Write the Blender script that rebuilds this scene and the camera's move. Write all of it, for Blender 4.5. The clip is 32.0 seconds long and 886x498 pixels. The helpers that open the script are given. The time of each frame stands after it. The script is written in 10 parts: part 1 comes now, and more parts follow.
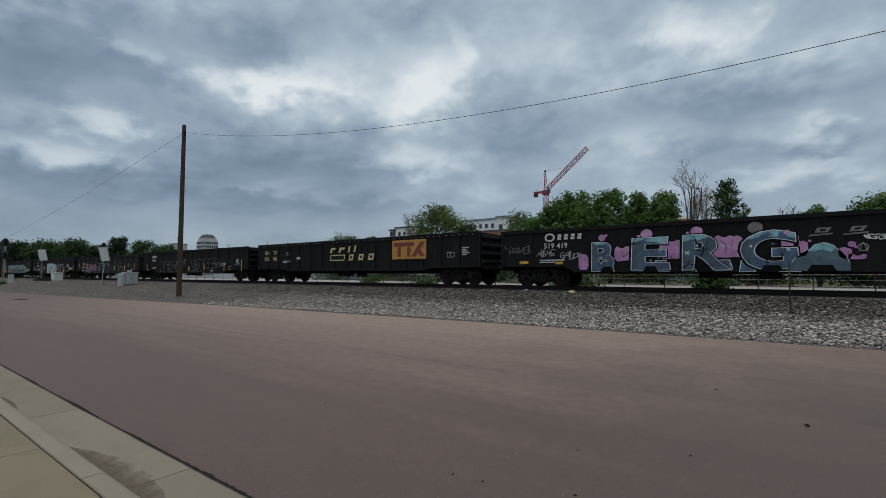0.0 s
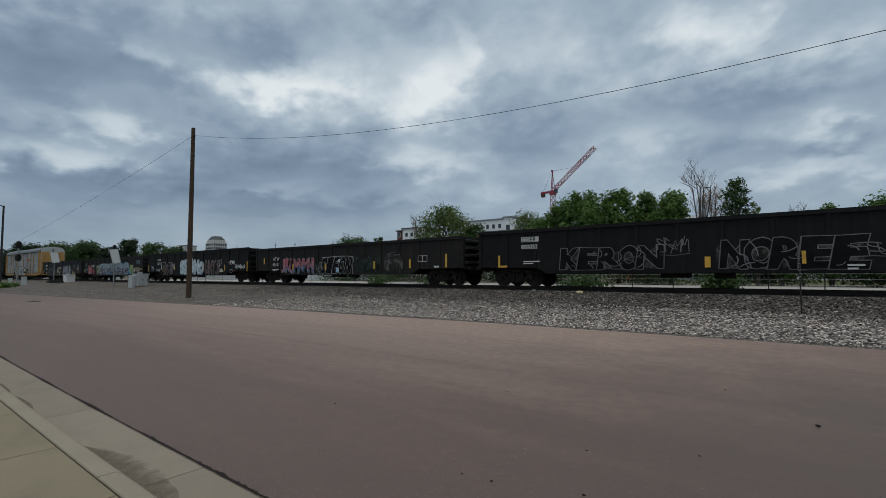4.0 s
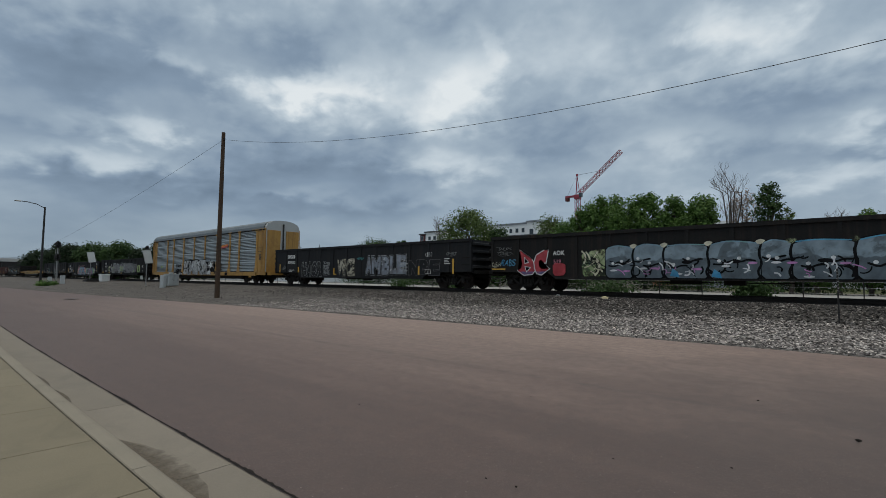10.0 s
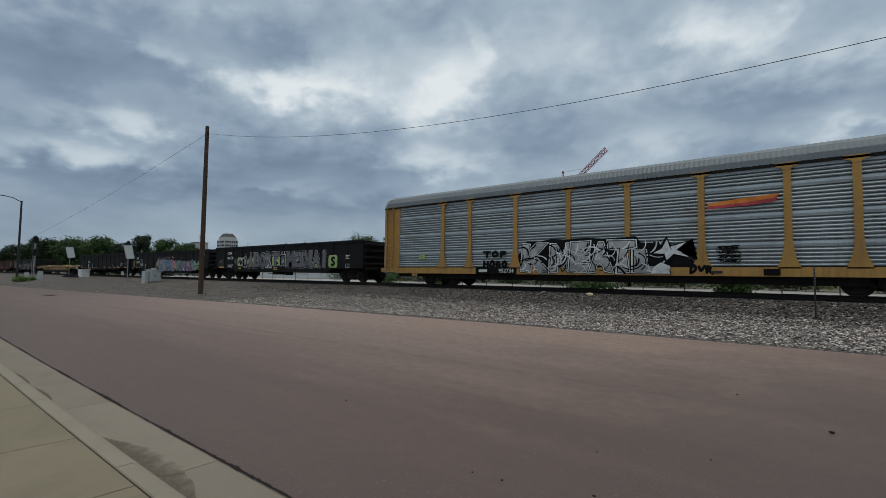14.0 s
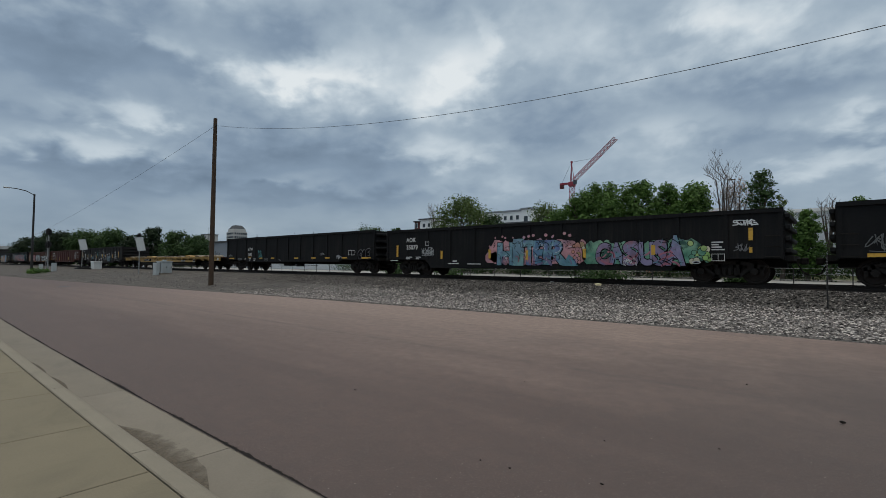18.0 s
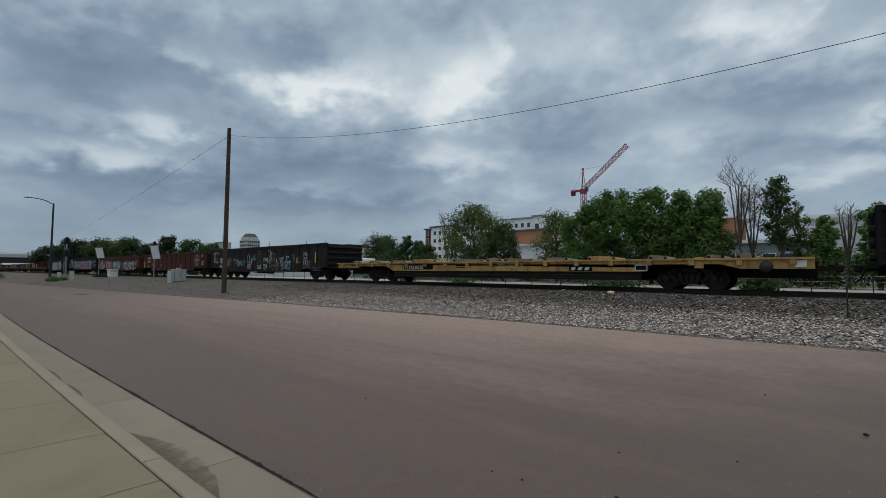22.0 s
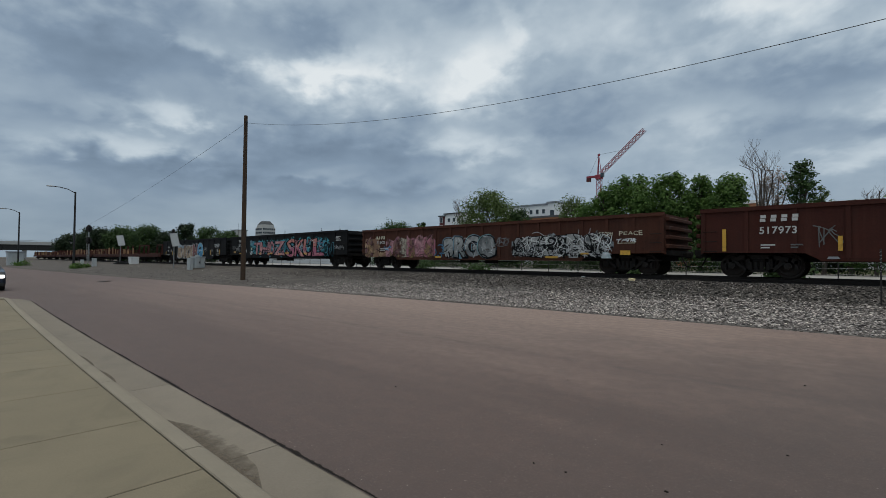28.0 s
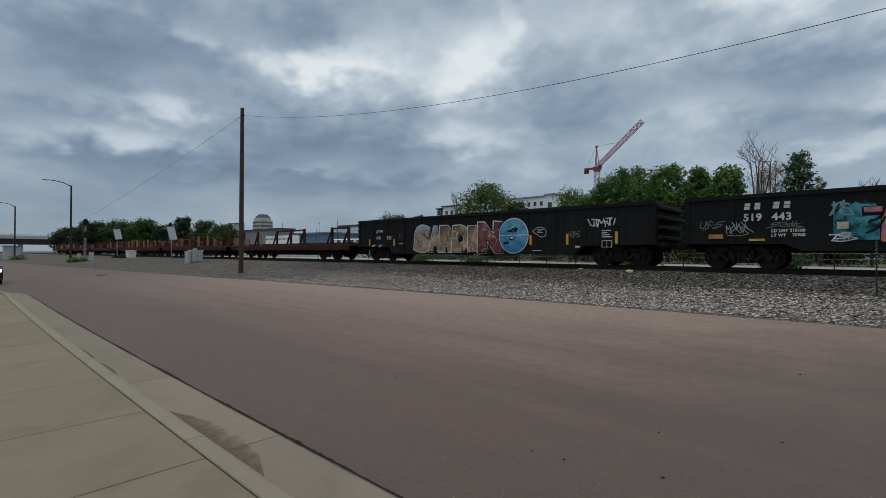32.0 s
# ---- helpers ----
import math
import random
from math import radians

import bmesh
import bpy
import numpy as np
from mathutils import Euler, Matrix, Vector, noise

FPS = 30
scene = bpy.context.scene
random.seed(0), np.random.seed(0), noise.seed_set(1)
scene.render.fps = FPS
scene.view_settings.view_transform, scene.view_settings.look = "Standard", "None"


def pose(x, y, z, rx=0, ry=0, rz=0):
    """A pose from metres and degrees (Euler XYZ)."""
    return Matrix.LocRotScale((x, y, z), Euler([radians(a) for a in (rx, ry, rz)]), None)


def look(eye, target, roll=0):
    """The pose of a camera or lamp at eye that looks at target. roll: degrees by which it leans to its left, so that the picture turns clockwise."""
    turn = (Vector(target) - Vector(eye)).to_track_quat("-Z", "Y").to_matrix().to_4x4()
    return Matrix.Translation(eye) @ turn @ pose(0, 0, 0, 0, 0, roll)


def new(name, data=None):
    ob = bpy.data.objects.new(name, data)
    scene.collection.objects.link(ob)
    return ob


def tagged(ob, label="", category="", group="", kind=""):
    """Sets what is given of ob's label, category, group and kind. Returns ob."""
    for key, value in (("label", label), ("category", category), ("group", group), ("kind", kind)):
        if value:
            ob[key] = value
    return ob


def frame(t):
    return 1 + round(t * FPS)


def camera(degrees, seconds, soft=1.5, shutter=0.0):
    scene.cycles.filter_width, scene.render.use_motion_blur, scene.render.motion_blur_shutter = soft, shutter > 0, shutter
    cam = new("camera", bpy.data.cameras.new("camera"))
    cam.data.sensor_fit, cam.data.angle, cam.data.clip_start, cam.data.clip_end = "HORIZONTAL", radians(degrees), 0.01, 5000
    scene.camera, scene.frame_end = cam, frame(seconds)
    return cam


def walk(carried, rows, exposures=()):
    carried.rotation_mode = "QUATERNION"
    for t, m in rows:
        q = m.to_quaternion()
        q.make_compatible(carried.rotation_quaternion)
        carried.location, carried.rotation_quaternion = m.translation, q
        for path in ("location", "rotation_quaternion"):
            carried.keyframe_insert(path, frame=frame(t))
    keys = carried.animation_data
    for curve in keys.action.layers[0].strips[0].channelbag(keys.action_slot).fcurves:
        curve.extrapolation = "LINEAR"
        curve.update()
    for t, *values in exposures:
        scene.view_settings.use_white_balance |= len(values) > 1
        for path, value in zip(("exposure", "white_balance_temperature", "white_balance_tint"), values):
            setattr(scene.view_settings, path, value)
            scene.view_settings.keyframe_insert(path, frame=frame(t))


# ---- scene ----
# World: x runs along the railway (the train heads for +x), y goes away over the road to the tracks, z = 0 is the road.
cam = camera(86.05, 32.0, soft=0.85)


def aim(t, x, y, z, yaw, pitch, roll):
    """A row of the hand-held camera: yaw to the left from +y, pitch up, roll to the left."""
    return t, pose(x, y, z, 90 + pitch, 0, yaw) @ pose(0, 0, 0, 0, 0, roll)


walk(cam, [
    aim(0, -0.005, 0.050, 1.651, 37.49, 3.11, 0.13),
    aim(0.5, 0.000, 0.047, 1.653, 37.71, 3.15, -0.14),
    aim(1, 0.007, 0.038, 1.655, 37.75, 3.40, -0.52),
    aim(1.5, 0.010, 0.034, 1.650, 37.78, 3.65, -0.63),
    aim(2, 0.012, 0.030, 1.649, 37.77, 3.66, -0.61),
    aim(2.5, 0.007, 0.031, 1.651, 37.95, 3.54, -0.39),
    aim(3, 0.007, 0.023, 1.653, 38.03, 3.49, -0.24),
    aim(3.5, 0.009, 0.021, 1.654, 38.14, 3.29, -0.19),
    aim(5.5, 0.005, 0.017, 1.651, 39.19, 3.29, 0.25),
    aim(6, 0.005, 0.011, 1.649, 39.31, 3.67, 0.38),
    aim(6.5, 0.002, 0.006, 1.648, 39.36, 3.87, 0.55),
    aim(7, 0.001, -0.004, 1.653, 39.89, 4.02, 0.46),
    aim(7.5, -0.002, -0.002, 1.650, 40.58, 3.93, 0.34),
    aim(8, -0.011, -0.000, 1.650, 40.60, 3.95, 0.26),
    aim(8.5, 0.000, -0.001, 1.651, 40.34, 3.66, 0.06),
    aim(9, -0.000, 0.001, 1.649, 40.47, 3.59, 0.11),
    aim(9.5, -0.001, -0.009, 1.649, 40.89, 3.61, 0.36),
    aim(10, -0.012, 0.001, 1.647, 41.10, 3.62, 0.64),
    aim(10.5, -0.004, 0.008, 1.650, 40.93, 3.83, 0.66),
    aim(11, -0.005, 0.015, 1.650, 40.81, 3.96, 0.54),
    aim(11.5, 0.005, 0.017, 1.652, 40.29, 3.57, 0.40),
    aim(12, 0.003, 0.019, 1.649, 40.01, 3.09, 0.42),
    aim(12.5, 0.003, 0.005, 1.650, 39.85, 2.96, 0.56),
    aim(13, 0.000, 0.000, 1.650, 39.70, 2.82, 0.66),
    aim(13.5, 0.002, -0.010, 1.651, 39.34, 3.08, 0.76),
    aim(14, -0.000, -0.026, 1.650, 39.47, 3.19, 0.74),
    aim(14.5, -0.008, -0.029, 1.648, 39.81, 3.04, 0.70),
    aim(16.5, -0.020, -0.034, 1.643, 40.36, 2.24, 0.87),
    aim(17, -0.008, -0.026, 1.642, 40.37, 2.28, 0.97),
    aim(17.5, -0.000, -0.019, 1.639, 40.41, 2.03, 0.85),
    aim(18, 0.004, -0.025, 1.640, 40.41, 2.09, 0.58),
    aim(18.5, 0.002, -0.023, 1.640, 40.17, 2.34, 0.54),
    aim(19, 0.002, -0.018, 1.642, 40.13, 2.42, 0.56),
    aim(19.5, 0.000, -0.011, 1.640, 40.55, 2.55, 0.43),
    aim(20, 0.006, -0.008, 1.639, 41.04, 2.70, 0.34),
    aim(20.5, 0.006, -0.003, 1.643, 41.41, 2.79, 0.32),
    aim(21, 0.009, -0.000, 1.639, 41.62, 2.85, 0.35),
    aim(21.5, 0.002, -0.005, 1.641, 41.75, 2.93, 0.44),
    aim(22, -0.008, -0.009, 1.645, 41.74, 3.00, 0.53),
    aim(22.5, -0.016, -0.006, 1.639, 41.73, 3.04, 0.52),
    aim(23, -0.011, -0.006, 1.641, 41.75, 2.87, 0.38),
    aim(23.5, -0.011, 0.010, 1.641, 41.44, 2.63, 0.24),
    aim(24, -0.001, 0.020, 1.641, 40.73, 2.53, -0.01),
    aim(24.5, 0.011, 0.028, 1.647, 40.14, 2.64, -0.25),
    aim(25, 0.013, 0.027, 1.647, 40.10, 2.77, -0.28),
    aim(25.5, 0.012, 0.032, 1.647, 40.23, 2.62, -0.39),
    aim(27.5, -0.208, -0.050, 1.655, 42.80, 1.56, 0.34),
    aim(28, -0.244, -0.068, 1.649, 43.36, 1.41, 0.49),
    aim(28.5, -0.258, -0.067, 1.649, 43.53, 1.30, 0.45),
    aim(29, -0.256, -0.069, 1.647, 43.22, 1.69, 0.37),
    aim(29.5, -0.256, -0.075, 1.645, 43.13, 1.64, 0.25),
    aim(30, -0.262, -0.080, 1.644, 43.46, 1.12, 0.12),
    aim(30.5, -0.268, -0.072, 1.640, 43.58, 0.86, 0.05),
    aim(31, -0.257, -0.074, 1.644, 43.07, 1.05, 0.21),
    aim(31.5, -0.253, -0.086, 1.640, 42.78, 0.86, 0.39),
    aim(32, -0.235, -0.091, 1.635, 43.10, 0.52, 0.27)],
    exposures=((0, 0.0), (7.5, 0.0), (8.0, -0.12), (8.6, 0.0), (32, 0.0)))

# ---- light: a bright overcast sky, low contrast, no hard shadows ----
RAIL_Z, TRACK_Y, HALF, CORNER_X = 1.10, 22.35, 1.60, -23.6


class Nodes:
    """A short way to write node trees."""

    def __init__(self, tree):
        self.tree = tree
        tree.nodes.clear()

    def add(self, kind, inputs=None, **props):
        n = self.tree.nodes.new(kind)
        for k, v in props.items():
            setattr(n, k, v)
        for k, v in (inputs or {}).items():
            if isinstance(v, bpy.types.NodeSocket):
                self.tree.links.new(v, n.inputs[k])
            else:
                n.inputs[k].default_value = v
        return n

    def math(self, op, a, b=0.0, c=0.0, clamp=False):
        n = self.add("ShaderNodeMath", {0: a, 1: b, 2: c}, operation=op, use_clamp=clamp)
        return n.outputs[0]

    def noise(self, vec, scale, detail=4.0, rough=0.55, warp=0.0):
        n = self.add("ShaderNodeTexNoise", {"Vector": vec, "Scale": scale, "Detail": detail, "Roughness": rough, "Distortion": warp})
        return n.outputs["Fac"]

    def span(self, v, a, b, lo=0.0, hi=1.0):
        n = self.add("ShaderNodeMapRange", {"Value": v, "From Min": a, "From Max": b, "To Min": lo, "To Max": hi})
        return n.outputs[0]

    def mix(self, f, a, b, mode="MIX"):
        n = self.add("ShaderNodeMix", {0: f, 6: a, 7: b}, data_type="RGBA", blend_type=mode)
        return n.outputs[2]

    def ramp(self, f, stops):
        n = self.add("ShaderNodeValToRGB", {0: f})
        e = n.color_ramp.elements
        while len(e) < len(stops):
            e.new(0.5)
        for el, (p, c) in zip(e, stops):
            el.position, el.color = p, (*c, 1)
        return n.outputs[0]


# where the cloud deck is thin (puffs, veils) or thick (banks, folds): azimuth to the left of +y, elevation, their spreads (degrees), weight
PUFFS = ((71.2, 21.9, 1.8, 0.9, 0.51), (60.5, 20.4, 3.7, 1.3, 0.86), (55.5, 21.3, 4.6, 1.7, 0.93), (50.2, 22.9, 4.8, 2.0, 0.58), (46.9, 26.6, 4.1, 2.2, 0.21), (39.2, 21.5, 3.5, 3.3, 1.05), (35.1, 25.6, 1.7, 2.3, 0.5), (44.7, 19.0, 2.8, 1.7, 0.59), (75.9, 15.4, 3.4, 1.4, 0.60), (73.0, 14.5, 2.6, 1.2, 0.55), (80.0, 10.8, 4.8, 1.2, 0.36), (75.3, 11.4, 3.8, 1.1, 0.48), (39.8, 13.6, 4.8, 1.2, 0.8), (63.5, 20.3, 3.0, 3.3, 0.48))
VEILS = ((21.2, 22.1, 6.5, 2.3, 0.2), (11.3, 25.9, 2.6, 1.5, 0.85), (6.7, 24.1, 3.3, 1.7, 0.9), (-0.7, 21.2, 3.4, 2.3, 0.48), (16.5, 14.8, 5.0, 1.1, 0.23), (-0.1, 10.0, 3.4, 1.1, 0.64), (3.7, 9.7, 2.6, 0.8, 0.25), (-1.8, 14.0, 2.2, 0.7, 0.5), (81.1, 7.7, 3.3, 0.5, 0.02), (70.2, 6.0, 11.3, 0.6, -0.03), (60.2, 9.5, 2.5, 0.5, 0.22), (25.7, 26.2, 5.7, 2.7, 0.37), (7.3, 21.2, 3.8, 2.0, 0.49), (10.9, 17.0, 4.5, 1.7, 0.22), (-0.6, 15.0, 3.4, 1.2, 0.32))
BANKS = ((80.8, 20.2, 4.7, 2.3, -0.91), (74.3, 22.9, 3.0, 2.0, -0.57), (63.6, 24.7, 4.8, 2.4, -0.64), (69.1, 19.9, 4.4, 1.1, -0.52), (79.0, 16.7, 4.9, 1.0, -0.45), (59.3, 23.7, 2.5, 1.4, -0.28), (76.7, 12.8, 6.7, 0.6, -0.28), (75.2, 9.5, 8.8, 1.2, -0.70), (65.0, 11.2, 7.2, 1.8, -0.31), (55.3, 15.2, 8.6, 1.9, -0.37), (52.7, 12.2, 8.1, 1.6, -0.79), (62.0, 8.1, 16.0, 0.9, -0.51), (81.6, 9.7, 4.0, 1.3, -0.42), (76.0, 6.7, 7.9, 1.4, -0.46), (55.2, 7.5, 14.7, 1.6, -0.31))
FOLDS = ((28.3, 27.0, 5.2, 2.4, -0.12), (19.3, 26.5, 4.1, 2.1, 0.06), (30.3, 17.0, 7.8, 1.4, -0.16), (10.9, 17.6, 6.4, 1.5, -0.38), (1.4, 16.9, 4.7, 1.7, -0.51), (4.4, 20.6, 3.5, 1.5, -0.06), (25.7, 14.3, 5.0, 1.1, -0.36), (6.0, 12.4, 4.9, 1.1, -0.39), (32.3, 9.9, 7.9, 1.3, 0.07), (-1.3, 11.9, 2.2, 0.5, -0.5), (42.8, 28.7, 3.1, 1.9, -0.44), (2.8, 11.5, 3.7, 1.0, -0.13))


def build_sky():
    world = bpy.data.worlds.new("overcast_sky")
    scene.world = world
    world.use_nodes = True
    n = Nodes(world.node_tree)
    d = n.add("ShaderNodeTexCoord").outputs["Generated"]
    x, y, z = n.add("ShaderNodeSeparateXYZ", {0: d}).outputs
    up = n.math("ADD", n.math("MAXIMUM", z, 0.0), 0.30)
    flat = n.add("ShaderNodeCombineXYZ", {0: n.math("DIVIDE", x, up), 1: n.math("DIVIDE", y, up), 2: 0.0}).outputs[0]
    big = n.noise(n.add("ShaderNodeMapping", {"Vector": flat, "Rotation": (0, 0, radians(-38)), "Scale": (0.85, 1.0, 1.0)}).outputs[0], 1.3, 3.0, 0.5, 0.3)
    azim, elev = n.math("MULTIPLY", n.math("ARCTAN2", n.math("MULTIPLY", x, -1.0), y), 57.2958), n.math("MULTIPLY", n.math("ARCSINE", z), 57.2958)
    # billows lie flat over one another, thinner towards the horizon
    lay = n.math("MULTIPLY", n.math("POWER", n.math("MAXIMUM", elev, 0.1), 0.72), 2.2)
    drift = n.add("ShaderNodeCombineXYZ", {0: azim, 1: n.math("ADD", lay, n.math("MULTIPLY", azim, 0.03)), 2: 0.0}).outputs[0]
    broad = n.add("ShaderNodeMapping", {"Vector": drift, "Scale": (0.085, 0.20, 1.0)}).outputs[0]
    mid, fine, wisp = n.noise(broad, 1.0, 3.0, 0.45, 0.3), n.noise(broad, 2.7, 4.0, 0.47, 0.3), n.noise(broad, 8.0, 3.0, 0.45, 0.2)
    shift = n.noise(n.add("ShaderNodeMapping", {"Vector": broad, "Location": (7.0, 3.0, 0.0)}).outputs[0], 2.4, 4.0, 0.55, 0.3)
    # the deck's own shape, ragged by the noise
    azim = n.math("ADD", azim, n.math("ADD", n.span(shift, 0.2, 0.8, -3.6, 3.6), n.span(wisp, 0.2, 0.8, -0.4, 0.4)))
    elev = n.math("ADD", elev, n.math("ADD", n.span(fine, 0.2, 0.8, -1.5, 1.5), n.span(wisp, 0.2, 0.8, -0.25, 0.25)))
    total = None
    for a, e, sa, se, w in PUFFS + VEILS + BANKS + FOLDS:
        u = n.math("MULTIPLY", n.math("SUBTRACT", azim, a), 0.8 / sa)
        v = n.math("MULTIPLY", n.math("SUBTRACT", elev, e), 0.8 / se)
        g = n.math("POWER", 2.71828, n.math("MULTIPLY", n.math("MULTIPLY_ADD", u, u, n.math("MULTIPLY", v, v)), -1.0))
        total = n.math("MULTIPLY", g, w) if total is None else n.math("MULTIPLY_ADD", g, w, total)
    c = n.math("ADD", n.math("ADD", n.span(big, 0.0, 1.0, -0.04, 0.04), n.span(mid, 0.0, 1.0, -0.09, 0.09)), n.math("ADD", n.span(fine, 0.0, 1.0, -0.045, 0.045), n.span(wisp, 0.0, 1.0, -0.016, 0.016)))
    c = n.math("ADD", n.math("MULTIPLY_ADD", total, 0.118, c), 0.400)
    cloud = n.ramp(n.span(c, 0.245, 0.545), [(0.0, (0.138, 0.194, 0.268)), (0.30, (0.222, 0.298, 0.392)), (0.55, (0.345, 0.430, 0.512)), (0.78, (0.54, 0.620, 0.680)), (1.0, (0.76, 0.81, 0.832))])
    low = n.span(z, 0.0, 0.16, 1.0, 0.0)
    cloud = n.mix(n.math("MULTIPLY", low, 0.7), cloud, (0.220, 0.286, 0.350, 1))
    high = n.span(z, 0.50, 0.95, 1.0, 2.4)
    cloud = n.mix(1.0, cloud, n.add("ShaderNodeCombineXYZ", {0: n.math("MULTIPLY", high, n.span(z, 0.5, 0.95, 1.0, 1.22)), 1: high, 2: n.math("MULTIPLY", high, n.span(z, 0.5, 0.95, 1.0, 0.78))}).outputs[0], "MULTIPLY")
    sky = n.add("ShaderNodeTexSky", sky_type="NISHITA", sun_disc=False, sun_elevation=radians(81), sun_rotation=radians(153))
    blue = n.mix(1.0, sky.outputs[0], (0.10, 0.10, 0.10, 1), "MULTIPLY")
    both = n.mix(0.96, blue, cloud)
    bg = n.add("ShaderNodeBackground", {"Color": both, "Strength": SKY})
    n.add("ShaderNodeOutputWorld", {0: bg.outputs[0]})
    sun = new("sun", bpy.data.lights.new("sun", "SUN"))
    sun.data.energy, sun.data.angle, sun.data.color = SUN, radians(30), (1.0, 0.93, 0.84)
    sun.matrix_world = look((0, 0, 50), (-4, 8, -8))


SKY, SUN = 1.0, 0.9
build_sky()


# ---- materials ----
def surface(name, a, b, rough=0.7, metal=0.0, scale=3.0, fine=40.0, bump=0.02, stain=None, stain_amount=0.5, stain_scale=0.8, random_tone=0.0, spec=0.5, streak=None, streak_amount=0.5):
    """Two colours mixed by a broad and a fine noise, an optional stain and a fine relief, in metres."""
    m = bpy.data.materials.new(name)
    m.use_nodes = True
    n = Nodes(m.node_tree)
    v = n.add("ShaderNodeTexCoord").outputs["Object"]
    f1, f2 = n.noise(v, scale, 4.0, 0.6, 0.3), n.noise(v, fine, 3.0, 0.6)
    mix = n.math("ADD", n.math("MULTIPLY", n.span(f1, 0.3, 0.7), 0.6), n.math("MULTIPLY", n.span(f2, 0.3, 0.7), 0.4), clamp=True)
    col = n.mix(mix, (*a, 1), (*b, 1))
    if stain:
        s = n.span(n.noise(v, stain_scale, 6.0, 0.7, 0.8), 0.50, 0.68, 0.0, stain_amount)
        col = n.mix(s, col, (*stain, 1))
    if streak:
        w = n.add("ShaderNodeMapping", {"Vector": v, "Scale": (5.0, 5.0, 0.22)}).outputs[0]
        k = n.math("MULTIPLY", n.span(n.noise(w, 1.0, 5.0, 0.65, 0.2), 0.48, 0.72, 0.0, streak_amount), n.span(n.noise(v, 0.35, 3.0, 0.5), 0.35, 0.6))
        col = n.mix(k, col, (*streak, 1))
    if random_tone:
        tone = n.span(n.add("ShaderNodeObjectInfo").outputs["Random"], 0, 1, 1 - random_tone, 1 + random_tone)
        col = n.mix(1.0, col, n.add("ShaderNodeCombineXYZ", {0: tone, 1: tone, 2: tone}).outputs[0], "MULTIPLY")
    bmp = n.add("ShaderNodeBump", {"Height": f2, "Strength": 0.5, "Distance": bump})
    r = n.span(f1, 0.2, 0.8, max(rough - 0.1, 0.05), min(rough + 0.1, 1.0))
    p = n.add("ShaderNodeBsdfPrincipled", {"Base Color": col, "Roughness": r, "Metallic": metal, "Normal": bmp.outputs[0], "Specular IOR Level": spec})
    n.add("ShaderNodeOutputMaterial", {0: p.outputs[0]})
    return m


SEAM_Y = 7.26  # old paving seam along the street


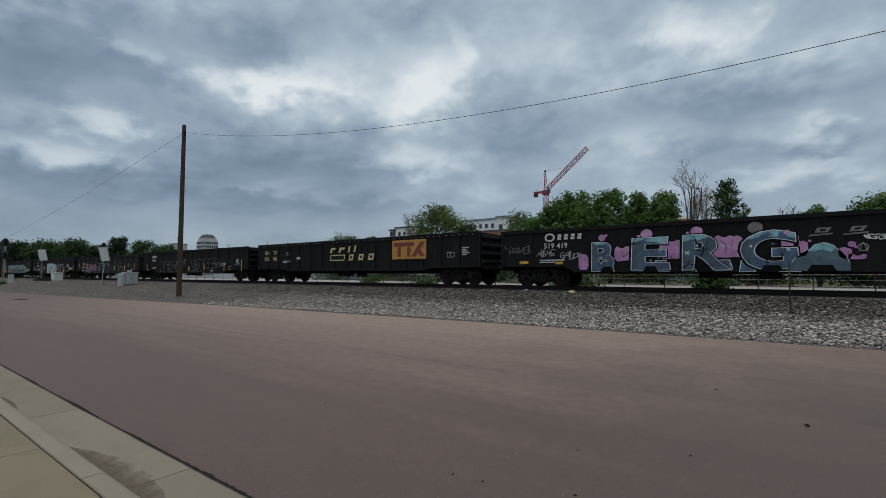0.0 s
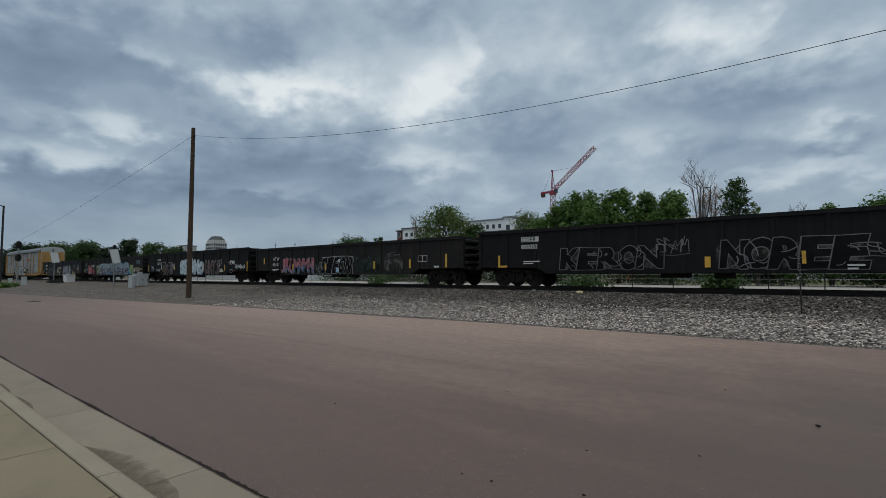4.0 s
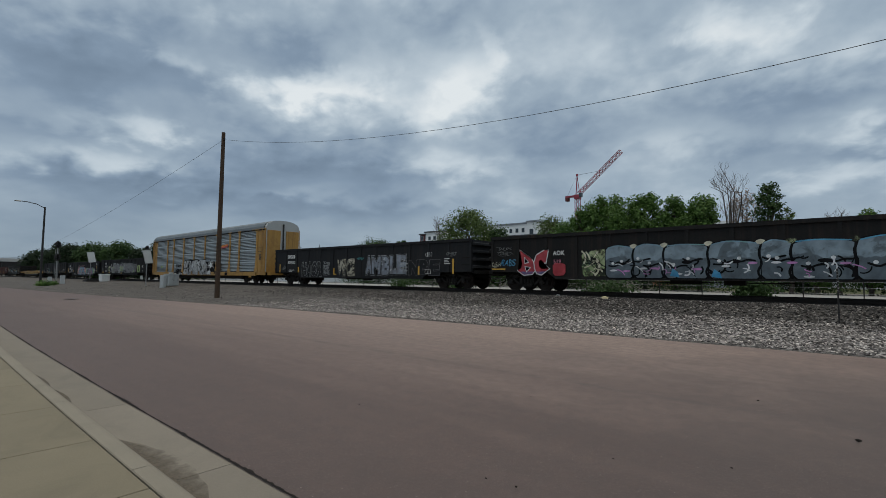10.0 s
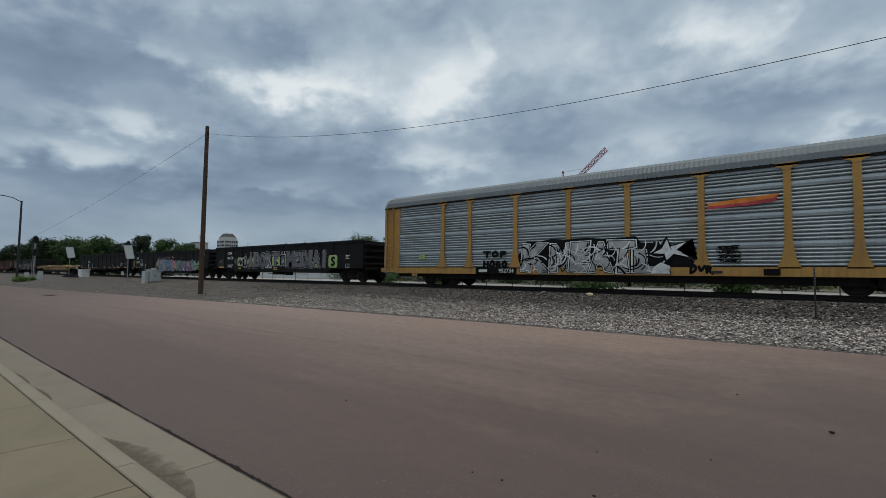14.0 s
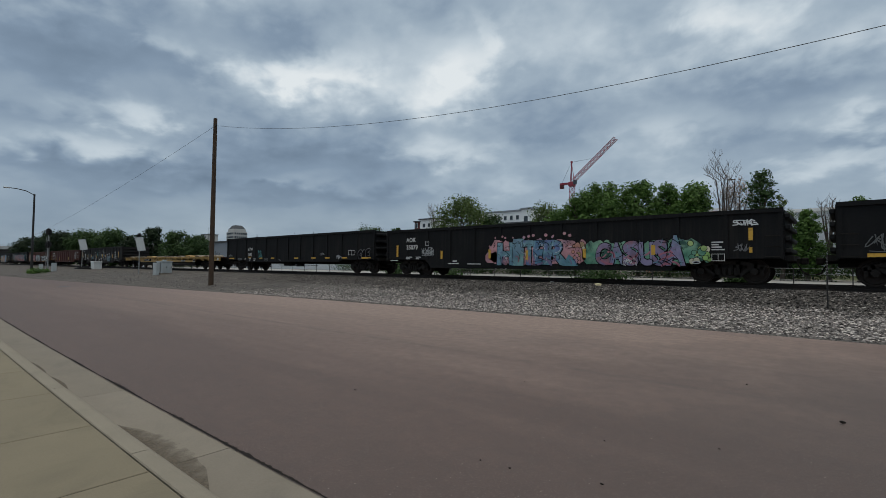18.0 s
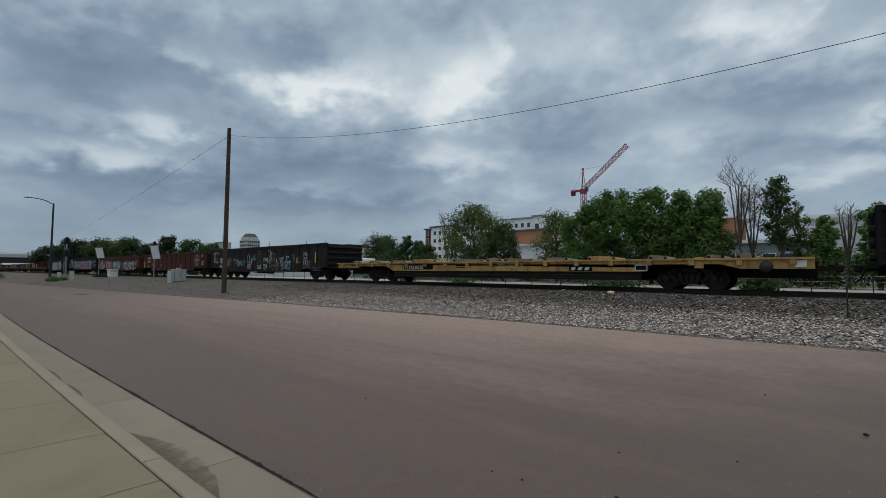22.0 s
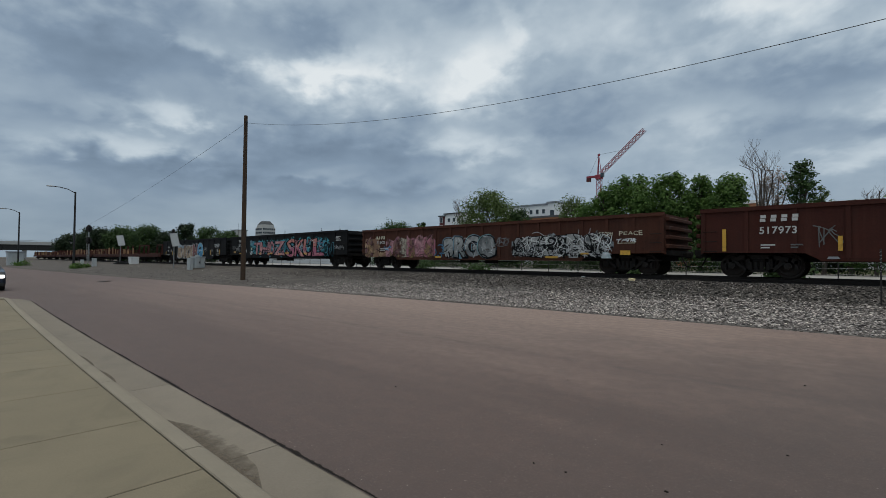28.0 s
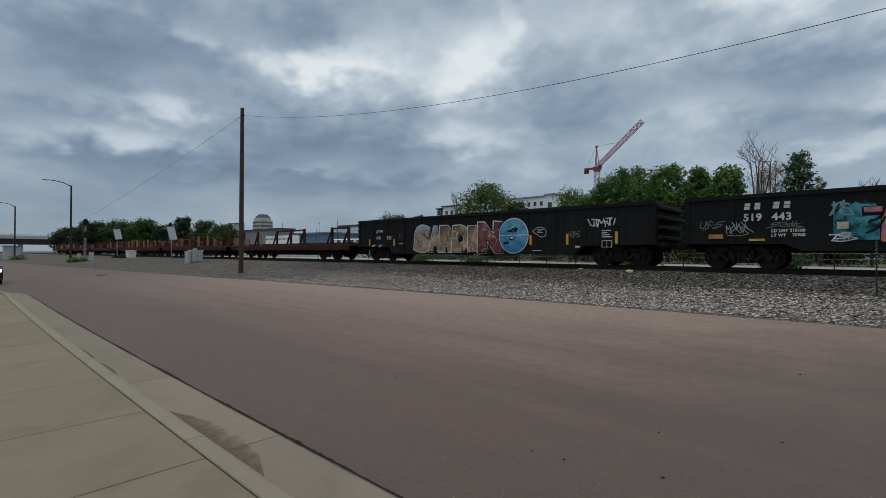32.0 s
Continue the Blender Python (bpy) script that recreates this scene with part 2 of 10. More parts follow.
def asphalt_material():
    m = bpy.data.materials.new("red_grey_asphalt")
    m.use_nodes = True
    n = Nodes(m.node_tree)
    v = n.add("ShaderNodeTexCoord").outputs["Object"]
    grains = n.add("ShaderNodeTexVoronoi", {"Vector": v, "Scale": 120.0})
    stretched = n.add("ShaderNodeMapping", {"Vector": v, "Scale": (0.10, 1.0, 1.0)}).outputs[0]
    lanes, patches, fine = n.noise(stretched, 1.1, 3.0, 0.6, 0.2), n.noise(v, 0.35, 4.0, 0.6, 0.5), n.noise(v, 38.0, 4.0, 0.75)
    tone = n.math("ADD", n.math("ADD", n.math("ADD", n.math("MULTIPLY", lanes, 0.20), 0.07), n.math("MULTIPLY", patches, 0.24)), n.math("MULTIPLY", fine, 0.72))
    col = n.mix(n.span(tone, 0.49, 0.81), (0.080, 0.0484, 0.0390, 1), (0.133, 0.0834, 0.0686, 1))
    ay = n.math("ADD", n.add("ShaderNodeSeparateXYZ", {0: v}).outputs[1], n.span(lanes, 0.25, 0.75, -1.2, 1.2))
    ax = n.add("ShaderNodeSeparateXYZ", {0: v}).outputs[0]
    # paler far side: road dust, plus grazing sheen put into the colour
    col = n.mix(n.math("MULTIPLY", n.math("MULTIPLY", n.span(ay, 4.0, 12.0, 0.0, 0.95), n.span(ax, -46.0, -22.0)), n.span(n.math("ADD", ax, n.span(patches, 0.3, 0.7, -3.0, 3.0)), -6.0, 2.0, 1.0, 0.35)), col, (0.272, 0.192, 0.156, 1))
    seam = n.math("ABSOLUTE", n.math("SUBTRACT", n.math("ADD", n.add("ShaderNodeSeparateXYZ", {0: v}).outputs[1], n.span(n.noise(v, 0.8, 4.0, 0.6), 0.2, 0.8, -0.06, 0.06)), SEAM_Y))
    col = n.mix(n.math("MULTIPLY", n.span(seam, 0.02, 0.16, 0.45, 0.0), n.span(n.noise(v, 1.6, 4.0, 0.6), 0.35, 0.6)), col, (0.060, 0.046, 0.041, 1))
    track = n.math("MULTIPLY", n.span(n.math("ABSOLUTE", n.math("SUBTRACT", ay, 9.4)), 0.1, 1.0, 0.16, 0.0), n.span(patches, 0.35, 0.6))
    col = n.mix(track, col, (0.085, 0.066, 0.06, 1))
    speck = n.add("ShaderNodeSeparateColor", {0: grains.outputs["Color"]}).outputs[0]
    mottle = n.noise(v, 4.5, 5.0, 0.7)
    col = n.mix(n.span(mottle, 0.40, 0.62, 0.35, 0.0), col, (0.058, 0.041, 0.036, 1))
    # lens and view-angle fall-off at the near right, painted into the asphalt colour
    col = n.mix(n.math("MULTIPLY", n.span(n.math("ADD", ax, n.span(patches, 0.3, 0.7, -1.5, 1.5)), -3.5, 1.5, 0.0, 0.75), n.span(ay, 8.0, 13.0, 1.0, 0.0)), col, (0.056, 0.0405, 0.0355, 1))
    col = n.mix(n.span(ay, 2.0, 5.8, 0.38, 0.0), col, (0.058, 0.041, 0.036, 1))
    chips = n.add("ShaderNodeTexVoronoi", {"Vector": v, "Scale": 34.0})
    chip = n.math("MULTIPLY", n.span(n.add("ShaderNodeSeparateColor", {0: chips.outputs["Color"]}).outputs[1], 0.955, 0.965), n.span(chips.outputs["Distance"], 0.10, 0.22, 1.0, 0.0))
    col = n.mix(chip, col, (0.33, 0.285, 0.25, 1))
    col = n.mix(n.span(speck, 0.90, 1.0, 0.0, 0.28), col, (0.26, 0.205, 0.17, 1))
    col = n.mix(n.span(speck, 0.0, 0.10, 0.4, 0.0), col, (0.06, 0.050, 0.048, 1))
    bmp = n.add("ShaderNodeBump", {"Height": n.math("ADD", grains.outputs["Distance"], fine), "Strength": 0.25, "Distance": 0.006})
    p = n.add("ShaderNodeBsdfPrincipled", {"Base Color": col, "Roughness": 0.74, "Normal": bmp.outputs[0], "Specular IOR Level": 0.55})
    n.add("ShaderNodeOutputMaterial", {0: p.outputs[0]})
    return m


def ground_material():
    """Grey railway gravel: pale loose stone by the road, darker ballast by the track, dirt and weeds farther off."""
    m = bpy.data.materials.new("railway_gravel")
    m.use_nodes = True
    n = Nodes(m.node_tree)
    v = n.add("ShaderNodeTexCoord").outputs["Object"]
    cell = n.add("ShaderNodeTexVoronoi", {"Vector": v, "Scale": 22.0})
    stone = n.add("ShaderNodeSeparateColor", {0: cell.outputs["Color"]}).outputs[0]
    patch, fine = n.noise(v, 0.22, 5.0, 0.65, 0.6), n.noise(v, 5.0, 4.0, 0.6)
    y = n.add("ShaderNodeSeparateXYZ", {0: v}).outputs[1]
    wob = n.math("ADD", y, n.span(patch, 0.2, 0.8, -2.2, 2.2))
    # ground among the loose stones kept dark, standing in for shade in the gaps
    pale = n.mix(stone, (0.040, 0.037, 0.035, 1), (0.19, 0.175, 0.166, 1))
    dark = n.mix(stone, (0.04, 0.036, 0.033, 1), (0.145, 0.132, 0.12, 1))
    dirt = n.mix(fine, (0.15, 0.13, 0.105, 1), (0.26, 0.235, 0.20, 1))
    col = n.mix(n.span(wob, 17.9, 19.2), pale, dark)
    col = n.mix(n.span(wob, 27.0, 32.0), col, dirt)
    col = n.mix(n.span(n.math("ADD", y, n.span(patch, 0.2, 0.8, -12, 12)), 62.0, 70.0), col, n.mix(fine, (0.05, 0.065, 0.025, 1), (0.12, 0.12, 0.06, 1)))
    gx = n.add("ShaderNodeSeparateXYZ", {0: v}).outputs[0]
    col = n.mix(n.math("MULTIPLY", n.span(n.math("ADD", gx, n.span(patch, 0.2, 0.8, -9, 9)), -12.0, -32.0), 0.8), col, n.mix(n.span(n.math("ADD", n.math("MULTIPLY", fine, 0.5), n.math("MULTIPLY", n.noise(v, 0.6, 5.0, 0.65, 0.8), 0.7)), 0.45, 0.75), (0.070, 0.061, 0.055, 1), (0.156, 0.139, 0.125, 1)))
    near = n.math("MULTIPLY", n.span(patch, 0.52, 0.62), n.span(y, 27.0, 28.0, 0.55, 0.0))
    col = n.mix(near, col, (0.105, 0.098, 0.092, 1))
    bmp = n.add("ShaderNodeBump", {"Height": cell.outputs["Distance"], "Strength": 0.9, "Distance": 0.05})
    p = n.add("ShaderNodeBsdfPrincipled", {"Base Color": col, "Roughness": 0.95, "Normal": bmp.outputs[0], "Specular IOR Level": 0.2})
    n.add("ShaderNodeOutputMaterial", {0: p.outputs[0]})
    return m


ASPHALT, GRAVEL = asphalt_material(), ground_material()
SLAB = surface("tan_sidewalk_concrete", (0.164, 0.138, 0.093), (0.210, 0.179, 0.124), 0.9, 0, 1.3, 70, 0.004, (0.128, 0.111, 0.077), 0.55, 1.1, 0.06, 0.3)
GUTTER = surface("grey_gutter_concrete", (0.172, 0.147, 0.116), (0.222, 0.193, 0.155), 0.9, 0, 1.6, 60, 0.005, (0.150, 0.132, 0.108), 0.55, 1.4, 0.05, 0.3)
CURB = surface("pale_curb_concrete", (0.200, 0.174, 0.134), (0.245, 0.215, 0.168), 0.9, 0, 1.6, 60, 0.005, (0.17, 0.15, 0.115), 0.5, 1.2, 0.06, 0.3)


def silt_material():
    """Brown silt that thins out to bare concrete in a ragged way."""
    m = bpy.data.materials.new("washed_in_silt")
    m.use_nodes = True
    n = Nodes(m.node_tree)
    v = n.add("ShaderNodeTexCoord").outputs["Object"]
    col = n.mix(n.noise(v, 30.0, 4.0, 0.7), (0.100, 0.082, 0.062, 1), (0.145, 0.120, 0.092, 1))
    far = n.math("SUBTRACT", n.add("ShaderNodeSeparateXYZ", {0: v}).outputs[1], 1.60)
    thin = n.span(n.math("ADD", n.noise(v, 9.0, 6.0, 0.70), n.span(far, -0.06, 0.17, 0.0, 0.42)), 0.46, 0.92, 0.18, 1.0)
    p = n.add("ShaderNodeBsdfPrincipled", {"Base Color": col, "Roughness": 0.95, "Specular IOR Level": 0.2})
    out = n.add("ShaderNodeMixShader", {0: thin, 1: p.outputs[0], 2: n.add("ShaderNodeBsdfTransparent").outputs[0]})
    n.add("ShaderNodeOutputMaterial", {0: out.outputs[0]})
    return m


SAND = silt_material()
TAR = surface("black_seam", (0.010, 0.009, 0.008), (0.026, 0.022, 0.019), 0.95, 0, 9, 50, 0.01, spec=0.1)
RAILS = surface("rusty_rail", (0.016, 0.013, 0.012), (0.032, 0.025, 0.021), 0.75, 0.2, 2, 30, 0.004, spec=0.3)
TIE = surface("creosoted_tie", (0.04, 0.034, 0.03), (0.09, 0.078, 0.068), 0.9, 0, 4, 30, 0.01)
POLE = surface("weathered_pole_wood", (0.030, 0.018, 0.011), (0.085, 0.050, 0.028), 0.9, 0, 2.0, 24, 0.012, (0.03, 0.022, 0.016), 0.6, 1.0)
BLACK = surface("black_car_paint", (0.0048, 0.0052, 0.0058), (0.0112, 0.0116, 0.0124), 0.75, 0, 0.7, 14, 0.004, (0.018, 0.017, 0.016), 0.5, 0.45, 0.12, 0.18, (0.030, 0.025, 0.022), 0.6)
BLACK_3 = surface("greyed_black_car_paint", (0.0115, 0.0125, 0.014), (0.024, 0.025, 0.027), 0.75, 0, 0.7, 14, 0.004, (0.03, 0.028, 0.026), 0.5, 0.45, 0.12, 0.18, (0.04, 0.034, 0.03), 0.6)
BLACK_2 = surface("faded_black_car_paint", (0.009, 0.009, 0.0092), (0.019, 0.0185, 0.018), 0.78, 0, 0.8, 14, 0.004, (0.030, 0.024, 0.019), 0.55, 0.5, 0.12, 0.2, (0.050, 0.034, 0.025), 0.75)
RUST = surface("oxide_red_car_paint", (0.038, 0.0098, 0.0066), (0.066, 0.0175, 0.0110), 0.80, 0, 0.7, 14, 0.005, (0.028, 0.013, 0.010), 0.6, 0.5, 0.1, 0.25, streak=(0.080, 0.032, 0.021), streak_amount=0.5)
RUST_2 = surface("rusted_brown_steel", (0.050, 0.0175, 0.0110), (0.088, 0.0315, 0.0185), 0.85, 0, 0.9, 12, 0.006, (0.028, 0.014, 0.011), 0.7, 0.6, 0.1, 0.25, streak=(0.11, 0.052, 0.032), streak_amount=0.5)
FRAME = surface("dusty_truck_casting", (0.016, 0.0145, 0.013), (0.036, 0.031, 0.027), 0.85, 0.0, 3, 20, 0.006, (0.05, 0.038, 0.03), 0.5, 1.5, 0.0, 0.25)
UNDER = surface("grimy_running_gear", (0.007, 0.0065, 0.006), (0.018, 0.0155, 0.0135), 0.85, 0.0, 3, 20, 0.006, (0.034, 0.026, 0.020), 0.4, 1.5, 0.0, 0.2)
WHEEL = surface("brown_wheel_steel", (0.018, 0.014, 0.012), (0.040, 0.030, 0.024), 0.7, 0.2, 3, 20, 0.003, spec=0.3)
YELLOW = surface("weathered_yellow_paint", (0.33, 0.175, 0.036), (0.43, 0.245, 0.06), 0.6, 0, 0.8, 12, 0.003, (0.20, 0.10, 0.035), 0.5, 0.7, 0.06, streak=(0.11, 0.055, 0.025), streak_amount=0.55)
YELLOW_D = surface("rusty_yellow_deck_paint", (0.32, 0.185, 0.050), (0.48, 0.30, 0.09), 0.7, 0, 0.9, 12, 0.004, (0.11, 0.052, 0.024), 0.8, 1.6, 0.08, streak=(0.05, 0.03, 0.02), streak_amount=0.75)
STRIPE = surface("yellow_reflector", (0.55, 0.30, 0.03), (0.68, 0.40, 0.05), 0.5, 0, 3, 30, 0.001, (0.2, 0.12, 0.03), 0.6, 3.0)
LETTER = surface("white_lettering", (0.48, 0.48, 0.46), (0.62, 0.62, 0.60), 0.6, 0, 3, 30, 0.001, (0.2, 0.2, 0.19), 0.5, 1.5)
ZINC = surface("galvanised_sheet", (0.27, 0.315, 0.335), (0.41, 0.455, 0.475), 0.45, 0.3, 0.6, 20, 0.003, (0.22, 0.215, 0.20), 0.6, 0.5, 0.05, streak=(0.14, 0.135, 0.12), streak_amount=0.5)
ROOF = surface("pale_roof_sheet", (0.125, 0.148, 0.162), (0.18, 0.205, 0.22), 0.6, 0.25, 0.6, 20, 0.003, (0.20, 0.215, 0.225), 0.5, 0.6)
WHITE = surface("off_white_paint", (0.62, 0.63, 0.62), (0.74, 0.75, 0.74), 0.6, 0, 1, 20, 0.002, (0.45, 0.44, 0.42), 0.4, 0.8)
GREYP = surface("pale_grey_cabinet_paint", (0.36, 0.385, 0.39), (0.44, 0.465, 0.465), 0.5, 0, 1.2, 20, 0.002, (0.35, 0.34, 0.31), 0.4, 1.2)
SIGNB = surface("back_of_sign_aluminium", (0.36, 0.37, 0.36), (0.45, 0.46, 0.45), 0.5, 0.3, 1.5, 20, 0.001)
DARK = surface("dark_painted_metal", (0.015, 0.014, 0.014), (0.035, 0.032, 0.03), 0.55, 0.3, 2, 30, 0.002)
WIRE = surface("black_cable", (0.012, 0.012, 0.013), (0.02, 0.02, 0.02), 0.6)
GALV = surface("galvanised_post", (0.22, 0.225, 0.22), (0.33, 0.335, 0.33), 0.5, 0.5, 4, 30, 0.001)
CRANE = surface("red_crane_paint", (0.25, 0.024, 0.045), (0.33, 0.04, 0.06), 0.5, 0, 1, 10, 0.002)
DEADWOOD = surface("pale_dead_wood", (0.085, 0.070, 0.060), (0.17, 0.145, 0.125), 0.95, 0, 2, 12, 0.02)
BARK = surface("grey_bark", (0.045, 0.035, 0.028), (0.10, 0.082, 0.068), 0.95, 0, 2, 12, 0.02)


def leaf_material(name, a, b):
    m = bpy.data.materials.new(name)
    m.use_nodes = True
    n = Nodes(m.node_tree)
    r = n.add("ShaderNodeNewGeometry").outputs["Random Per Island"]
    v = n.add("ShaderNodeTexCoord").outputs["Object"]
    f = n.math("ADD", n.math("MULTIPLY", r, 0.5), n.math("MULTIPLY", n.span(n.noise(v, 0.55, 4.0), 0.3, 0.7), 0.5))
    col = n.mix(f, (*a, 1), (*b, 1))
    p = n.add("ShaderNodeBsdfPrincipled", {"Base Color": col, "Roughness": 0.65, "Specular IOR Level": 0.25})
    t = n.add("ShaderNodeBsdfTranslucent", {0: col})
    x = n.add("ShaderNodeMixShader", {0: 0.33, 1: p.outputs[0], 2: t.outputs[0]})
    n.add("ShaderNodeOutputMaterial", {0: x.outputs[0]})
    return m


LEAF = leaf_material("green_leaves", (0.025, 0.060, 0.014), (0.128, 0.228, 0.050))
LEAF_O = leaf_material("olive_leaves", (0.040, 0.066, 0.020), (0.142, 0.198, 0.062))
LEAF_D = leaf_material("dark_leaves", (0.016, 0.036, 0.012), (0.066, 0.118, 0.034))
LEAF_B = leaf_material("brown_withered_leaves", (0.26, 0.20, 0.16), (0.46, 0.36, 0.30))
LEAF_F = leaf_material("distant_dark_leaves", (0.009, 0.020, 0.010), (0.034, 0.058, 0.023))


# ---- mesh helpers ----
def box(bm, x0, x1, y0, y1, z0, z1, m=None, bevel=0.0):
    r = bmesh.ops.create_cube(bm, size=1.0, matrix=(m or Matrix()) @ Matrix.Translation(((x0 + x1) / 2, (y0 + y1) / 2, (z0 + z1) / 2)) @ Matrix.Diagonal((x1 - x0, y1 - y0, z1 - z0, 1)))
    if bevel:
        edges = {e for v in r["verts"] for e in v.link_edges}
        bmesh.ops.bevel(bm, geom=list(edges), offset=bevel, segments=1, affect="EDGES")


def rod(bm, p0, p1, r, n=8, r2=None, caps=True):
    p0, p1 = Vector(p0), Vector(p1)
    d = p1 - p0
    m = Matrix.Translation((p0 + p1) / 2) @ d.to_track_quat("Z", "Y").to_matrix().to_4x4()
    bmesh.ops.create_cone(bm, cap_ends=caps, segments=n, radius1=r, radius2=r if r2 is None else r2, depth=d.length, matrix=m)


def mesh_of(name, bm, material):
    me = bpy.data.meshes.new(name)
    bm.to_mesh(me)
    bm.free()
    me.materials.append(material)
    return me


def part(name, bm, material, parent, label=""):
    """Links a bmesh (or a mesh) as one mesh object under a thing or a part."""
    me = mesh_of(name, bm, material) if isinstance(bm, bmesh.types.BMesh) else bm
    ob = new(name, me)
    ob.parent = parent
    return tagged(ob, label)


def thing(name, label, category, group="", at=(0, 0, 0), turn=0.0):
    ob = new(name)
    ob.matrix_basis = pose(*at, 0, 0, turn)
    ob.empty_display_size = 0.2
    return tagged(ob, label, category, group)


def boxes(*rows):
    bm = bmesh.new()
    for r in rows:
        box(bm, *r)
    return bm


def sheet(name, verts, faces, material):
    me = bpy.data.meshes.new(name)
    me.from_pydata(verts, [], faces)
    me.materials.append(material)
    me.update()
    return me


# ---- ground ----
EDGE_X = (-600, -160, -105, -82, -57, -43.6, -33, -24.7, -15, -9, 0, 60)
EDGE_Y = (-9, 4.2, 7.0, 8.3, 9.95, 11.15, 12.1, 13.05, 13.72, 14.12, 14.38, 14.9)


def bend(x):
    """The sidewalk and the curb swing slowly towards the tracks."""
    return 0.00075 * min(x + 4.0, 0.0) ** 2


def edge(x):
    return float(np.interp(x, EDGE_X, EDGE_Y))


def land(x, y):
    """Height of the ground."""
    e = edge(x)
    if y < e:
        z = -0.03
    elif y < 20.35:
        u = (y - e) / (20.35 - e)
        z = 0.02 + 0.30 * min(u / 0.6, 1.0) + 0.57 * max(0.0, (u - 0.6) / 0.4)
    elif y < 24.5:
        z = 0.89
    elif y < 27:
        z = 0.89 - 0.35 * (y - 24.5) / 2.5
    else:
        z = 0.54 + (0.0 if y < 70 else min((y - 70) * 0.01, 2.0))
    if 14 < y < 34:
        z += 0.05 * (noise.noise((x * 0.35, y * 0.35, 0)) + 0.5 * noise.noise((x * 1.1, y * 1.1, 3))) * (0.4 if 20.35 < y < 24.5 else 1.0) * (1 if y > e + 0.3 else 0)
    return z


def build_ground():
    xs = sorted({*np.linspace(-1600, -200, 15).round(1).tolist(), *np.linspace(-200, -60, 71).round(2).tolist(), *np.linspace(-60, 12, 181).round(2).tolist(), *np.linspace(12, 60, 25).round(1).tolist(), 150.0, 400.0, 900.0})
    offs = [0.0, 0.04, 0.3, 0.7, 1.1, 1.5, 1.9, 2.3, 2.7, 3.1, 3.5, 3.9, 4.3, 4.7]
    fixed = [18.9, 19.3, 19.7, 20.1, 20.35, 20.8, 21.3, 22.3, 23.3, 24.1, 24.5, 25.2, 26.0, 27.0, 29, 32, 36, 42, 50, 58, 66, 75, 90, 120, 170, 260, 400, 700, 1200, 2200]
    verts, faces = [], []
    for x in xs:
        e = edge(x)
        row = [-900, -60, -20, -8, e - 4, e - 0.05]
        row += [min(e + o * (18.5 - e) / 4.7 if e < 13.8 else e + o * 0.8, 18.8) for o in offs] + fixed
        verts += [(x, y, land(x, y)) for y in row]
    w = len(row)
    for i in range(len(xs) - 1):
        for j in range(w - 1):
            a = i * w + j
            faces.append((a, a + w, a + w + 1, a + 1))
    ob = new("ground", sheet("ground", verts, faces, GRAVEL))
    for p in ob.data.polygons:
        p.use_smooth = True
    tagged(ob, "grey railway gravel and dirt beside the road and tracks", "ground", kind="structure")


def build_road():
    arc = [CORNER_X - d for d in (0.05, 0.9, 1.9, 2.8, 3.5, 3.9, 4.03)]
    xs = [40, 10, 2, 0, -3, -6, -8, -10, -12, -15, -17.5, -20, -22, *arc, CORNER_X - 4.05, -30, -33, -40, -48, -60, -74, -90, -105, -130, -160, -300, -600]
    verts, faces = [], []
    for x in xs:
        e = edge(x) + 0.02
        near = 2.03 + bend(x) if x > CORNER_X else bend(CORNER_X) - 2.0 + math.sqrt(max(4.04**2 - (x - CORNER_X) ** 2, 0)) if x > CORNER_X - 4.04 else -40.0
        verts += [(x, near, 0.0), (x, 0.5 * near + 0.5 * e, 0.004), (x, e, 0.0), (x, e + 0.03, -0.06)]
    for i in range(len(xs) - 1):
        for j in range(3):
            a = i * 4 + j
            faces.append((a, a + 1, a + 5, a + 4))
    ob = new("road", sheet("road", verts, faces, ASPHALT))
    tagged(ob, "wide reddish-grey asphalt street, worn and unmarked", "road", kind="structure")
    bm = bmesh.new()
    bmesh.ops.create_circle(bm, cap_ends=True, segments=28, radius=0.42, matrix=Matrix.Translation((-40.0, 7.8, 0.03)))
    cover = new("manhole_cover", mesh_of("manhole_cover", bm, DARK))
    tagged(cover, "dark round iron manhole cover set in the asphalt", "manhole cover")


build_ground()
build_road()


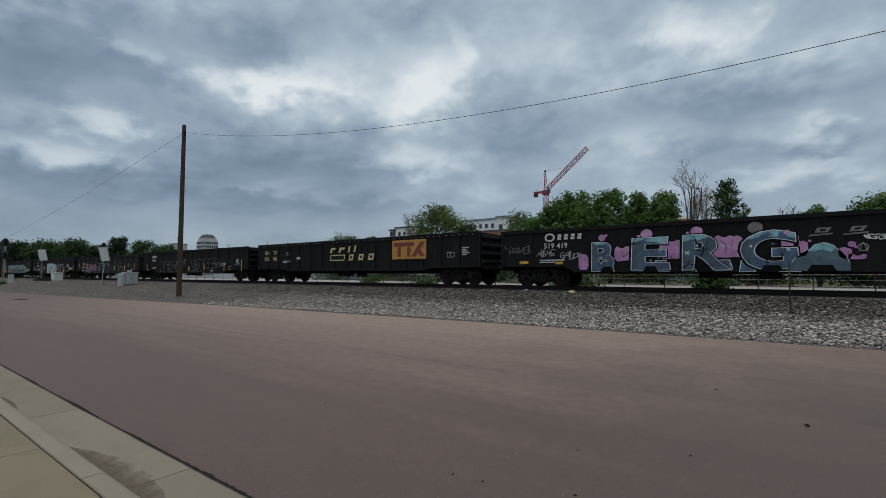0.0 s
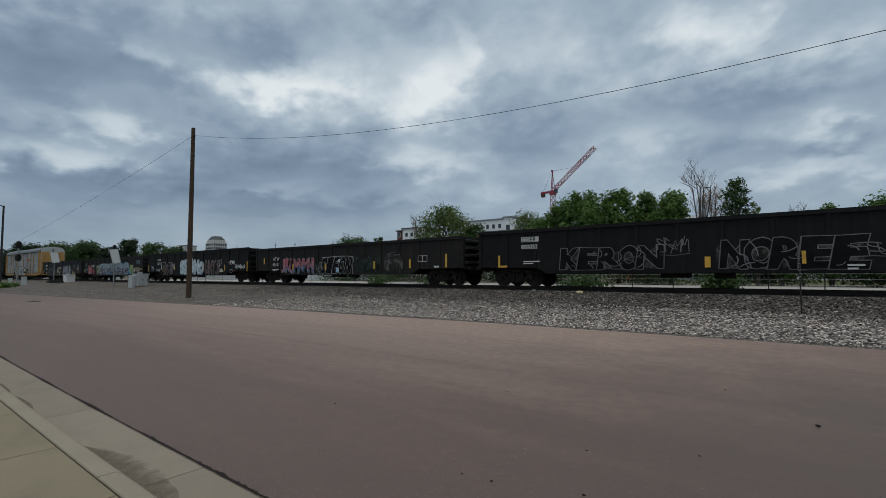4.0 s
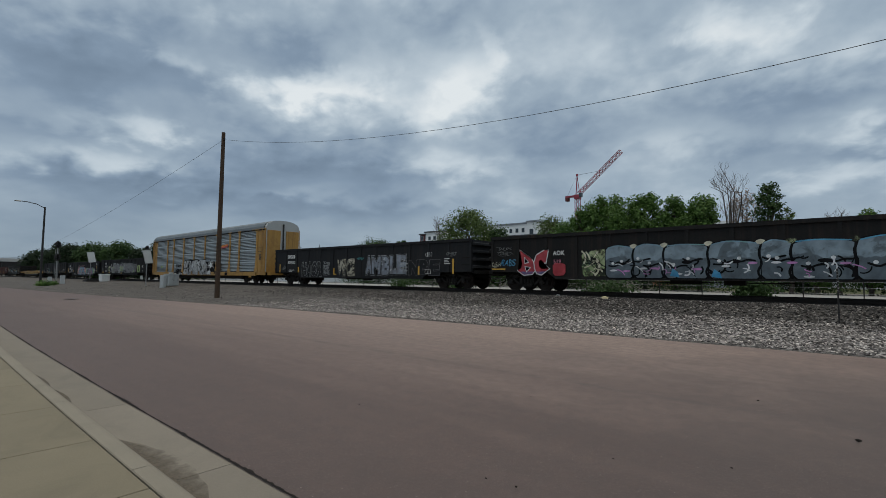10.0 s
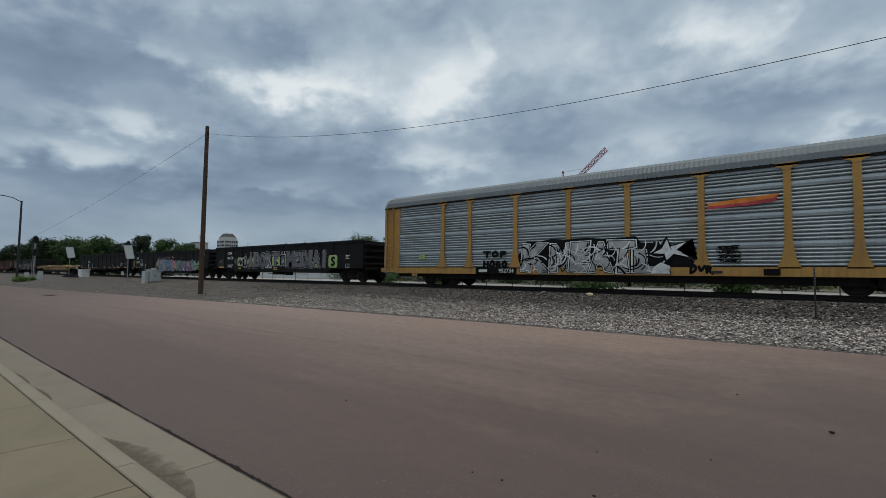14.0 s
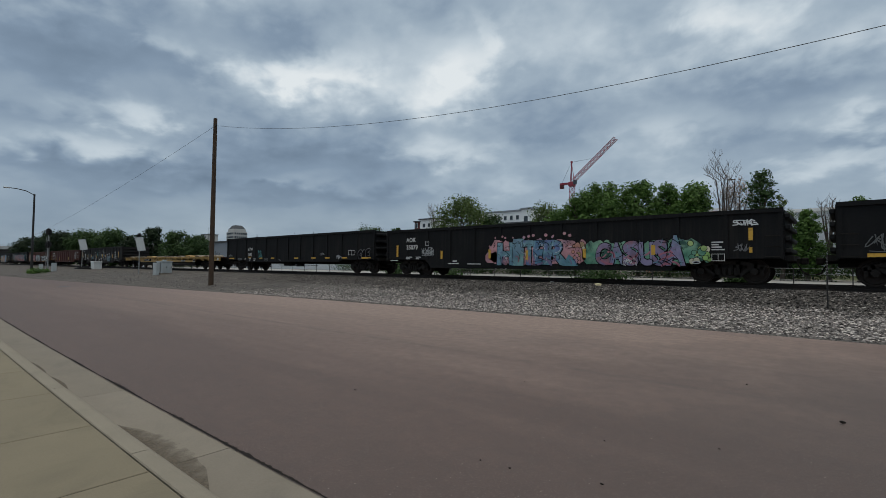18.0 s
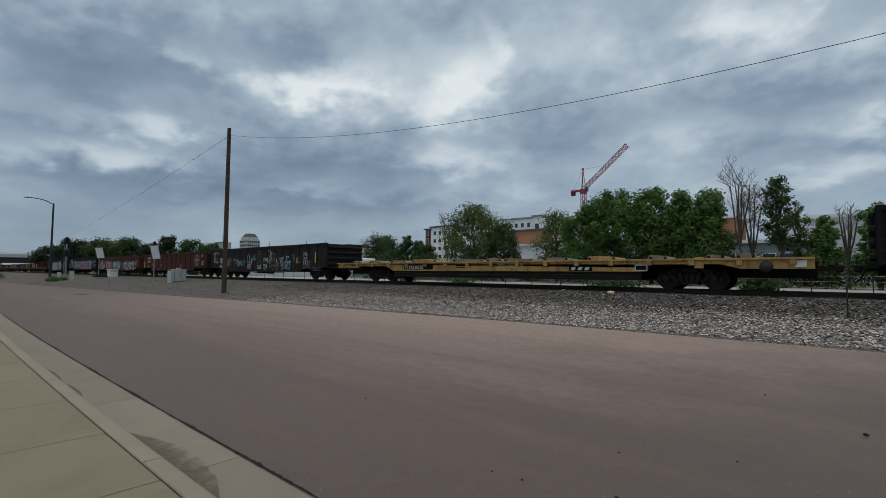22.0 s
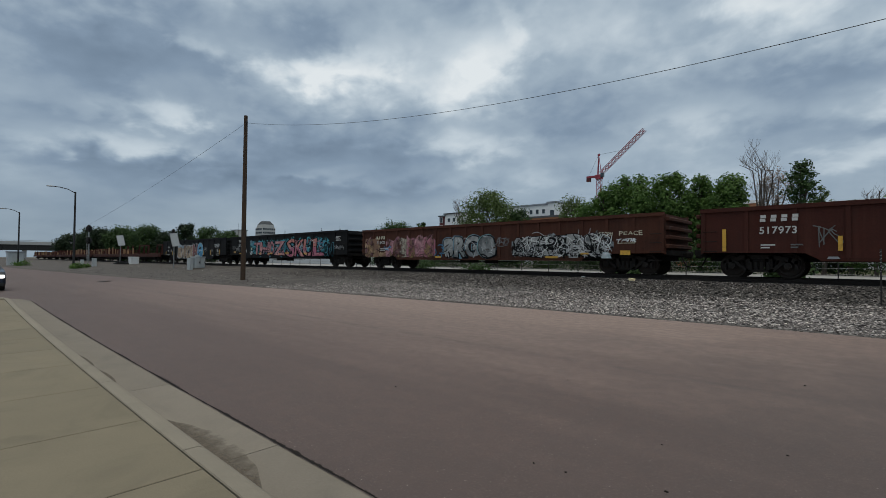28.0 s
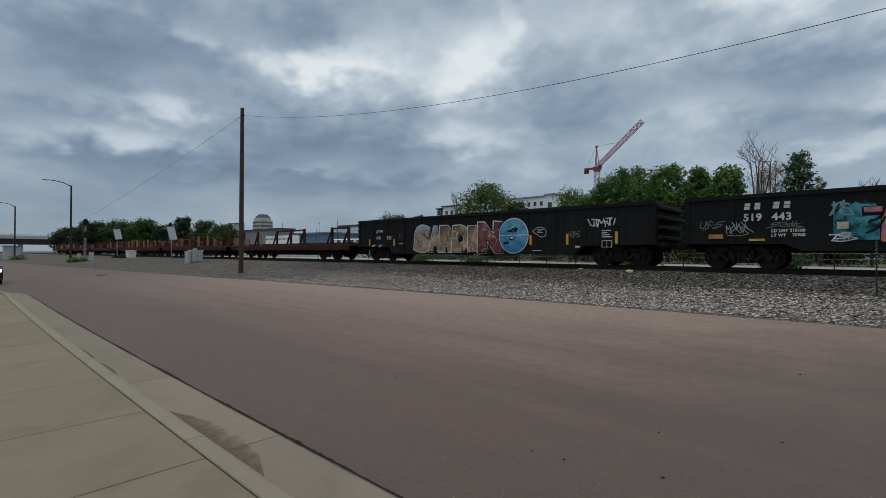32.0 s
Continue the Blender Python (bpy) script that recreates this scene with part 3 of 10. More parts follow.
def build_pavement():
    walk_ob = thing("pavement", "tan concrete sidewalk with a grey curb and gutter", "pavement")
    tagged(walk_ob, kind="structure")
    def bent(bm):
        for v in bm.verts:
            v.co.y += bend(v.co.x)
        return bm

    # slabs of the sidewalk, the curb and the gutter, each with its own joints
    cuts = [-3.88 + 1.59 * k for k in range(14, 0, -1)] + [-3.88, -5.37, -7.03, -8.72] + [-8.72 - 1.62 * k for k in range(1, 10)]
    for x1, x0 in zip(cuts, cuts[1:]):
        bm = boxes((x0 + 0.006, x1 - 0.006, -1.35, 1.272, -0.05, 0.13))
        bmesh.ops.bevel(bm, geom=bm.edges[:], offset=0.005, segments=1, affect="EDGES")
        part("slab", bent(bm), SLAB, walk_ob)
        if x1 < 4:
            part("joint", bent(boxes((x1 - 0.0056, x1 + 0.0056, -1.35, 1.27, -0.04, 0.126))), TAR, walk_ob, "dark dirt-filled joint")
    profiles = (("curb", CURB, -4.33, [(1.284, -0.05), (1.284, 0.126), (1.292, 0.134), (1.395, 0.134), (1.425, 0.126), (1.452, 0.108), (1.532, 0.022), (1.532, -0.05)]),
                ("gutter", GUTTER, -4.2, [(1.533, -0.05), (1.533, 0.012), (1.62, 0.004), (2.02, 0.010), (2.02, -0.05)]))
    for name, material, first, prof in profiles:
        cuts = [first + 2.9 * k for k in range(8, -1, -1)] + [first - 2.9, first - 8.85, first - 14.8, CORNER_X]
        for x1, x0 in zip(cuts, cuts[1:]):
            bm = bmesh.new()
            rows = [[bm.verts.new((x0 + 0.005 + (x1 - x0 - 0.010) * u, y, z)) for y, z in prof] for u in (0, 0.25, 0.5, 0.75, 1)]
            k = len(prof)
            for a, b in zip(rows, rows[1:]):
                for i in range(k):
                    bm.faces.new((a[i], a[(i + 1) % k], b[(i + 1) % k], b[i]))
            bm.faces.new(rows[0][::-1]), bm.faces.new(rows[-1])
            bmesh.ops.recalc_face_normals(bm, faces=bm.faces[:])
            part(name, bent(bm), material, walk_ob)
    bm = bmesh.new()
    for k in range(43):
        box(bm, 18.0 - k * 0.95 - 0.95, 18.0 - k * 0.95, 1.268, 1.286, -0.05, 0.114)
    part("joint", bent(bm), TAR, walk_ob, "dark dirt-filled joint")
    # the corner where the curb turns into the side street
    slab_prof = [(-1.6, -0.05), (-1.6, 0.13), (1.272, 0.13), (1.272, -0.05)]
    for name, material, prof in (("corner_curb", CURB, profiles[0][3]), ("corner_gutter", GUTTER, profiles[1][3]), ("corner_slab", SLAB, slab_prof), ("joint", TAR, [(1.27, -0.05), (1.27, 0.114), (1.286, 0.114), (1.286, -0.05)])):
        bm = bmesh.new()
        cx, cy = CORNER_X - 0.004, bend(CORNER_X) - 2.0
        rows = []
        for i in range(18):
            a = radians(90 + 90 * min(i, 16) / 16)
            rows.append([bm.verts.new((cx + (y + 2) * math.cos(a), cy + (y + 2) * math.sin(a) - (14.0 if i == 17 else 0.0), z)) for y, z in prof])
        k = len(prof)
        for p, q in zip(rows, rows[1:]):
            for m in range(k):
                bm.faces.new((p[m], p[(m + 1) % k], q[(m + 1) % k], q[m]))
        bm.faces.new(rows[0][::-1]), bm.faces.new(rows[-1])
        bmesh.ops.recalc_face_normals(bm, faces=bm.faces[:])
        part(name, bm, material, walk_ob)
    # the open seam between gutter and asphalt: a thin crack, ragged where dirt and dry grass fill it
    rng = random.Random(5)
    xs = np.arange(19, CORNER_X, -0.022)
    verts, faces = [], []
    for i, sx in enumerate(xs):
        wide = max(0.0, noise.noise((sx * 0.9, 0, 9)) + 0.30)
        w = 0.007 + 0.016 * wide + (0.022 * rng.random() ** 3 + 0.012 * max(0, noise.noise((sx * 8, 4, 2)))) * (0.4 + wide)
        v = 0.004 + 0.006 * rng.random() * wide + 0.006 * max(0, noise.noise((sx * 5, 2, 7)))
        verts += [(sx, 2.022 - v + bend(sx), 0.020), (sx, 2.022 + w + bend(sx), 0.021)]
        if i:
            faces.append((2 * i - 2, 2 * i - 1, 2 * i + 1, 2 * i))
    part("seam", sheet("seam", verts, faces, TAR), TAR, walk_ob, "dark cracked seam with dirt")
    # silt lying in the gutter, thin towards its edge
    for xa, xb, reach in ((-3.50, -5.62, 0.27), (-7.6, -8.7, 0.06), (-8.9, -10.2, 0.05)):
        verts, faces = [], []
        for i in range(61):
            u = i / 60
            sx = xa + (xb - xa) * u
            w = reach * math.sin(math.pi * u) ** 0.9 * (0.85 + 0.30 * noise.noise((sx * 3, 1, 0)))
            for k in range(5):
                verts.append((sx, 1.536 + bend(sx) + max(w, 0.004) * k / 4, 0.0185 - 0.0008 * k))
        for i in range(60):
            for k in range(4):
                q = i * 5 + k
                faces.append((q, q + 5, q + 6, q + 1))
        part("silt", sheet("silt", verts, faces, SAND), SAND, walk_ob, "brown silt washed into the gutter")


build_pavement()


def build_track():
    track = thing("railway_track", "rusty steel rails on dark wooden ties in ballast", "railway track")
    for side in (-1, 1):
        y = TRACK_Y + side * 0.755
        prof = [(-0.075, -0.18), (0.075, -0.18), (0.075, -0.165), (0.012, -0.145), (0.012, -0.045), (0.036, -0.035), (0.036, 0.0), (-0.036, 0.0), (-0.036, -0.035), (-0.012, -0.045), (-0.012, -0.145), (-0.075, -0.165)]
        verts = [(x, y + a, RAIL_Z + b) for x in (-700, 120) for a, b in prof]
        k = len(prof)
        faces = [(i, (i + 1) % k, k + (i + 1) % k, k + i) for i in range(k)]
        part("rail", sheet("rail", verts, faces, RAILS), RAILS, track)
    me = mesh_of("tie", boxes((-0.115, 0.115, -1.3, 1.3, -0.36, -0.185)), TIE)
    for i in range(130):
        tie = part("tie", me, TIE, track)
        tie.location = (8 - 0.54 * i, TRACK_Y, RAIL_Z + 0.012 * math.sin(i * 7.3) * 0.3)
    return track


build_track()


# ---- the train: parts shared by the cars (x along the car, y = -HALF is the side towards the road, z = 0 on the rail) ----
WHEELSETS = []


def wheel_mesh(r=0.457):
    bm = bmesh.new()
    rod(bm, (0, 0.0, 0), (0, 0.025, 0), r + 0.025, 28)
    rod(bm, (0, -0.11, 0), (0, 0.0, 0), r, 28)
    rod(bm, (0, -0.135, 0), (0, -0.11, 0), r * 0.80, 28, r * 0.86)
    rod(bm, (0, -0.205, 0), (0, -0.12, 0), 0.13, 12)
    for i in range(3):
        a = i * 2.094
        box(bm, r * 0.5 * math.cos(a) - 0.03, r * 0.5 * math.cos(a) + 0.03, -0.15, -0.13, r * 0.5 * math.sin(a) - 0.03, r * 0.5 * math.sin(a) + 0.03)
    return mesh_of("wheel", bm, WHEEL)


def axle_mesh():
    bm = bmesh.new()
    rod(bm, (0, -1.02, 0), (0, 1.02, 0), 0.075, 10)
    return mesh_of("wheelset", bm, WHEEL)


def side_frame_mesh():
    """Cast side frame of a three-piece truck: a bowed top, a dropped middle with the springs, pedestals at both ends."""
    bm = bmesh.new()
    for pts, w in (([(-1.18, 0.60), (-0.95, 0.66), (-0.42, 0.80), (0.42, 0.80), (0.95, 0.66), (1.18, 0.60)], 0.075), ([(-0.78, 0.60), (-0.40, 0.27), (0.40, 0.27), (0.78, 0.60)], 0.06), ([(-0.36, 0.27), (-0.36, 0.78)], 0.06), ([(0.36, 0.27), (0.36, 0.78)], 0.06), ([(-1.14, 0.34), (-1.14, 0.62)], 0.05), ([(1.14, 0.34), (1.14, 0.62)], 0.05)):
        for (ax, az), (bx, bz) in zip(pts, pts[1:]):
            d = math.hypot(bx - ax, bz - az)
            box(bm, -w * 0.6, d + w * 0.6, -0.08, 0.08, -w, w, Matrix.Translation((ax, 0, az)) @ Matrix.Rotation(-math.atan2(bz - az, bx - ax), 4, "Y"))
    for x in (-0.28, -0.09, 0.10, 0.29):
        rod(bm, (x, -0.10, 0.30), (x, -0.10, 0.60), 0.065, 8)
    for x in (-0.90, 0.90):
        rod(bm, (x, -0.17, 0.457), (x, -0.05, 0.457), 0.13, 12)
        rod(bm, (x, -0.19, 0.457), (x, -0.165, 0.457), 0.075, 8)
    return mesh_of("side_frame", bm, FRAME)


WHEEL_ME, AXLE_ME, SIDE_ME = wheel_mesh(), axle_mesh(), side_frame_mesh()
BOLSTER_ME = mesh_of("bolster", boxes((-0.2, 0.2, -1.12, 1.12, 0.40, 0.72), (-0.45, 0.45, -0.12, 0.12, 0.66, 0.78)), UNDER)


def coupler_mesh():
    bm = bmesh.new()
    box(bm, -0.9, 0.0, -0.09, 0.09, 0.78, 0.95)
    box(bm, -0.06, 0.18, -0.17, 0.13, 0.74, 1.0, bevel=0.04)
    rod(bm, (-0.15, -0.30, 0.80), (0.05, -0.42, 0.42), 0.028, 6)
    rod(bm, (0.05, -0.42, 0.42), (0.20, -0.30, 0.36), 0.028, 6)
    return mesh_of("coupler", bm, UNDER)


COUPLER_ME = coupler_mesh()


def running_gear(car, half, truck_x):
    for s in (-1, 1):
        truck = part("truck", BOLSTER_ME, UNDER, car)
        truck.location = (s * truck_x, 0, 0)
        for y in (-1, 1):
            f = part("side_frame", SIDE_ME, FRAME, truck)
            f.location, f.rotation_euler = (0, y * 1.02, 0), (0, 0, 0 if y < 0 else math.pi)
        for x in (-0.90, 0.90):
            w = part("wheelset", AXLE_ME, WHEEL, car)
            w.location = (s * truck_x + x, 0, 0.457)
            for y in (-1, 1):
                e = part("wheel", WHEEL_ME, WHEEL, w)
                e.location, e.rotation_euler = (0, y * 0.725, 0), (0, 0, 0 if y < 0 else math.pi)
            WHEELSETS.append((w, car))
        c = part("coupler", COUPLER_ME, UNDER, car)
        c.location, c.rotation_euler = (s * (half + 0.45), 0, 0), (0, 0, 0 if s > 0 else math.pi)


def stencil(car, text, x, z, h, material=None, parent=None, y=-1.637, name="lettering", squeeze=1.0, bold=0.0):
    """Characters painted flat on the side towards the road, from x on, with their foot at z."""
    c = bpy.data.curves.new(name, "FONT")
    c.body, c.size, c.offset = text, h / 0.72, bold + 0.006
    c.space_character = 1.08
    tmp = bpy.data.objects.new(name, c)
    scene.collection.objects.link(tmp)
    me = bpy.data.meshes.new_from_object(tmp)
    bpy.data.objects.remove(tmp)
    bpy.data.curves.remove(c)
    me.name = name
    me.transform(Matrix.Translation((x, y, z)) @ Matrix.Rotation(radians(90), 4, "X") @ Matrix.Diagonal((squeeze, 1, 1, 1)))
    me.materials.clear()
    return part(name, _with(me, material or LETTER), None, parent or car)


def _with(me, material):
    me.materials.append(material)
    return me


def bars(car, x, z, w, rows=2, h=0.05, material=None, y=-1.637, gap=1.9):
    """Small writing that cannot be read, as plain bars."""
    bm = bmesh.new()
    for i in range(rows):
        box(bm, x, x + w * (0.55 + 0.45 * ((i * 7 + 3) % 5) / 4), y - 0.002, y + 0.002, z - i * h * gap, z - i * h * gap + h)
    return part("small_print", bm, material or LETTER, car)


def stripe(car, x, z, w=0.1, h=0.46, material=None):
    return part("reflector", boxes((x, x + w, -1.640, -1.632, z, z + h)), material or STRIPE, car, "yellow reflective strip")


GONDOLA_LEN = 20.65


def handhold_mesh():
    bm = bmesh.new()
    pts = [(-0.225, 0.0, 0.0), (-0.225, -0.11, 0.0), (0.225, -0.11, 0.0), (0.225, 0.0, 0.0)]
    for a, b in zip(pts, pts[1:]):
        rod(bm, a, b, 0.015, 6)
    return mesh_of("handhold", bm, UNDER)


HANDHOLD_ME = handhold_mesh()


def gondola(left, label, paint, top=2.74, ribs=13, belly=0.62, foot=0.92, end_foot=0.95, load=False, deep=0.048):
    """An open-top gondola car; left is where its rear corner stands at the start."""
    car = thing("gondola_car", label, "gondola car", "cars of the freight train")
    h = GONDOLA_LEN / 2
    # sides with a deeper middle, end panels, floor
    for s in (-1, 1):
        bm = bmesh.new()
        prof = [(-h, end_foot), (-h + 3.3, foot), (-h + 3.75, belly), (h - 3.75, belly), (h - 3.3, foot), (h, end_foot), (h, top), (-h, top)]
        a = [bm.verts.new((x, s * (HALF - 0.005), z)) for x, z in prof]
        b = [bm.verts.new((x, s * (HALF - 0.055), z)) for x, z in prof]
        bm.faces.new(a), bm.faces.new(b[::-1])
        for i in range(8):
            bm.faces.new((a[i], b[i], b[(i + 1) % 8], a[(i + 1) % 8]))
        bmesh.ops.recalc_face_normals(bm, faces=bm.faces[:])
        part("side_panel", bm, paint, car)
        part("top_chord", boxes((-h - 0.02, h + 0.02, s * (HALF + 0.01) - 0.055, s * (HALF + 0.01) + 0.045, top - 0.10, top + 0.05)), paint, car)
        part("side_sill", boxes((-h + 3.72, h - 3.72, s * (HALF + 0.008) - 0.02, s * (HALF + 0.008) + 0.02, belly - 0.02, belly + 0.10)), paint, car)
        rib = mesh_of("rib", boxes((-0.07, 0.07, -deep, 0.0, 0.0, 1.0)), paint)
        for i in range(ribs + 1):
            x = -h + 0.075 + (GONDOLA_LEN - 0.15) * i / ribs
            z0 = belly + 0.08 if abs(x) < h - 3.8 else foot + 0.02
            r = part("rib", rib, paint, car)
            r.location, r.scale = (x, s * (HALF - 0.004), z0), (1, 1, top - 0.1 - z0)
            if s > 0:
                r.rotation_euler = (0, 0, math.pi)
        # end with its three horizontal corrugations
        part("end_panel", boxes((s * h - 0.04, s * h + 0.04, -HALF + 0.06, HALF - 0.06, 0.9, top - 0.02)), paint, car)
        bm = bmesh.new()
        for i in range(4):
            z = 1.15 + i * (top - 1.35) / 3.3
            a0, a1 = sorted((s * (h + 0.04), s * (h + 0.20)))
            box(bm, a0, a1, -HALF + 0.02, HALF - 0.02, z, z + 0.17, bevel=0.03)
        part("end_corrugation", bm, paint, car)
        part("end_sill", boxes((min(s * h, s * (h + 0.28)), max(s * h, s * (h + 0.28)), -1.45, 1.45, 0.86, 1.06)), UNDER, car)
        for i in range(4):
            e = part("handhold", HANDHOLD_ME, UNDER, car)
            e.location = (s * (h - 0.325), -HALF, 0.62 + 0.38 * i)
    part("floor", boxes((-h, h, -HALF + 0.06, HALF - 0.06, 0.98, 1.06)), paint, car)
    part("center_sill", boxes((-h, h, -0.25, 0.25, 0.62, 0.97)), UNDER, car)
    if load:
        rng = random.Random(int(-left))
        bm = bmesh.new()
        for i in range(60):
            x, y = rng.uniform(-h + 0.6, h - 0.6), rng.uniform(-1.2, 1.2)
            box(bm, x - rng.uniform(0.2, 0.7), x + rng.uniform(0.2, 0.7), y - 0.25, y + 0.25, 1.07, top + rng.uniform(-0.1, 0.16), bevel=0.02)
        part("scrap_load", bm, RUST_2, car, "rusty scrap metal load")
    part("brake_gear", boxes((-1.6, -0.5, -1.0, -0.55, 0.45, 0.8), (0.4, 1.1, -1.1, -0.8, 0.42, 0.62), (-3.0, 2.6, -0.62, -0.58, 0.5, 0.54)), UNDER, car)
    running_gear(car, h, h - 1.85)
    return car


# speed of the train: how far it has come by t
def run(t):
    return 10.443 * t + 0.9975 * t * t / 32 - 0.4844 * t**3 / 1024


CARS = []


def add_car(car, left, length):
    CARS.append((car, left + length / 2))
    return car


def spray(name, a, b, c=None, rough=0.55, fuzzy=False, wear=(0.05, 0.045, 0.04), spec=0.35, cut=None, soft=0.025):
    """Sprayed paint that fades from one colour to another, with patches of a third, streaks and worn spots."""
    m = bpy.data.materials.new(name)
    m.use_nodes = True
    n = Nodes(m.node_tree)
    v = n.add("ShaderNodeTexCoord").outputs["Object"]
    z = n.add("ShaderNodeSeparateXYZ", {0: v}).outputs[2]
    f = n.math("ADD", n.span(z, 0.7, 2.3, 0.0, 1.0), n.span(n.noise(v, 1.1, 3.0, 0.6, 0.8), 0.3, 0.7, -0.5, 0.5), clamp=True)
    if cut:
        f = n.span(n.math("ADD", z, n.span(n.noise(v, 1.5, 3.0, 0.5, 0.4), 0.3, 0.7, -0.13, 0.13)), cut - soft, cut + soft)
    col = n.mix(f, (*a, 1), (*b, 1))
    if c:
        col = n.mix(n.span(n.noise(v, 0.9, 4.0, 0.6, 1.2), 0.52, 0.60), col, (*c, 1))
    tone = n.span(n.noise(v, 2.6, 3.0, 0.5, 0.6), 0.3, 0.7, 0.72, 1.25)
    col = n.mix(1.0, col, n.add("ShaderNodeCombineXYZ", {0: tone, 1: tone, 2: tone}).outputs[0], "MULTIPLY")
    worn = n.span(n.noise(v, 7.0, 5.0, 0.7), 0.60, 0.74, 0.0, 0.55)
    col = n.mix(worn, col, (*wear, 1))
    p = n.add("ShaderNodeBsdfPrincipled", {"Base Color": col, "Roughness": rough, "Specular IOR Level": spec})
    out = p.outputs[0]
    if fuzzy:
        hole = n.span(n.math("ADD", n.noise(v, 1.9, 4.0, 0.6, 0.6), n.math("MULTIPLY", n.noise(v, 60.0, 2.0), 0.25)), 0.52, 0.74)
        out = n.add("ShaderNodeMixShader", {0: hole, 1: out, 2: n.add("ShaderNodeBsdfTransparent").outputs[0]}).outputs[0]
    n.add("ShaderNodeOutputMaterial", {0: out})
    return m


S_BLACK = spray("black_spray", (0.005, 0.005, 0.006), (0.009, 0.009, 0.010), rough=0.8, wear=(0.016, 0.015, 0.014), spec=0.12)
S_WHITE = spray("white_spray", (0.50, 0.52, 0.53), (0.66, 0.68, 0.68))
S_GREY = spray("dull_white_spray", (0.24, 0.25, 0.255), (0.40, 0.41, 0.41))
S_FAINT = spray("faded_grey_spray", (0.085, 0.09, 0.09), (0.15, 0.155, 0.15))
S_BLUE = spray("pale_blue_spray", (0.05, 0.16, 0.26), (0.21, 0.37, 0.44), (0.10, 0.20, 0.33))
S_SKY = spray("sky_blue_spray", (0.03, 0.19, 0.36), (0.10, 0.33, 0.50))
S_PINK = spray("lilac_pink_spray", (0.42, 0.18, 0.40), (0.50, 0.27, 0.47))
S_BROWN = spray("dull_brown_spray", (0.06, 0.028, 0.026), (0.09, 0.045, 0.04))
S_RED = spray("red_spray", (0.32, 0.03, 0.04), (0.42, 0.06, 0.07))
S_DRED = spray("red_blue_spray", (0.05, 0.10, 0.24), (0.36, 0.07, 0.09))
S_TEAL = spray("teal_spray", (0.02, 0.14, 0.15), (0.06, 0.22, 0.22))
S_DGREEN = spray("dark_green_spray", (0.008, 0.020, 0.014), (0.015, 0.036, 0.024), fuzzy=True)
S_LIME = spray("pale_green_spray", (0.20, 0.36, 0.10), (0.38, 0.47, 0.19))
S_TAN = spray("cream_brown_spray", (0.30, 0.19, 0.10), (0.46, 0.34, 0.20), (0.22, 0.12, 0.075))
S_CREAM = spray("cream_spray", (0.45, 0.42, 0.30), (0.58, 0.55, 0.42))

S_DGREY = spray("slate_grey_spray", (0.050, 0.066, 0.074), (0.085, 0.105, 0.115))
S_ICE = spray("ice_blue_spray", (0.34, 0.44, 0.50), (0.52, 0.60, 0.64), (0.24, 0.36, 0.48))
S_PEACH = spray("peach_spray", (0.46, 0.20, 0.15), (0.56, 0.33, 0.23), (0.52, 0.26, 0.25))
S_MAUVE = spray("mauve_pink_spray", (0.34, 0.12, 0.17), (0.42, 0.17, 0.22))
S_PASTEL = spray("pastel_blue_spray", (0.11, 0.22, 0.30), (0.20, 0.32, 0.40), (0.16, 0.30, 0.30))
S_LILAC = spray("pastel_lilac_spray", (0.20, 0.18, 0.30), (0.28, 0.24, 0.38), (0.14, 0.25, 0.33))
S_BLUSH = spray("blush_spray", (0.42, 0.20, 0.24), (0.50, 0.27, 0.29), fuzzy=True)
S_FUZZ = spray("silver_overspray", (0.19, 0.23, 0.25), (0.33, 0.37, 0.39), fuzzy=True)
S_YELF = spray("faded_pink_yellow_overspray", (0.25, 0.17, 0.06), (0.24, 0.105, 0.14), (0.16, 0.07, 0.09), fuzzy=True)
S_LIMEF = spray("pale_green_overspray", (0.24, 0.32, 0.15), (0.38, 0.43, 0.24), (0.05, 0.08, 0.06), fuzzy=True)
S_CHROME = spray("dirty_chrome_spray", (0.20, 0.21, 0.21), (0.36, 0.37, 0.36), (0.13, 0.14, 0.145))
S_DULL = spray("dull_grey_spray", (0.10, 0.10, 0.105), (0.17, 0.17, 0.175))
S_EMBLEM = spray("faded_emblem_paint", (0.13, 0.12, 0.115), (0.19, 0.175, 0.17))
S_MURK = spray("murky_grey_overspray", (0.05, 0.046, 0.042), (0.09, 0.083, 0.075), fuzzy=True)
S_AQUA = spray("aqua_spray", (0.02, 0.21, 0.26), (0.06, 0.31, 0.36), fuzzy=True)

# paints that change sharply at a height, as the sprayer laid one over the other
S_BERG = spray("blue_grey_spray_with_aqua_top", (0.062, 0.098, 0.128), (0.22, 0.43, 0.48), (0.072, 0.112, 0.205), cut=1.94)
S_DOME = spray("blue_grey_spray_with_sky_top", (0.085, 0.130, 0.160), (0.22, 0.46, 0.52), cut=1.42)
S_SKUL = spray("mauve_spray_below_peach", (0.38, 0.105, 0.17), (0.52, 0.20, 0.165), (0.60, 0.32, 0.26), cut=1.58)
S_THOZ = spray("orange_spray_below_rose", (0.50, 0.19, 0.09), (0.47, 0.19, 0.19), (0.55, 0.30, 0.27), cut=1.12)
S_CHROME_2 = spray("slate_spray_below_silver", (0.085, 0.110, 0.130), (0.20, 0.26, 0.30), (0.105, 0.135, 0.155), cut=1.50)
S_DAWN = spray("blue_spray_below_rose", (0.085, 0.145, 0.27), (0.36, 0.085, 0.10), (0.42, 0.17, 0.19), cut=1.22, soft=0.22)
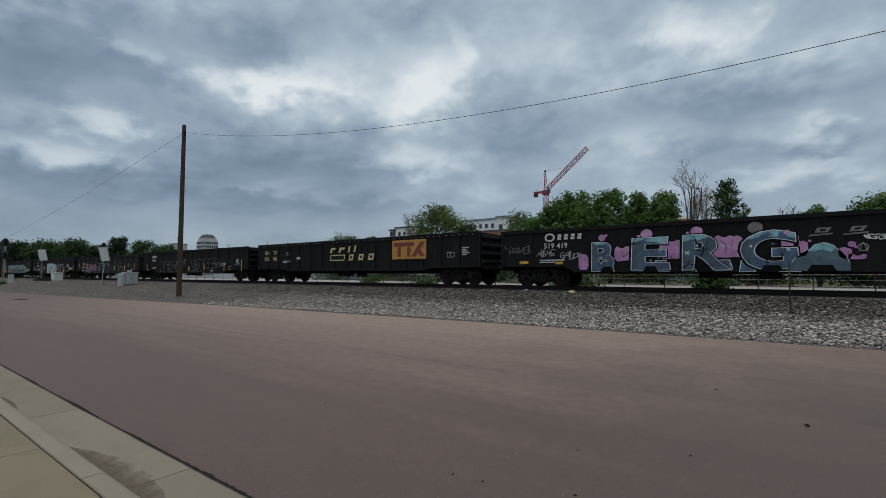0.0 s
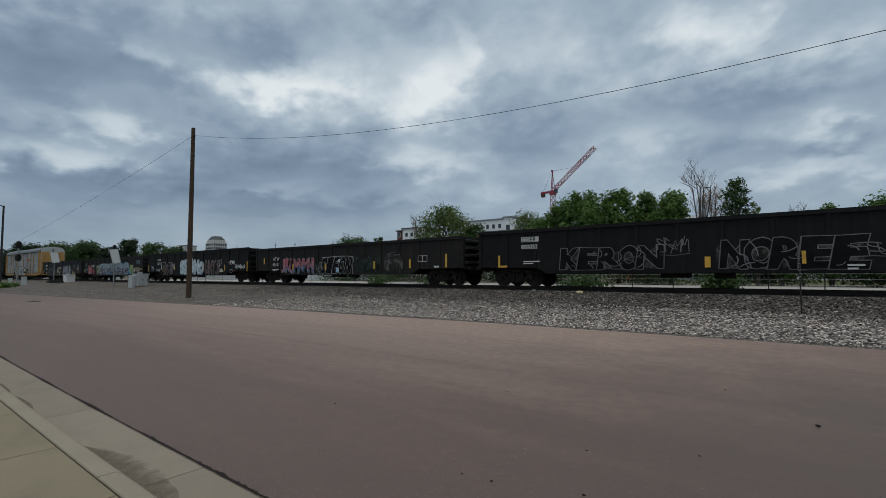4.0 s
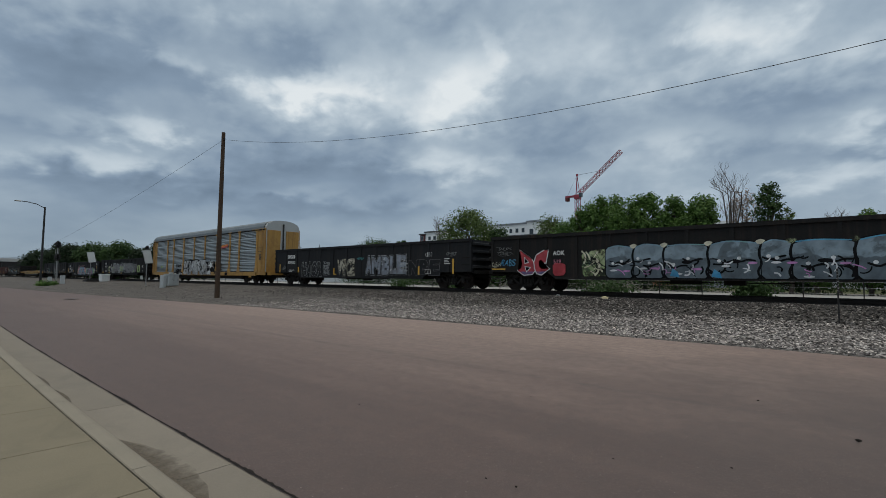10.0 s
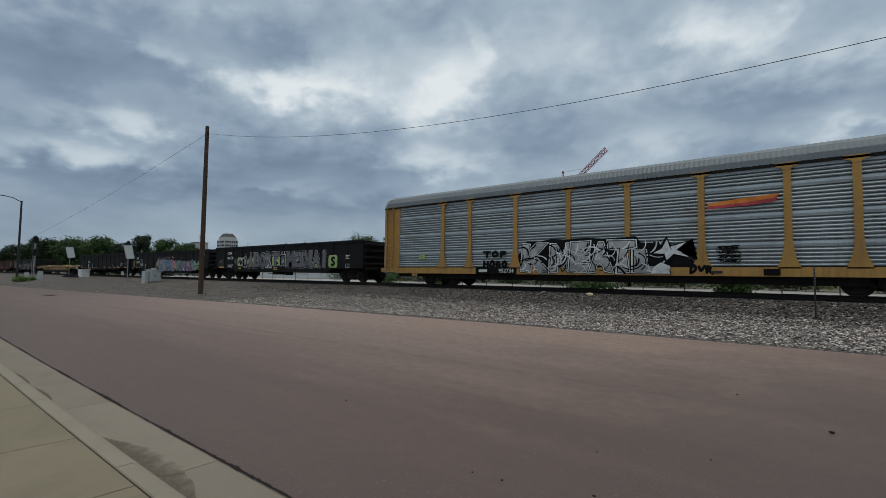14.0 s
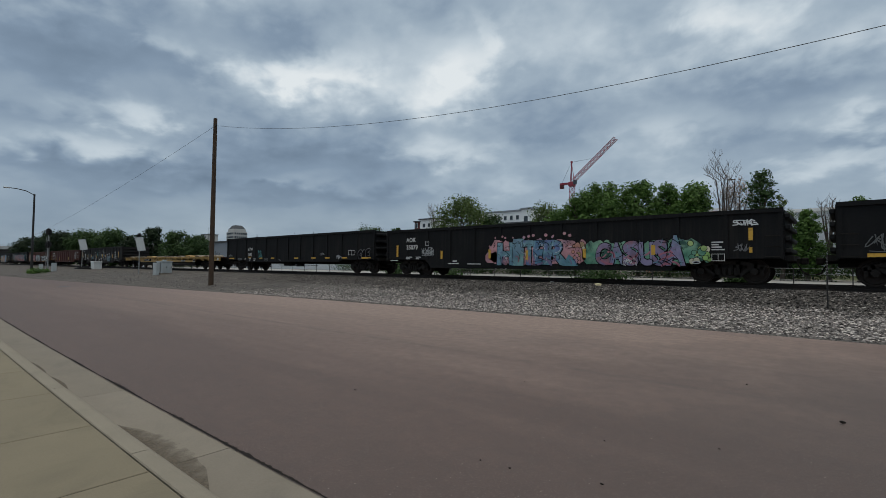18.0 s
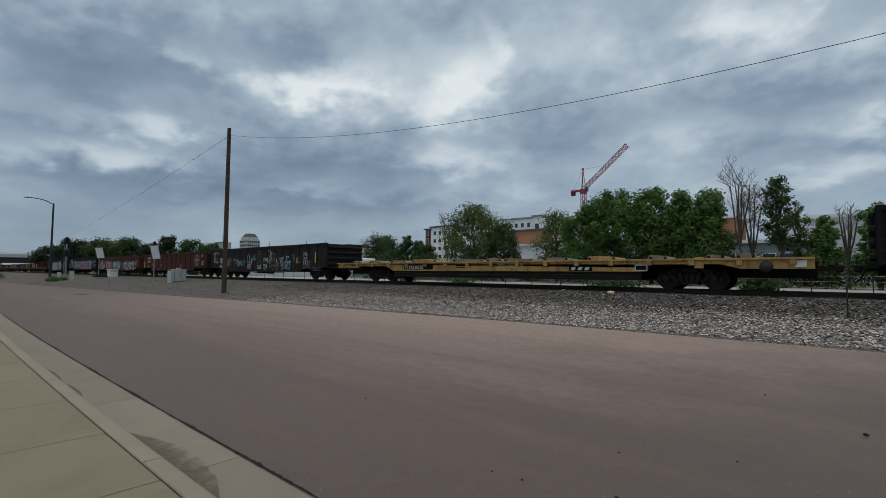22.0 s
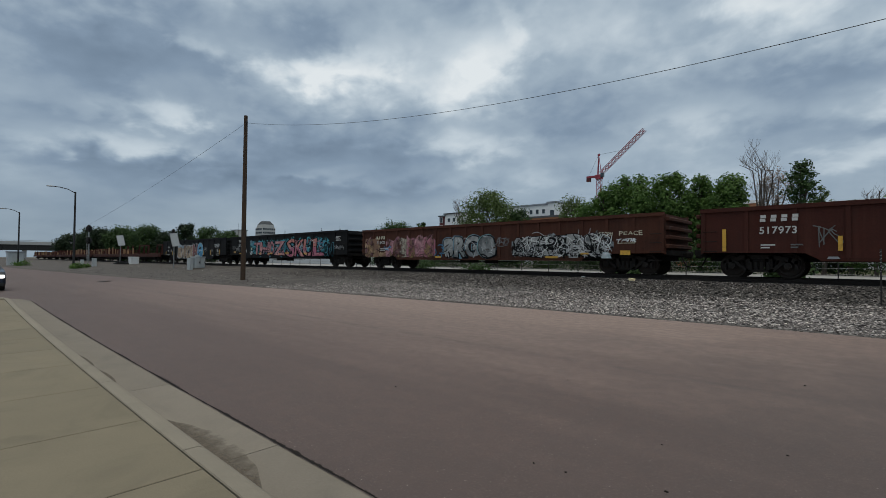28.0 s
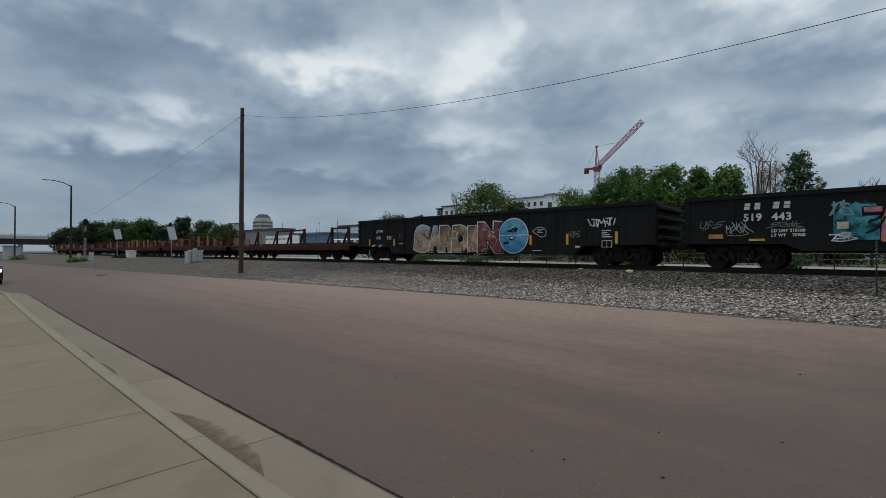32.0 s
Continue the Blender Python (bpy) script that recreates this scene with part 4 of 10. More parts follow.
S_SAND_1 = spray("tan_spray_with_blue_top", (0.33, 0.235, 0.155), (0.16, 0.34, 0.48), (0.42, 0.32, 0.24), cut=1.95, soft=0.06)
S_SAND_2 = spray("brown_spray", (0.30, 0.20, 0.125), (0.15, 0.085, 0.06), (0.40, 0.29, 0.19), cut=1.75, soft=0.3)
S_WINE = spray("dark_wine_spray", (0.15, 0.03, 0.035), (0.10, 0.03, 0.05), (0.27, 0.10, 0.09))
S_IRON = spray("iron_grey_spray", (0.125, 0.120, 0.130), (0.155, 0.150, 0.160), (0.105, 0.100, 0.115))
S_SLATE = spray("pale_slate_spray", (0.175, 0.195, 0.23), (0.23, 0.255, 0.295), (0.145, 0.15, 0.165))
S_GLASS = spray("pale_teal_spray", (0.10, 0.24, 0.30), (0.22, 0.36, 0.42), (0.12, 0.17, 0.33))
S_VIOLET = spray("dusty_violet_spray", (0.17, 0.14, 0.25), (0.26, 0.20, 0.30), (0.28, 0.13, 0.16))
S_MINT = spray("mint_green_spray", (0.08, 0.25, 0.17), (0.22, 0.36, 0.25), (0.03, 0.09, 0.07))
S_ROSEF = spray("blush_pink_spray", (0.46, 0.22, 0.24), (0.50, 0.27, 0.29), (0.40, 0.24, 0.30))
S_CREAMF = spray("brushed_cream_paint", (0.33, 0.30, 0.23), (0.47, 0.44, 0.35), fuzzy=True)
S_PALE = spray("pale_blue_white_spray", (0.36, 0.45, 0.49), (0.46, 0.54, 0.57), (0.50, 0.58, 0.60))

S_SEA = spray("aqua_blue_spray", (0.035, 0.20, 0.27), (0.07, 0.30, 0.38), (0.02, 0.13, 0.19))
S_PALEROSE = spray("pale_rose_line_spray", (0.55, 0.34, 0.35), (0.62, 0.42, 0.42))

# strokes of spray-can letters on a unit square
GLYPHS = {
    "A": [[(0, 0), (0.45, 1), (0.55, 1), (1, 0)], [(0.22, 0.38), (0.78, 0.38)]],
    "B": [[(0.1, 0), (0.1, 1), (0.75, 0.92), (0.8, 0.6), (0.2, 0.52)], [(0.3, 0.52), (0.95, 0.40), (0.9, 0.06), (0.12, 0)]],
    "C": [[(0.95, 0.8), (0.6, 1), (0.1, 0.8), (0.05, 0.25), (0.45, 0), (0.95, 0.15)]],
    "D": [[(0.1, 0), (0.1, 1), (0.7, 0.9), (0.95, 0.5), (0.7, 0.08), (0.1, 0)]],
    "E": [[(0.95, 1), (0.1, 1), (0.1, 0), (0.95, 0)], [(0.15, 0.5), (0.8, 0.5)]],
    "G": [[(0.92, 0.85), (0.5, 1), (0.06, 0.7), (0.1, 0.2), (0.5, 0), (0.95, 0.12), (0.95, 0.48), (0.55, 0.48)]],
    "H": [[(0.08, 0), (0.08, 1)], [(0.92, 0), (0.92, 1)], [(0.1, 0.5), (0.9, 0.5)]],
    "I": [[(0.5, 0), (0.5, 1)]],
    "K": [[(0.1, 0), (0.1, 1)], [(0.92, 1), (0.2, 0.5), (0.95, 0)]],
    "L": [[(0.12, 1), (0.12, 0.02), (0.9, 0.02)]],
    "M": [[(0, 0), (0.12, 1), (0.5, 0.35), (0.88, 1), (1, 0)]],
    "N": [[(0.06, 0), (0.1, 1), (0.88, 0.05), (0.94, 1)]],
    "O": [[(0.5, 1), (0.06, 0.75), (0.08, 0.2), (0.5, 0), (0.94, 0.25), (0.92, 0.8), (0.5, 1)]],
    "P": [[(0.12, 0), (0.12, 1), (0.8, 0.95), (0.88, 0.6), (0.2, 0.45)]],
    "R": [[(0.1, 0), (0.1, 1), (0.8, 0.95), (0.85, 0.6), (0.2, 0.5)], [(0.4, 0.48), (0.95, 0)]],
    "S": [[(0.92, 0.88), (0.5, 1), (0.1, 0.8), (0.3, 0.55), (0.8, 0.45), (0.92, 0.15), (0.5, 0), (0.05, 0.12)]],
    "T": [[(0, 0.97), (1, 0.97)], [(0.5, 0.95), (0.5, 0)]],
    "U": [[(0.08, 1), (0.1, 0.2), (0.5, 0), (0.9, 0.2), (0.92, 1)]],
    "V": [[(0, 1), (0.48, 0), (1, 1)]],
    "Z": [[(0.05, 0.97), (0.95, 0.97), (0.05, 0.03), (0.95, 0.03)]],
    "!": [[(0.5, 1), (0.5, 0.35)], [(0.5, 0.06), (0.5, 0.0)]],
}


def smooth(pts, rounds=2):
    for _ in range(rounds):
        out = [pts[0]]
        for (ax, az), (bx, bz) in zip(pts, pts[1:]):
            out += [(0.75 * ax + 0.25 * bx, 0.75 * az + 0.25 * bz), (0.25 * ax + 0.75 * bx, 0.25 * az + 0.75 * bz)]
        pts = out + [pts[-1]]
    return pts


def ribbon(bm, pts, w, y, round_ends=True):
    """A painted stroke of half-width w along pts (x, z), lying in the plane y."""
    p = np.array(pts, float)
    seg = np.diff(p, axis=0)
    seg /= np.linalg.norm(seg, axis=1, keepdims=True) + 1e-9
    side = np.stack([-seg[:, 1], seg[:, 0]], 1)
    nrm = np.concatenate([side[:1], side[:-1] + side[1:], side[-1:]])
    nrm /= np.linalg.norm(nrm, axis=1, keepdims=True) + 1e-9
    reach = np.ones(len(p))
    reach[1:-1] = 1 / np.maximum((nrm[1:-1] * side[1:]).sum(1), 0.62)
    off = nrm * (np.asarray(w, float) * reach)[:, None]
    w = float(np.min(w))
    lo = [bm.verts.new((q[0], y, q[1])) for q in p - off]
    hi = [bm.verts.new((q[0], y, q[1])) for q in p + off]
    for i in range(len(p) - 1):
        bm.faces.new((lo[i], lo[i + 1], hi[i + 1], hi[i]))
    if round_ends:
        for k, t in ((0, -seg[0]), (-1, seg[-1])):
            arc = []
            for a in (0.6, 1.2, 1.94, 2.54):
                q = p[k] + off[k] * math.cos(a) + t * w * math.sin(a)
                arc.append(bm.verts.new((q[0], y, q[1])))
            bm.faces.new([hi[k], *arc, lo[k]])


def graffiti(car, text, x0, x1, z0, z1, fill, outline, cloud=None, weight=0.17, rim=0.05, wild=0.05, seed=1, tilt=0.0, glow=None, square=False, label="", outer=None, cap=None, bits=0, tight=0.14, feet=False):
    """Spray-painted letters: a cloud behind, an outer line, a rim and a fill, each stroke a hair over the one before."""
    rng = random.Random(seed)
    top = None
    y = -1.6262
    if cloud:
        bm = bmesh.new()
        n = int((x1 - x0) * 2.3)
        for i in range(n):
            cx, cz = x0 + (x1 - x0) * (i + 0.5) / n + rng.uniform(-0.2, 0.2), rng.choice((z0 + 0.32, (z0 + z1) / 2, z1 - 0.15)) + rng.uniform(-0.1, 0.12)
            r = rng.uniform(0.24, 0.48)
            y -= 0.00004
            a0 = rng.random()
            ring = [bm.verts.new((cx + r * rng.uniform(0.75, 1.2) * math.cos(a0 + k * 0.5236), y, max(z0 - 0.02, cz + 0.8 * r * rng.uniform(0.8, 1.15) * math.sin(a0 + k * 0.5236)))) for k in range(12)]
            bm.faces.new(ring)
        bm.normal_update()
        top = part("graffiti", bm, cloud, car, label or "spray-painted cloud behind graffiti letters")
    w = (x1 - x0) / len(text)
    layers = {k: bmesh.new() for k in ("outer_line", "outline", "letter_fill", "cap", "highlight", "score_line")}
    for i, ch in enumerate(text):
        if ch == " ":
            continue
        lx0, lx1 = x0 + w * i + tight * w, x0 + w * (i + 1) - tight * w
        h0, h1 = z0 + weight + rng.uniform(0, wild), z1 - weight - rng.uniform(0, wild * 2)
        lean = tilt + rng.uniform(-wild, wild)
        strokes = []
        for pts in GLYPHS[ch]:
            q = [(lx0 + (lx1 - lx0) * u + lean * v + rng.uniform(-wild, wild), h0 + (h1 - h0) * v + rng.uniform(-wild, wild)) for u, v in pts]
            strokes.append(q if square else smooth(q))
        if feet:
            for fx in (lx0, lx1) if ch not in "EGC" else (lx0 + 0.4 * (lx1 - lx0),):
                strokes.append([(fx - 0.26 * w, z0 + weight * 0.6), (fx + 0.26 * w, z0 + weight * 0.6)])
        if outer:
            for q in strokes:
                y -= 0.00004
                ribbon(layers["outer_line"], q, weight + rim * 2, y, not square)
        for q in strokes:
            y -= 0.00004
            ribbon(layers["outline"], q, weight + rim, y, not square)
        for q in strokes:
            y -= 0.00004
            ribbon(layers["letter_fill"], q, weight * rng.uniform(0.85, 1.0), y, not square)
        if cap:
            for q in strokes:
                high = [p for p in q if p[1] > h0 + 0.80 * (h1 - h0)]
                if len(high) > 1:
                    y -= 0.00004
                    ribbon(layers["cap"], high, weight * 0.82, y, not square)
        for _ in range(bits):
            y -= 0.00004
            q = rng.choice(strokes)
            c = rng.choice(q)
            a, ln = rng.uniform(0, 3.14), rng.uniform(0.5, 1.5) * weight
            e = [(c[0] - ln * math.cos(a), c[1] - ln * math.sin(a)), (c[0] + rng.uniform(-0.3, 0.3) * weight, c[1] + 0.3 * weight), (c[0] + ln * math.cos(a), c[1] + ln * math.sin(a))]
            ribbon(layers["score_line"], smooth([(u, max(v, z0)) for u, v in e]), 0.018, y)
        if glow:
            y -= 0.00004
            q = strokes[0]
            k = max(2, len(q) // 3)
            ribbon(layers["highlight"], [(a - weight * 0.35, b + weight * 0.3) for a, b in q[:k]], 0.025, y)
    paints = {"outer_line": outer, "outline": outline, "letter_fill": fill, "cap": cap, "highlight": glow, "score_line": outline}
    for key, bm in layers.items():
        if not bm.faces:
            bm.free()
        elif top is None:
            top = part("graffiti", bm, paints[key], car, label or "spray-painted outline of graffiti letters")
        else:
            part(key, bm, paints[key], top)
    return top


def scribble(car, x0, x1, z0, z1, material, seed, w=0.022, loops=7, name="tag"):
    """A hand-style tag that cannot be read: one running line of loops, with a few slashes through it."""
    rng = random.Random(seed)
    bm = bmesh.new()
    y, h, mid = -1.6345, z1 - z0, (z0 + z1) / 2
    n = max(3, loops // 2 + 1)
    step = (x1 - x0) / n
    for k in range(n):
        up, down, kind = rng.uniform(0.55, 1.0) * h / 2, rng.uniform(0.5, 1.0) * h / 2, rng.randrange(6)
        a = x0 + step * k
        shapes = ([(0.0, -1), (0.25, 1), (0.4, -0.5), (0.75, 0.9), (0.9, -1)], [(0.9, 0.9), (0.2, 1), (0.1, 0.1), (0.7, 0.1), (0.8, -0.8), (0.0, -1)], [(0.3, 1), (0.2, -1), (0.25, 0.2), (1.0, 0.6), (0.4, 0.0), (1.0, -0.9)],
                  [(0.8, 0.7), (0.4, 1), (0.0, 0.0), (0.3, -1), (0.9, -0.7), (0.9, 0.0), (0.5, 0.0)], [(0.0, 0.9), (1.0, 1), (0.5, 0.8), (0.4, -1)], [(0.1, 1), (0.15, -0.9), (0.6, -1), (0.9, 1), (0.8, -0.6)])[kind]
        tilt, wide = rng.uniform(-0.5, 0.5), rng.uniform(1.3, 2.1)
        q = [(a + step * (u * wide - 0.4 + rng.uniform(-0.12, 0.12)) + tilt * v * h / 2, mid + (up if v > 0 else down) * v * (1 - 0.3 * abs(tilt)) + tilt * (u - 0.5) * h * 0.5) for u, v in shapes]
        y -= 0.0001
        ribbon(bm, smooth(q, rng.choice((0, 1, 1, 2))), w * 0.75, y)
    for k in range(rng.choice((2, 3, 3))):
        a, b = rng.uniform(x0, x1), rng.uniform(-0.4, 0.6) * step
        y -= 0.0001
        ribbon(bm, [(a, z0 + h * rng.uniform(0, 0.3)), (a + b * 0.5, mid), (a + b, z1 - h * rng.uniform(0, 0.25))], w * 0.7, y)
    if rng.random() < 0.5:
        ribbon(bm, smooth([(x0, z0 - 0.02), (mid * 0 + (x0 + x1) / 2, z0 - 0.06), (x1, z0 + 0.02)]), w * 0.6, y - 0.0001)
    return part(name, bm, material, car, "hand-sprayed tag")


def shape(car, name, pts, material, y=-1.636, label="", holes=()):
    """A flat painted shape from its corners (x, z)."""
    bm = bmesh.new()
    bm.faces.new([bm.verts.new((x, y, z)) for x, z in pts])
    bmesh.ops.triangulate(bm, faces=bm.faces[:])
    return part(name, bm, material, car, label)


def disc(cx, cz, r, rz=None, n=20):
    return [(cx + r * math.cos(2 * math.pi * i / n), cz + (rz or r) * math.sin(2 * math.pi * i / n)) for i in range(n)]


def blocks(car, x, z, h, count, w=None, gap=None, material=None, name="railroad_emblem"):
    """A railroad's initials as plain blocks."""
    w = w or h * 0.72
    gap = gap or h * 0.30
    for i in range(count):
        a = x + i * (w + gap)
        part(name, boxes((a, a + w * 0.9, -1.638, -1.634, z, z + h * 0.46)), material or LETTER, car, "plain white emblem block")
        part(name, boxes((a + w * 0.1, a + w, -1.638, -1.634, z + h * 0.54, z + h)), material or LETTER, car, "plain white emblem block")


def frame_box(car, x, z, w, h, material=None):
    t = 0.022
    bm = boxes((x, x + w, -1.638, -1.634, z, z + t), (x, x + w, -1.638, -1.634, z + h - t, z + h), (x, x + t, -1.638, -1.634, z + t, z + h - t), (x + w - t, x + w, -1.638, -1.634, z + t, z + h - t), (x + w * 0.48, x + w * 0.52, -1.638, -1.634, z + t, z + h - t))
    return part("data_panel", bm, material or LETTER, car)


GLYPH_SHAPES = {}


def glyph_shape(ch, grow):
    """A character as a flat mesh of height about 1, thickened by grow: its points and faces."""
    key = (ch, round(grow, 3))
    if key not in GLYPH_SHAPES:
        c = bpy.data.curves.new("glyph", "FONT")
        c.body, c.size, c.offset, c.resolution_u = ch, 1.0, key[1], 4
        tmp = bpy.data.objects.new("glyph", c)
        scene.collection.objects.link(tmp)
        me = bpy.data.meshes.new_from_object(tmp)
        GLYPH_SHAPES[key] = np.array([v.co[:2] for v in me.vertices]), [tuple(p.vertices) for p in me.polygons]
        bpy.data.objects.remove(tmp)
        bpy.data.curves.remove(c)
        bpy.data.meshes.remove(me)
    return GLYPH_SHAPES[key]


def throwup(car, text, spans, coats, fat=0.03, wobble=0.03, lean=0.0, flare=0.0, seed=1, label="", y=-1.6262, name="graffiti"):
    """Fat sprayed letters, each in its span (x0, x1, z0, z1), in coats (name, metres wider, paint or paints, dx, dz) from the back to the front."""
    top, shapes = None, []
    for i, (ch, (xa, xb, za, zb)) in enumerate(zip(text, spans)):
        base = glyph_shape(ch, 0.0)[0]
        size = 0.5 * ((xb - xa) / np.ptp(base[:, 0]) + (zb - za) / np.ptp(base[:, 1]))
        wide = max(k[1] for k in coats)
        full = glyph_shape(ch, fat + wide / size)[0]
        lo, hi = full.min(0), full.max(0)
        shapes.append((ch, size, lo, (xb - xa) / (hi[0] - lo[0]), (zb - za) / (hi[1] - lo[1]), xa, za))
    for j, (kind, wider, paint, dx, dz) in enumerate(coats):
        together = bmesh.new() if j == 0 else None
        for i, (ch, size, lo, sx, sz, xa, za) in enumerate(shapes):
            pts, faces = glyph_shape(ch, fat + wider / size)
            bm = together or bmesh.new()
            verts = []
            mid = xa + 0.5 * sx * np.ptp(pts[:, 0])
            for px, pz in pts:
                u, v = xa + (px - lo[0]) * sx, za + (pz - lo[1]) * sz
                q = noise.noise_vector((u * 1.7, v * 1.7, seed * 3.1))
                u += lean * (v - za) + wobble * q[0] * 2 + flare * (u - mid) * max(0.0, 1 - (v - za) / 0.5)
                v += wobble * q[1]
                verts.append(bm.verts.new((u + dx, y - 0.00016 * (i * len(coats) + j), v + dz)))
            for f in faces:
                bm.faces.new([verts[k] for k in f])
            if j:
                part(kind, bm, paint[i % len(paint)] if isinstance(paint, (list, tuple)) else paint, top)
        if j == 0:
            top = part(name, together, paint, car, label or "spray-painted outline of graffiti letters")
    return top


def even(x0, x1, z0, z1, count, over=0.04, seed=1, jump=0.06):
    """Spans for letters in a row that touch one another."""
    rng = random.Random(seed)
    w = (x1 - x0) / count
    return [(x0 + w * (i - over), x0 + w * (i + 1 + over), z0 + rng.uniform(0, jump), z1 - rng.uniform(0, jump)) for i in range(count)]


def splash(car, x0, x1, z0, z1, material, seed, jag=0.2, label="", y=-1.6256):
    """A ragged patch of sprayed paint."""
    rng = random.Random(seed)
    k = max(6, int((x1 - x0) * 9))
    bm, last = bmesh.new(), None
    for i in range(k + 1):
        u = i / k
        x = x0 + (x1 - x0) * u
        fade = min(1.0, 9 * min(u, 1 - u) + 0.62 + 0.25 * noise.noise((x * 3.0, seed, 2)))
        high = z1 - 0.5 * jag + jag * noise.noise((x * 1.6, seed, 0)) + 0.6 * jag * noise.noise((x * 5.0, seed, 4)) + rng.uniform(-0.12, 0.12) * jag
        low = z0 + 0.25 * jag * (1 + noise.noise((x * 2.2, seed, 8)))
        m = 0.5 * (z0 + z1)
        row = bm.verts.new((x, y, m + (low - m) * fade)), bm.verts.new((x, y, m + (high - m) * fade))
        if last:
            bm.faces.new((last[0], row[0], row[1], last[1]))
        last = row
    return part("paint_ground", bm, material, car, label or "ragged ground of spray paint")


def linework(car, x0, x1, z0, z1, material, count, seed, w=0.016, long=0.35, name="line_work", y=-1.6352, slant=0.0):
    """Many short curved strokes of paint inside a stretch of the side."""
    rng = random.Random(seed)
    bm = bmesh.new()
    for i in range(count):
        x, z = rng.uniform(x0, x1), rng.uniform(z0, z1)
        a, b = rng.uniform(-0.9, 0.9) + slant, rng.uniform(0.4, 1.0) * long
        turn = rng.choice((-1, 1)) * rng.uniform(0.5, 2.6)
        pts = [(x, z)]
        for k in range(5):
            a += turn / 5
            q = pts[-1][0] + b * 0.35 * math.cos(a), pts[-1][1] + b * 0.35 * math.sin(a)
            if not (x0 - 0.05 < q[0] < x1 + 0.05 and z0 < q[1] < z1):
                break
            pts.append(q)
        if len(pts) < 3:
            continue
        ribbon(bm, smooth(pts, 1), w * rng.uniform(0.6, 1.4), y - 0.00002 * i)
    return tagged(part(name, bm, material, car), kind="stuff")


def line(car, pts, material, w=0.014, y=-1.6356, rounds=2, name="line_drawing", label="sprayed line drawing"):
    bm = bmesh.new()
    ribbon(bm, smooth(pts, rounds), w, y)
    return part(name, bm, material, car, label)


def word(car, text, x0, x1, z0, z1, material, seed, grow=-0.004, lean=0.05, wobble=0.03):
    """A word in thin hand-sprayed letters."""
    spans = even(x0, x1, z0, z1, len(text), -0.08, seed, 0.05)
    spans = [(0.5 * (a + b) - 0.05, 0.5 * (a + b) + 0.05, lo, hi) if ch == "I" else (a, b, lo, hi) for ch, (a, b, lo, hi) in zip(text, spans)]
    return throwup(car, text, spans, [("tag", 0.0, material, 0, 0)], grow, wobble, lean, 0.0, seed, "hand-sprayed tag", -1.6350, "tag")


def pips(car, spots, material, label="", y=-1.6358, name="paint_dot"):
    for k, (x, z, r) in enumerate(spots):
        shape(car, name, disc(x, z, r, r * 0.9, 12), material, y - 0.00002 * k, label)


def star_at(car, x, z, r, material, y=-1.6362):
    return shape(car, "painted_star", [(x + (r if i % 2 == 0 else r * 0.4) * math.cos(i * math.pi / 5), z + (r if i % 2 == 0 else r * 0.4) * math.sin(i * math.pi / 5)) for i in range(10)], material, y)


def make_gondola(left, label, paint, paint_side, **k):
    car = add_car(gondola(left, label, paint, **k), left, GONDOLA_LEN)
    before = set(car.children)
    paint_side(car)
    for ob in car.children:
        if ob not in before:
            ob.location.x -= GONDOLA_LEN / 2
            ob.location.y -= 0.02
    return car


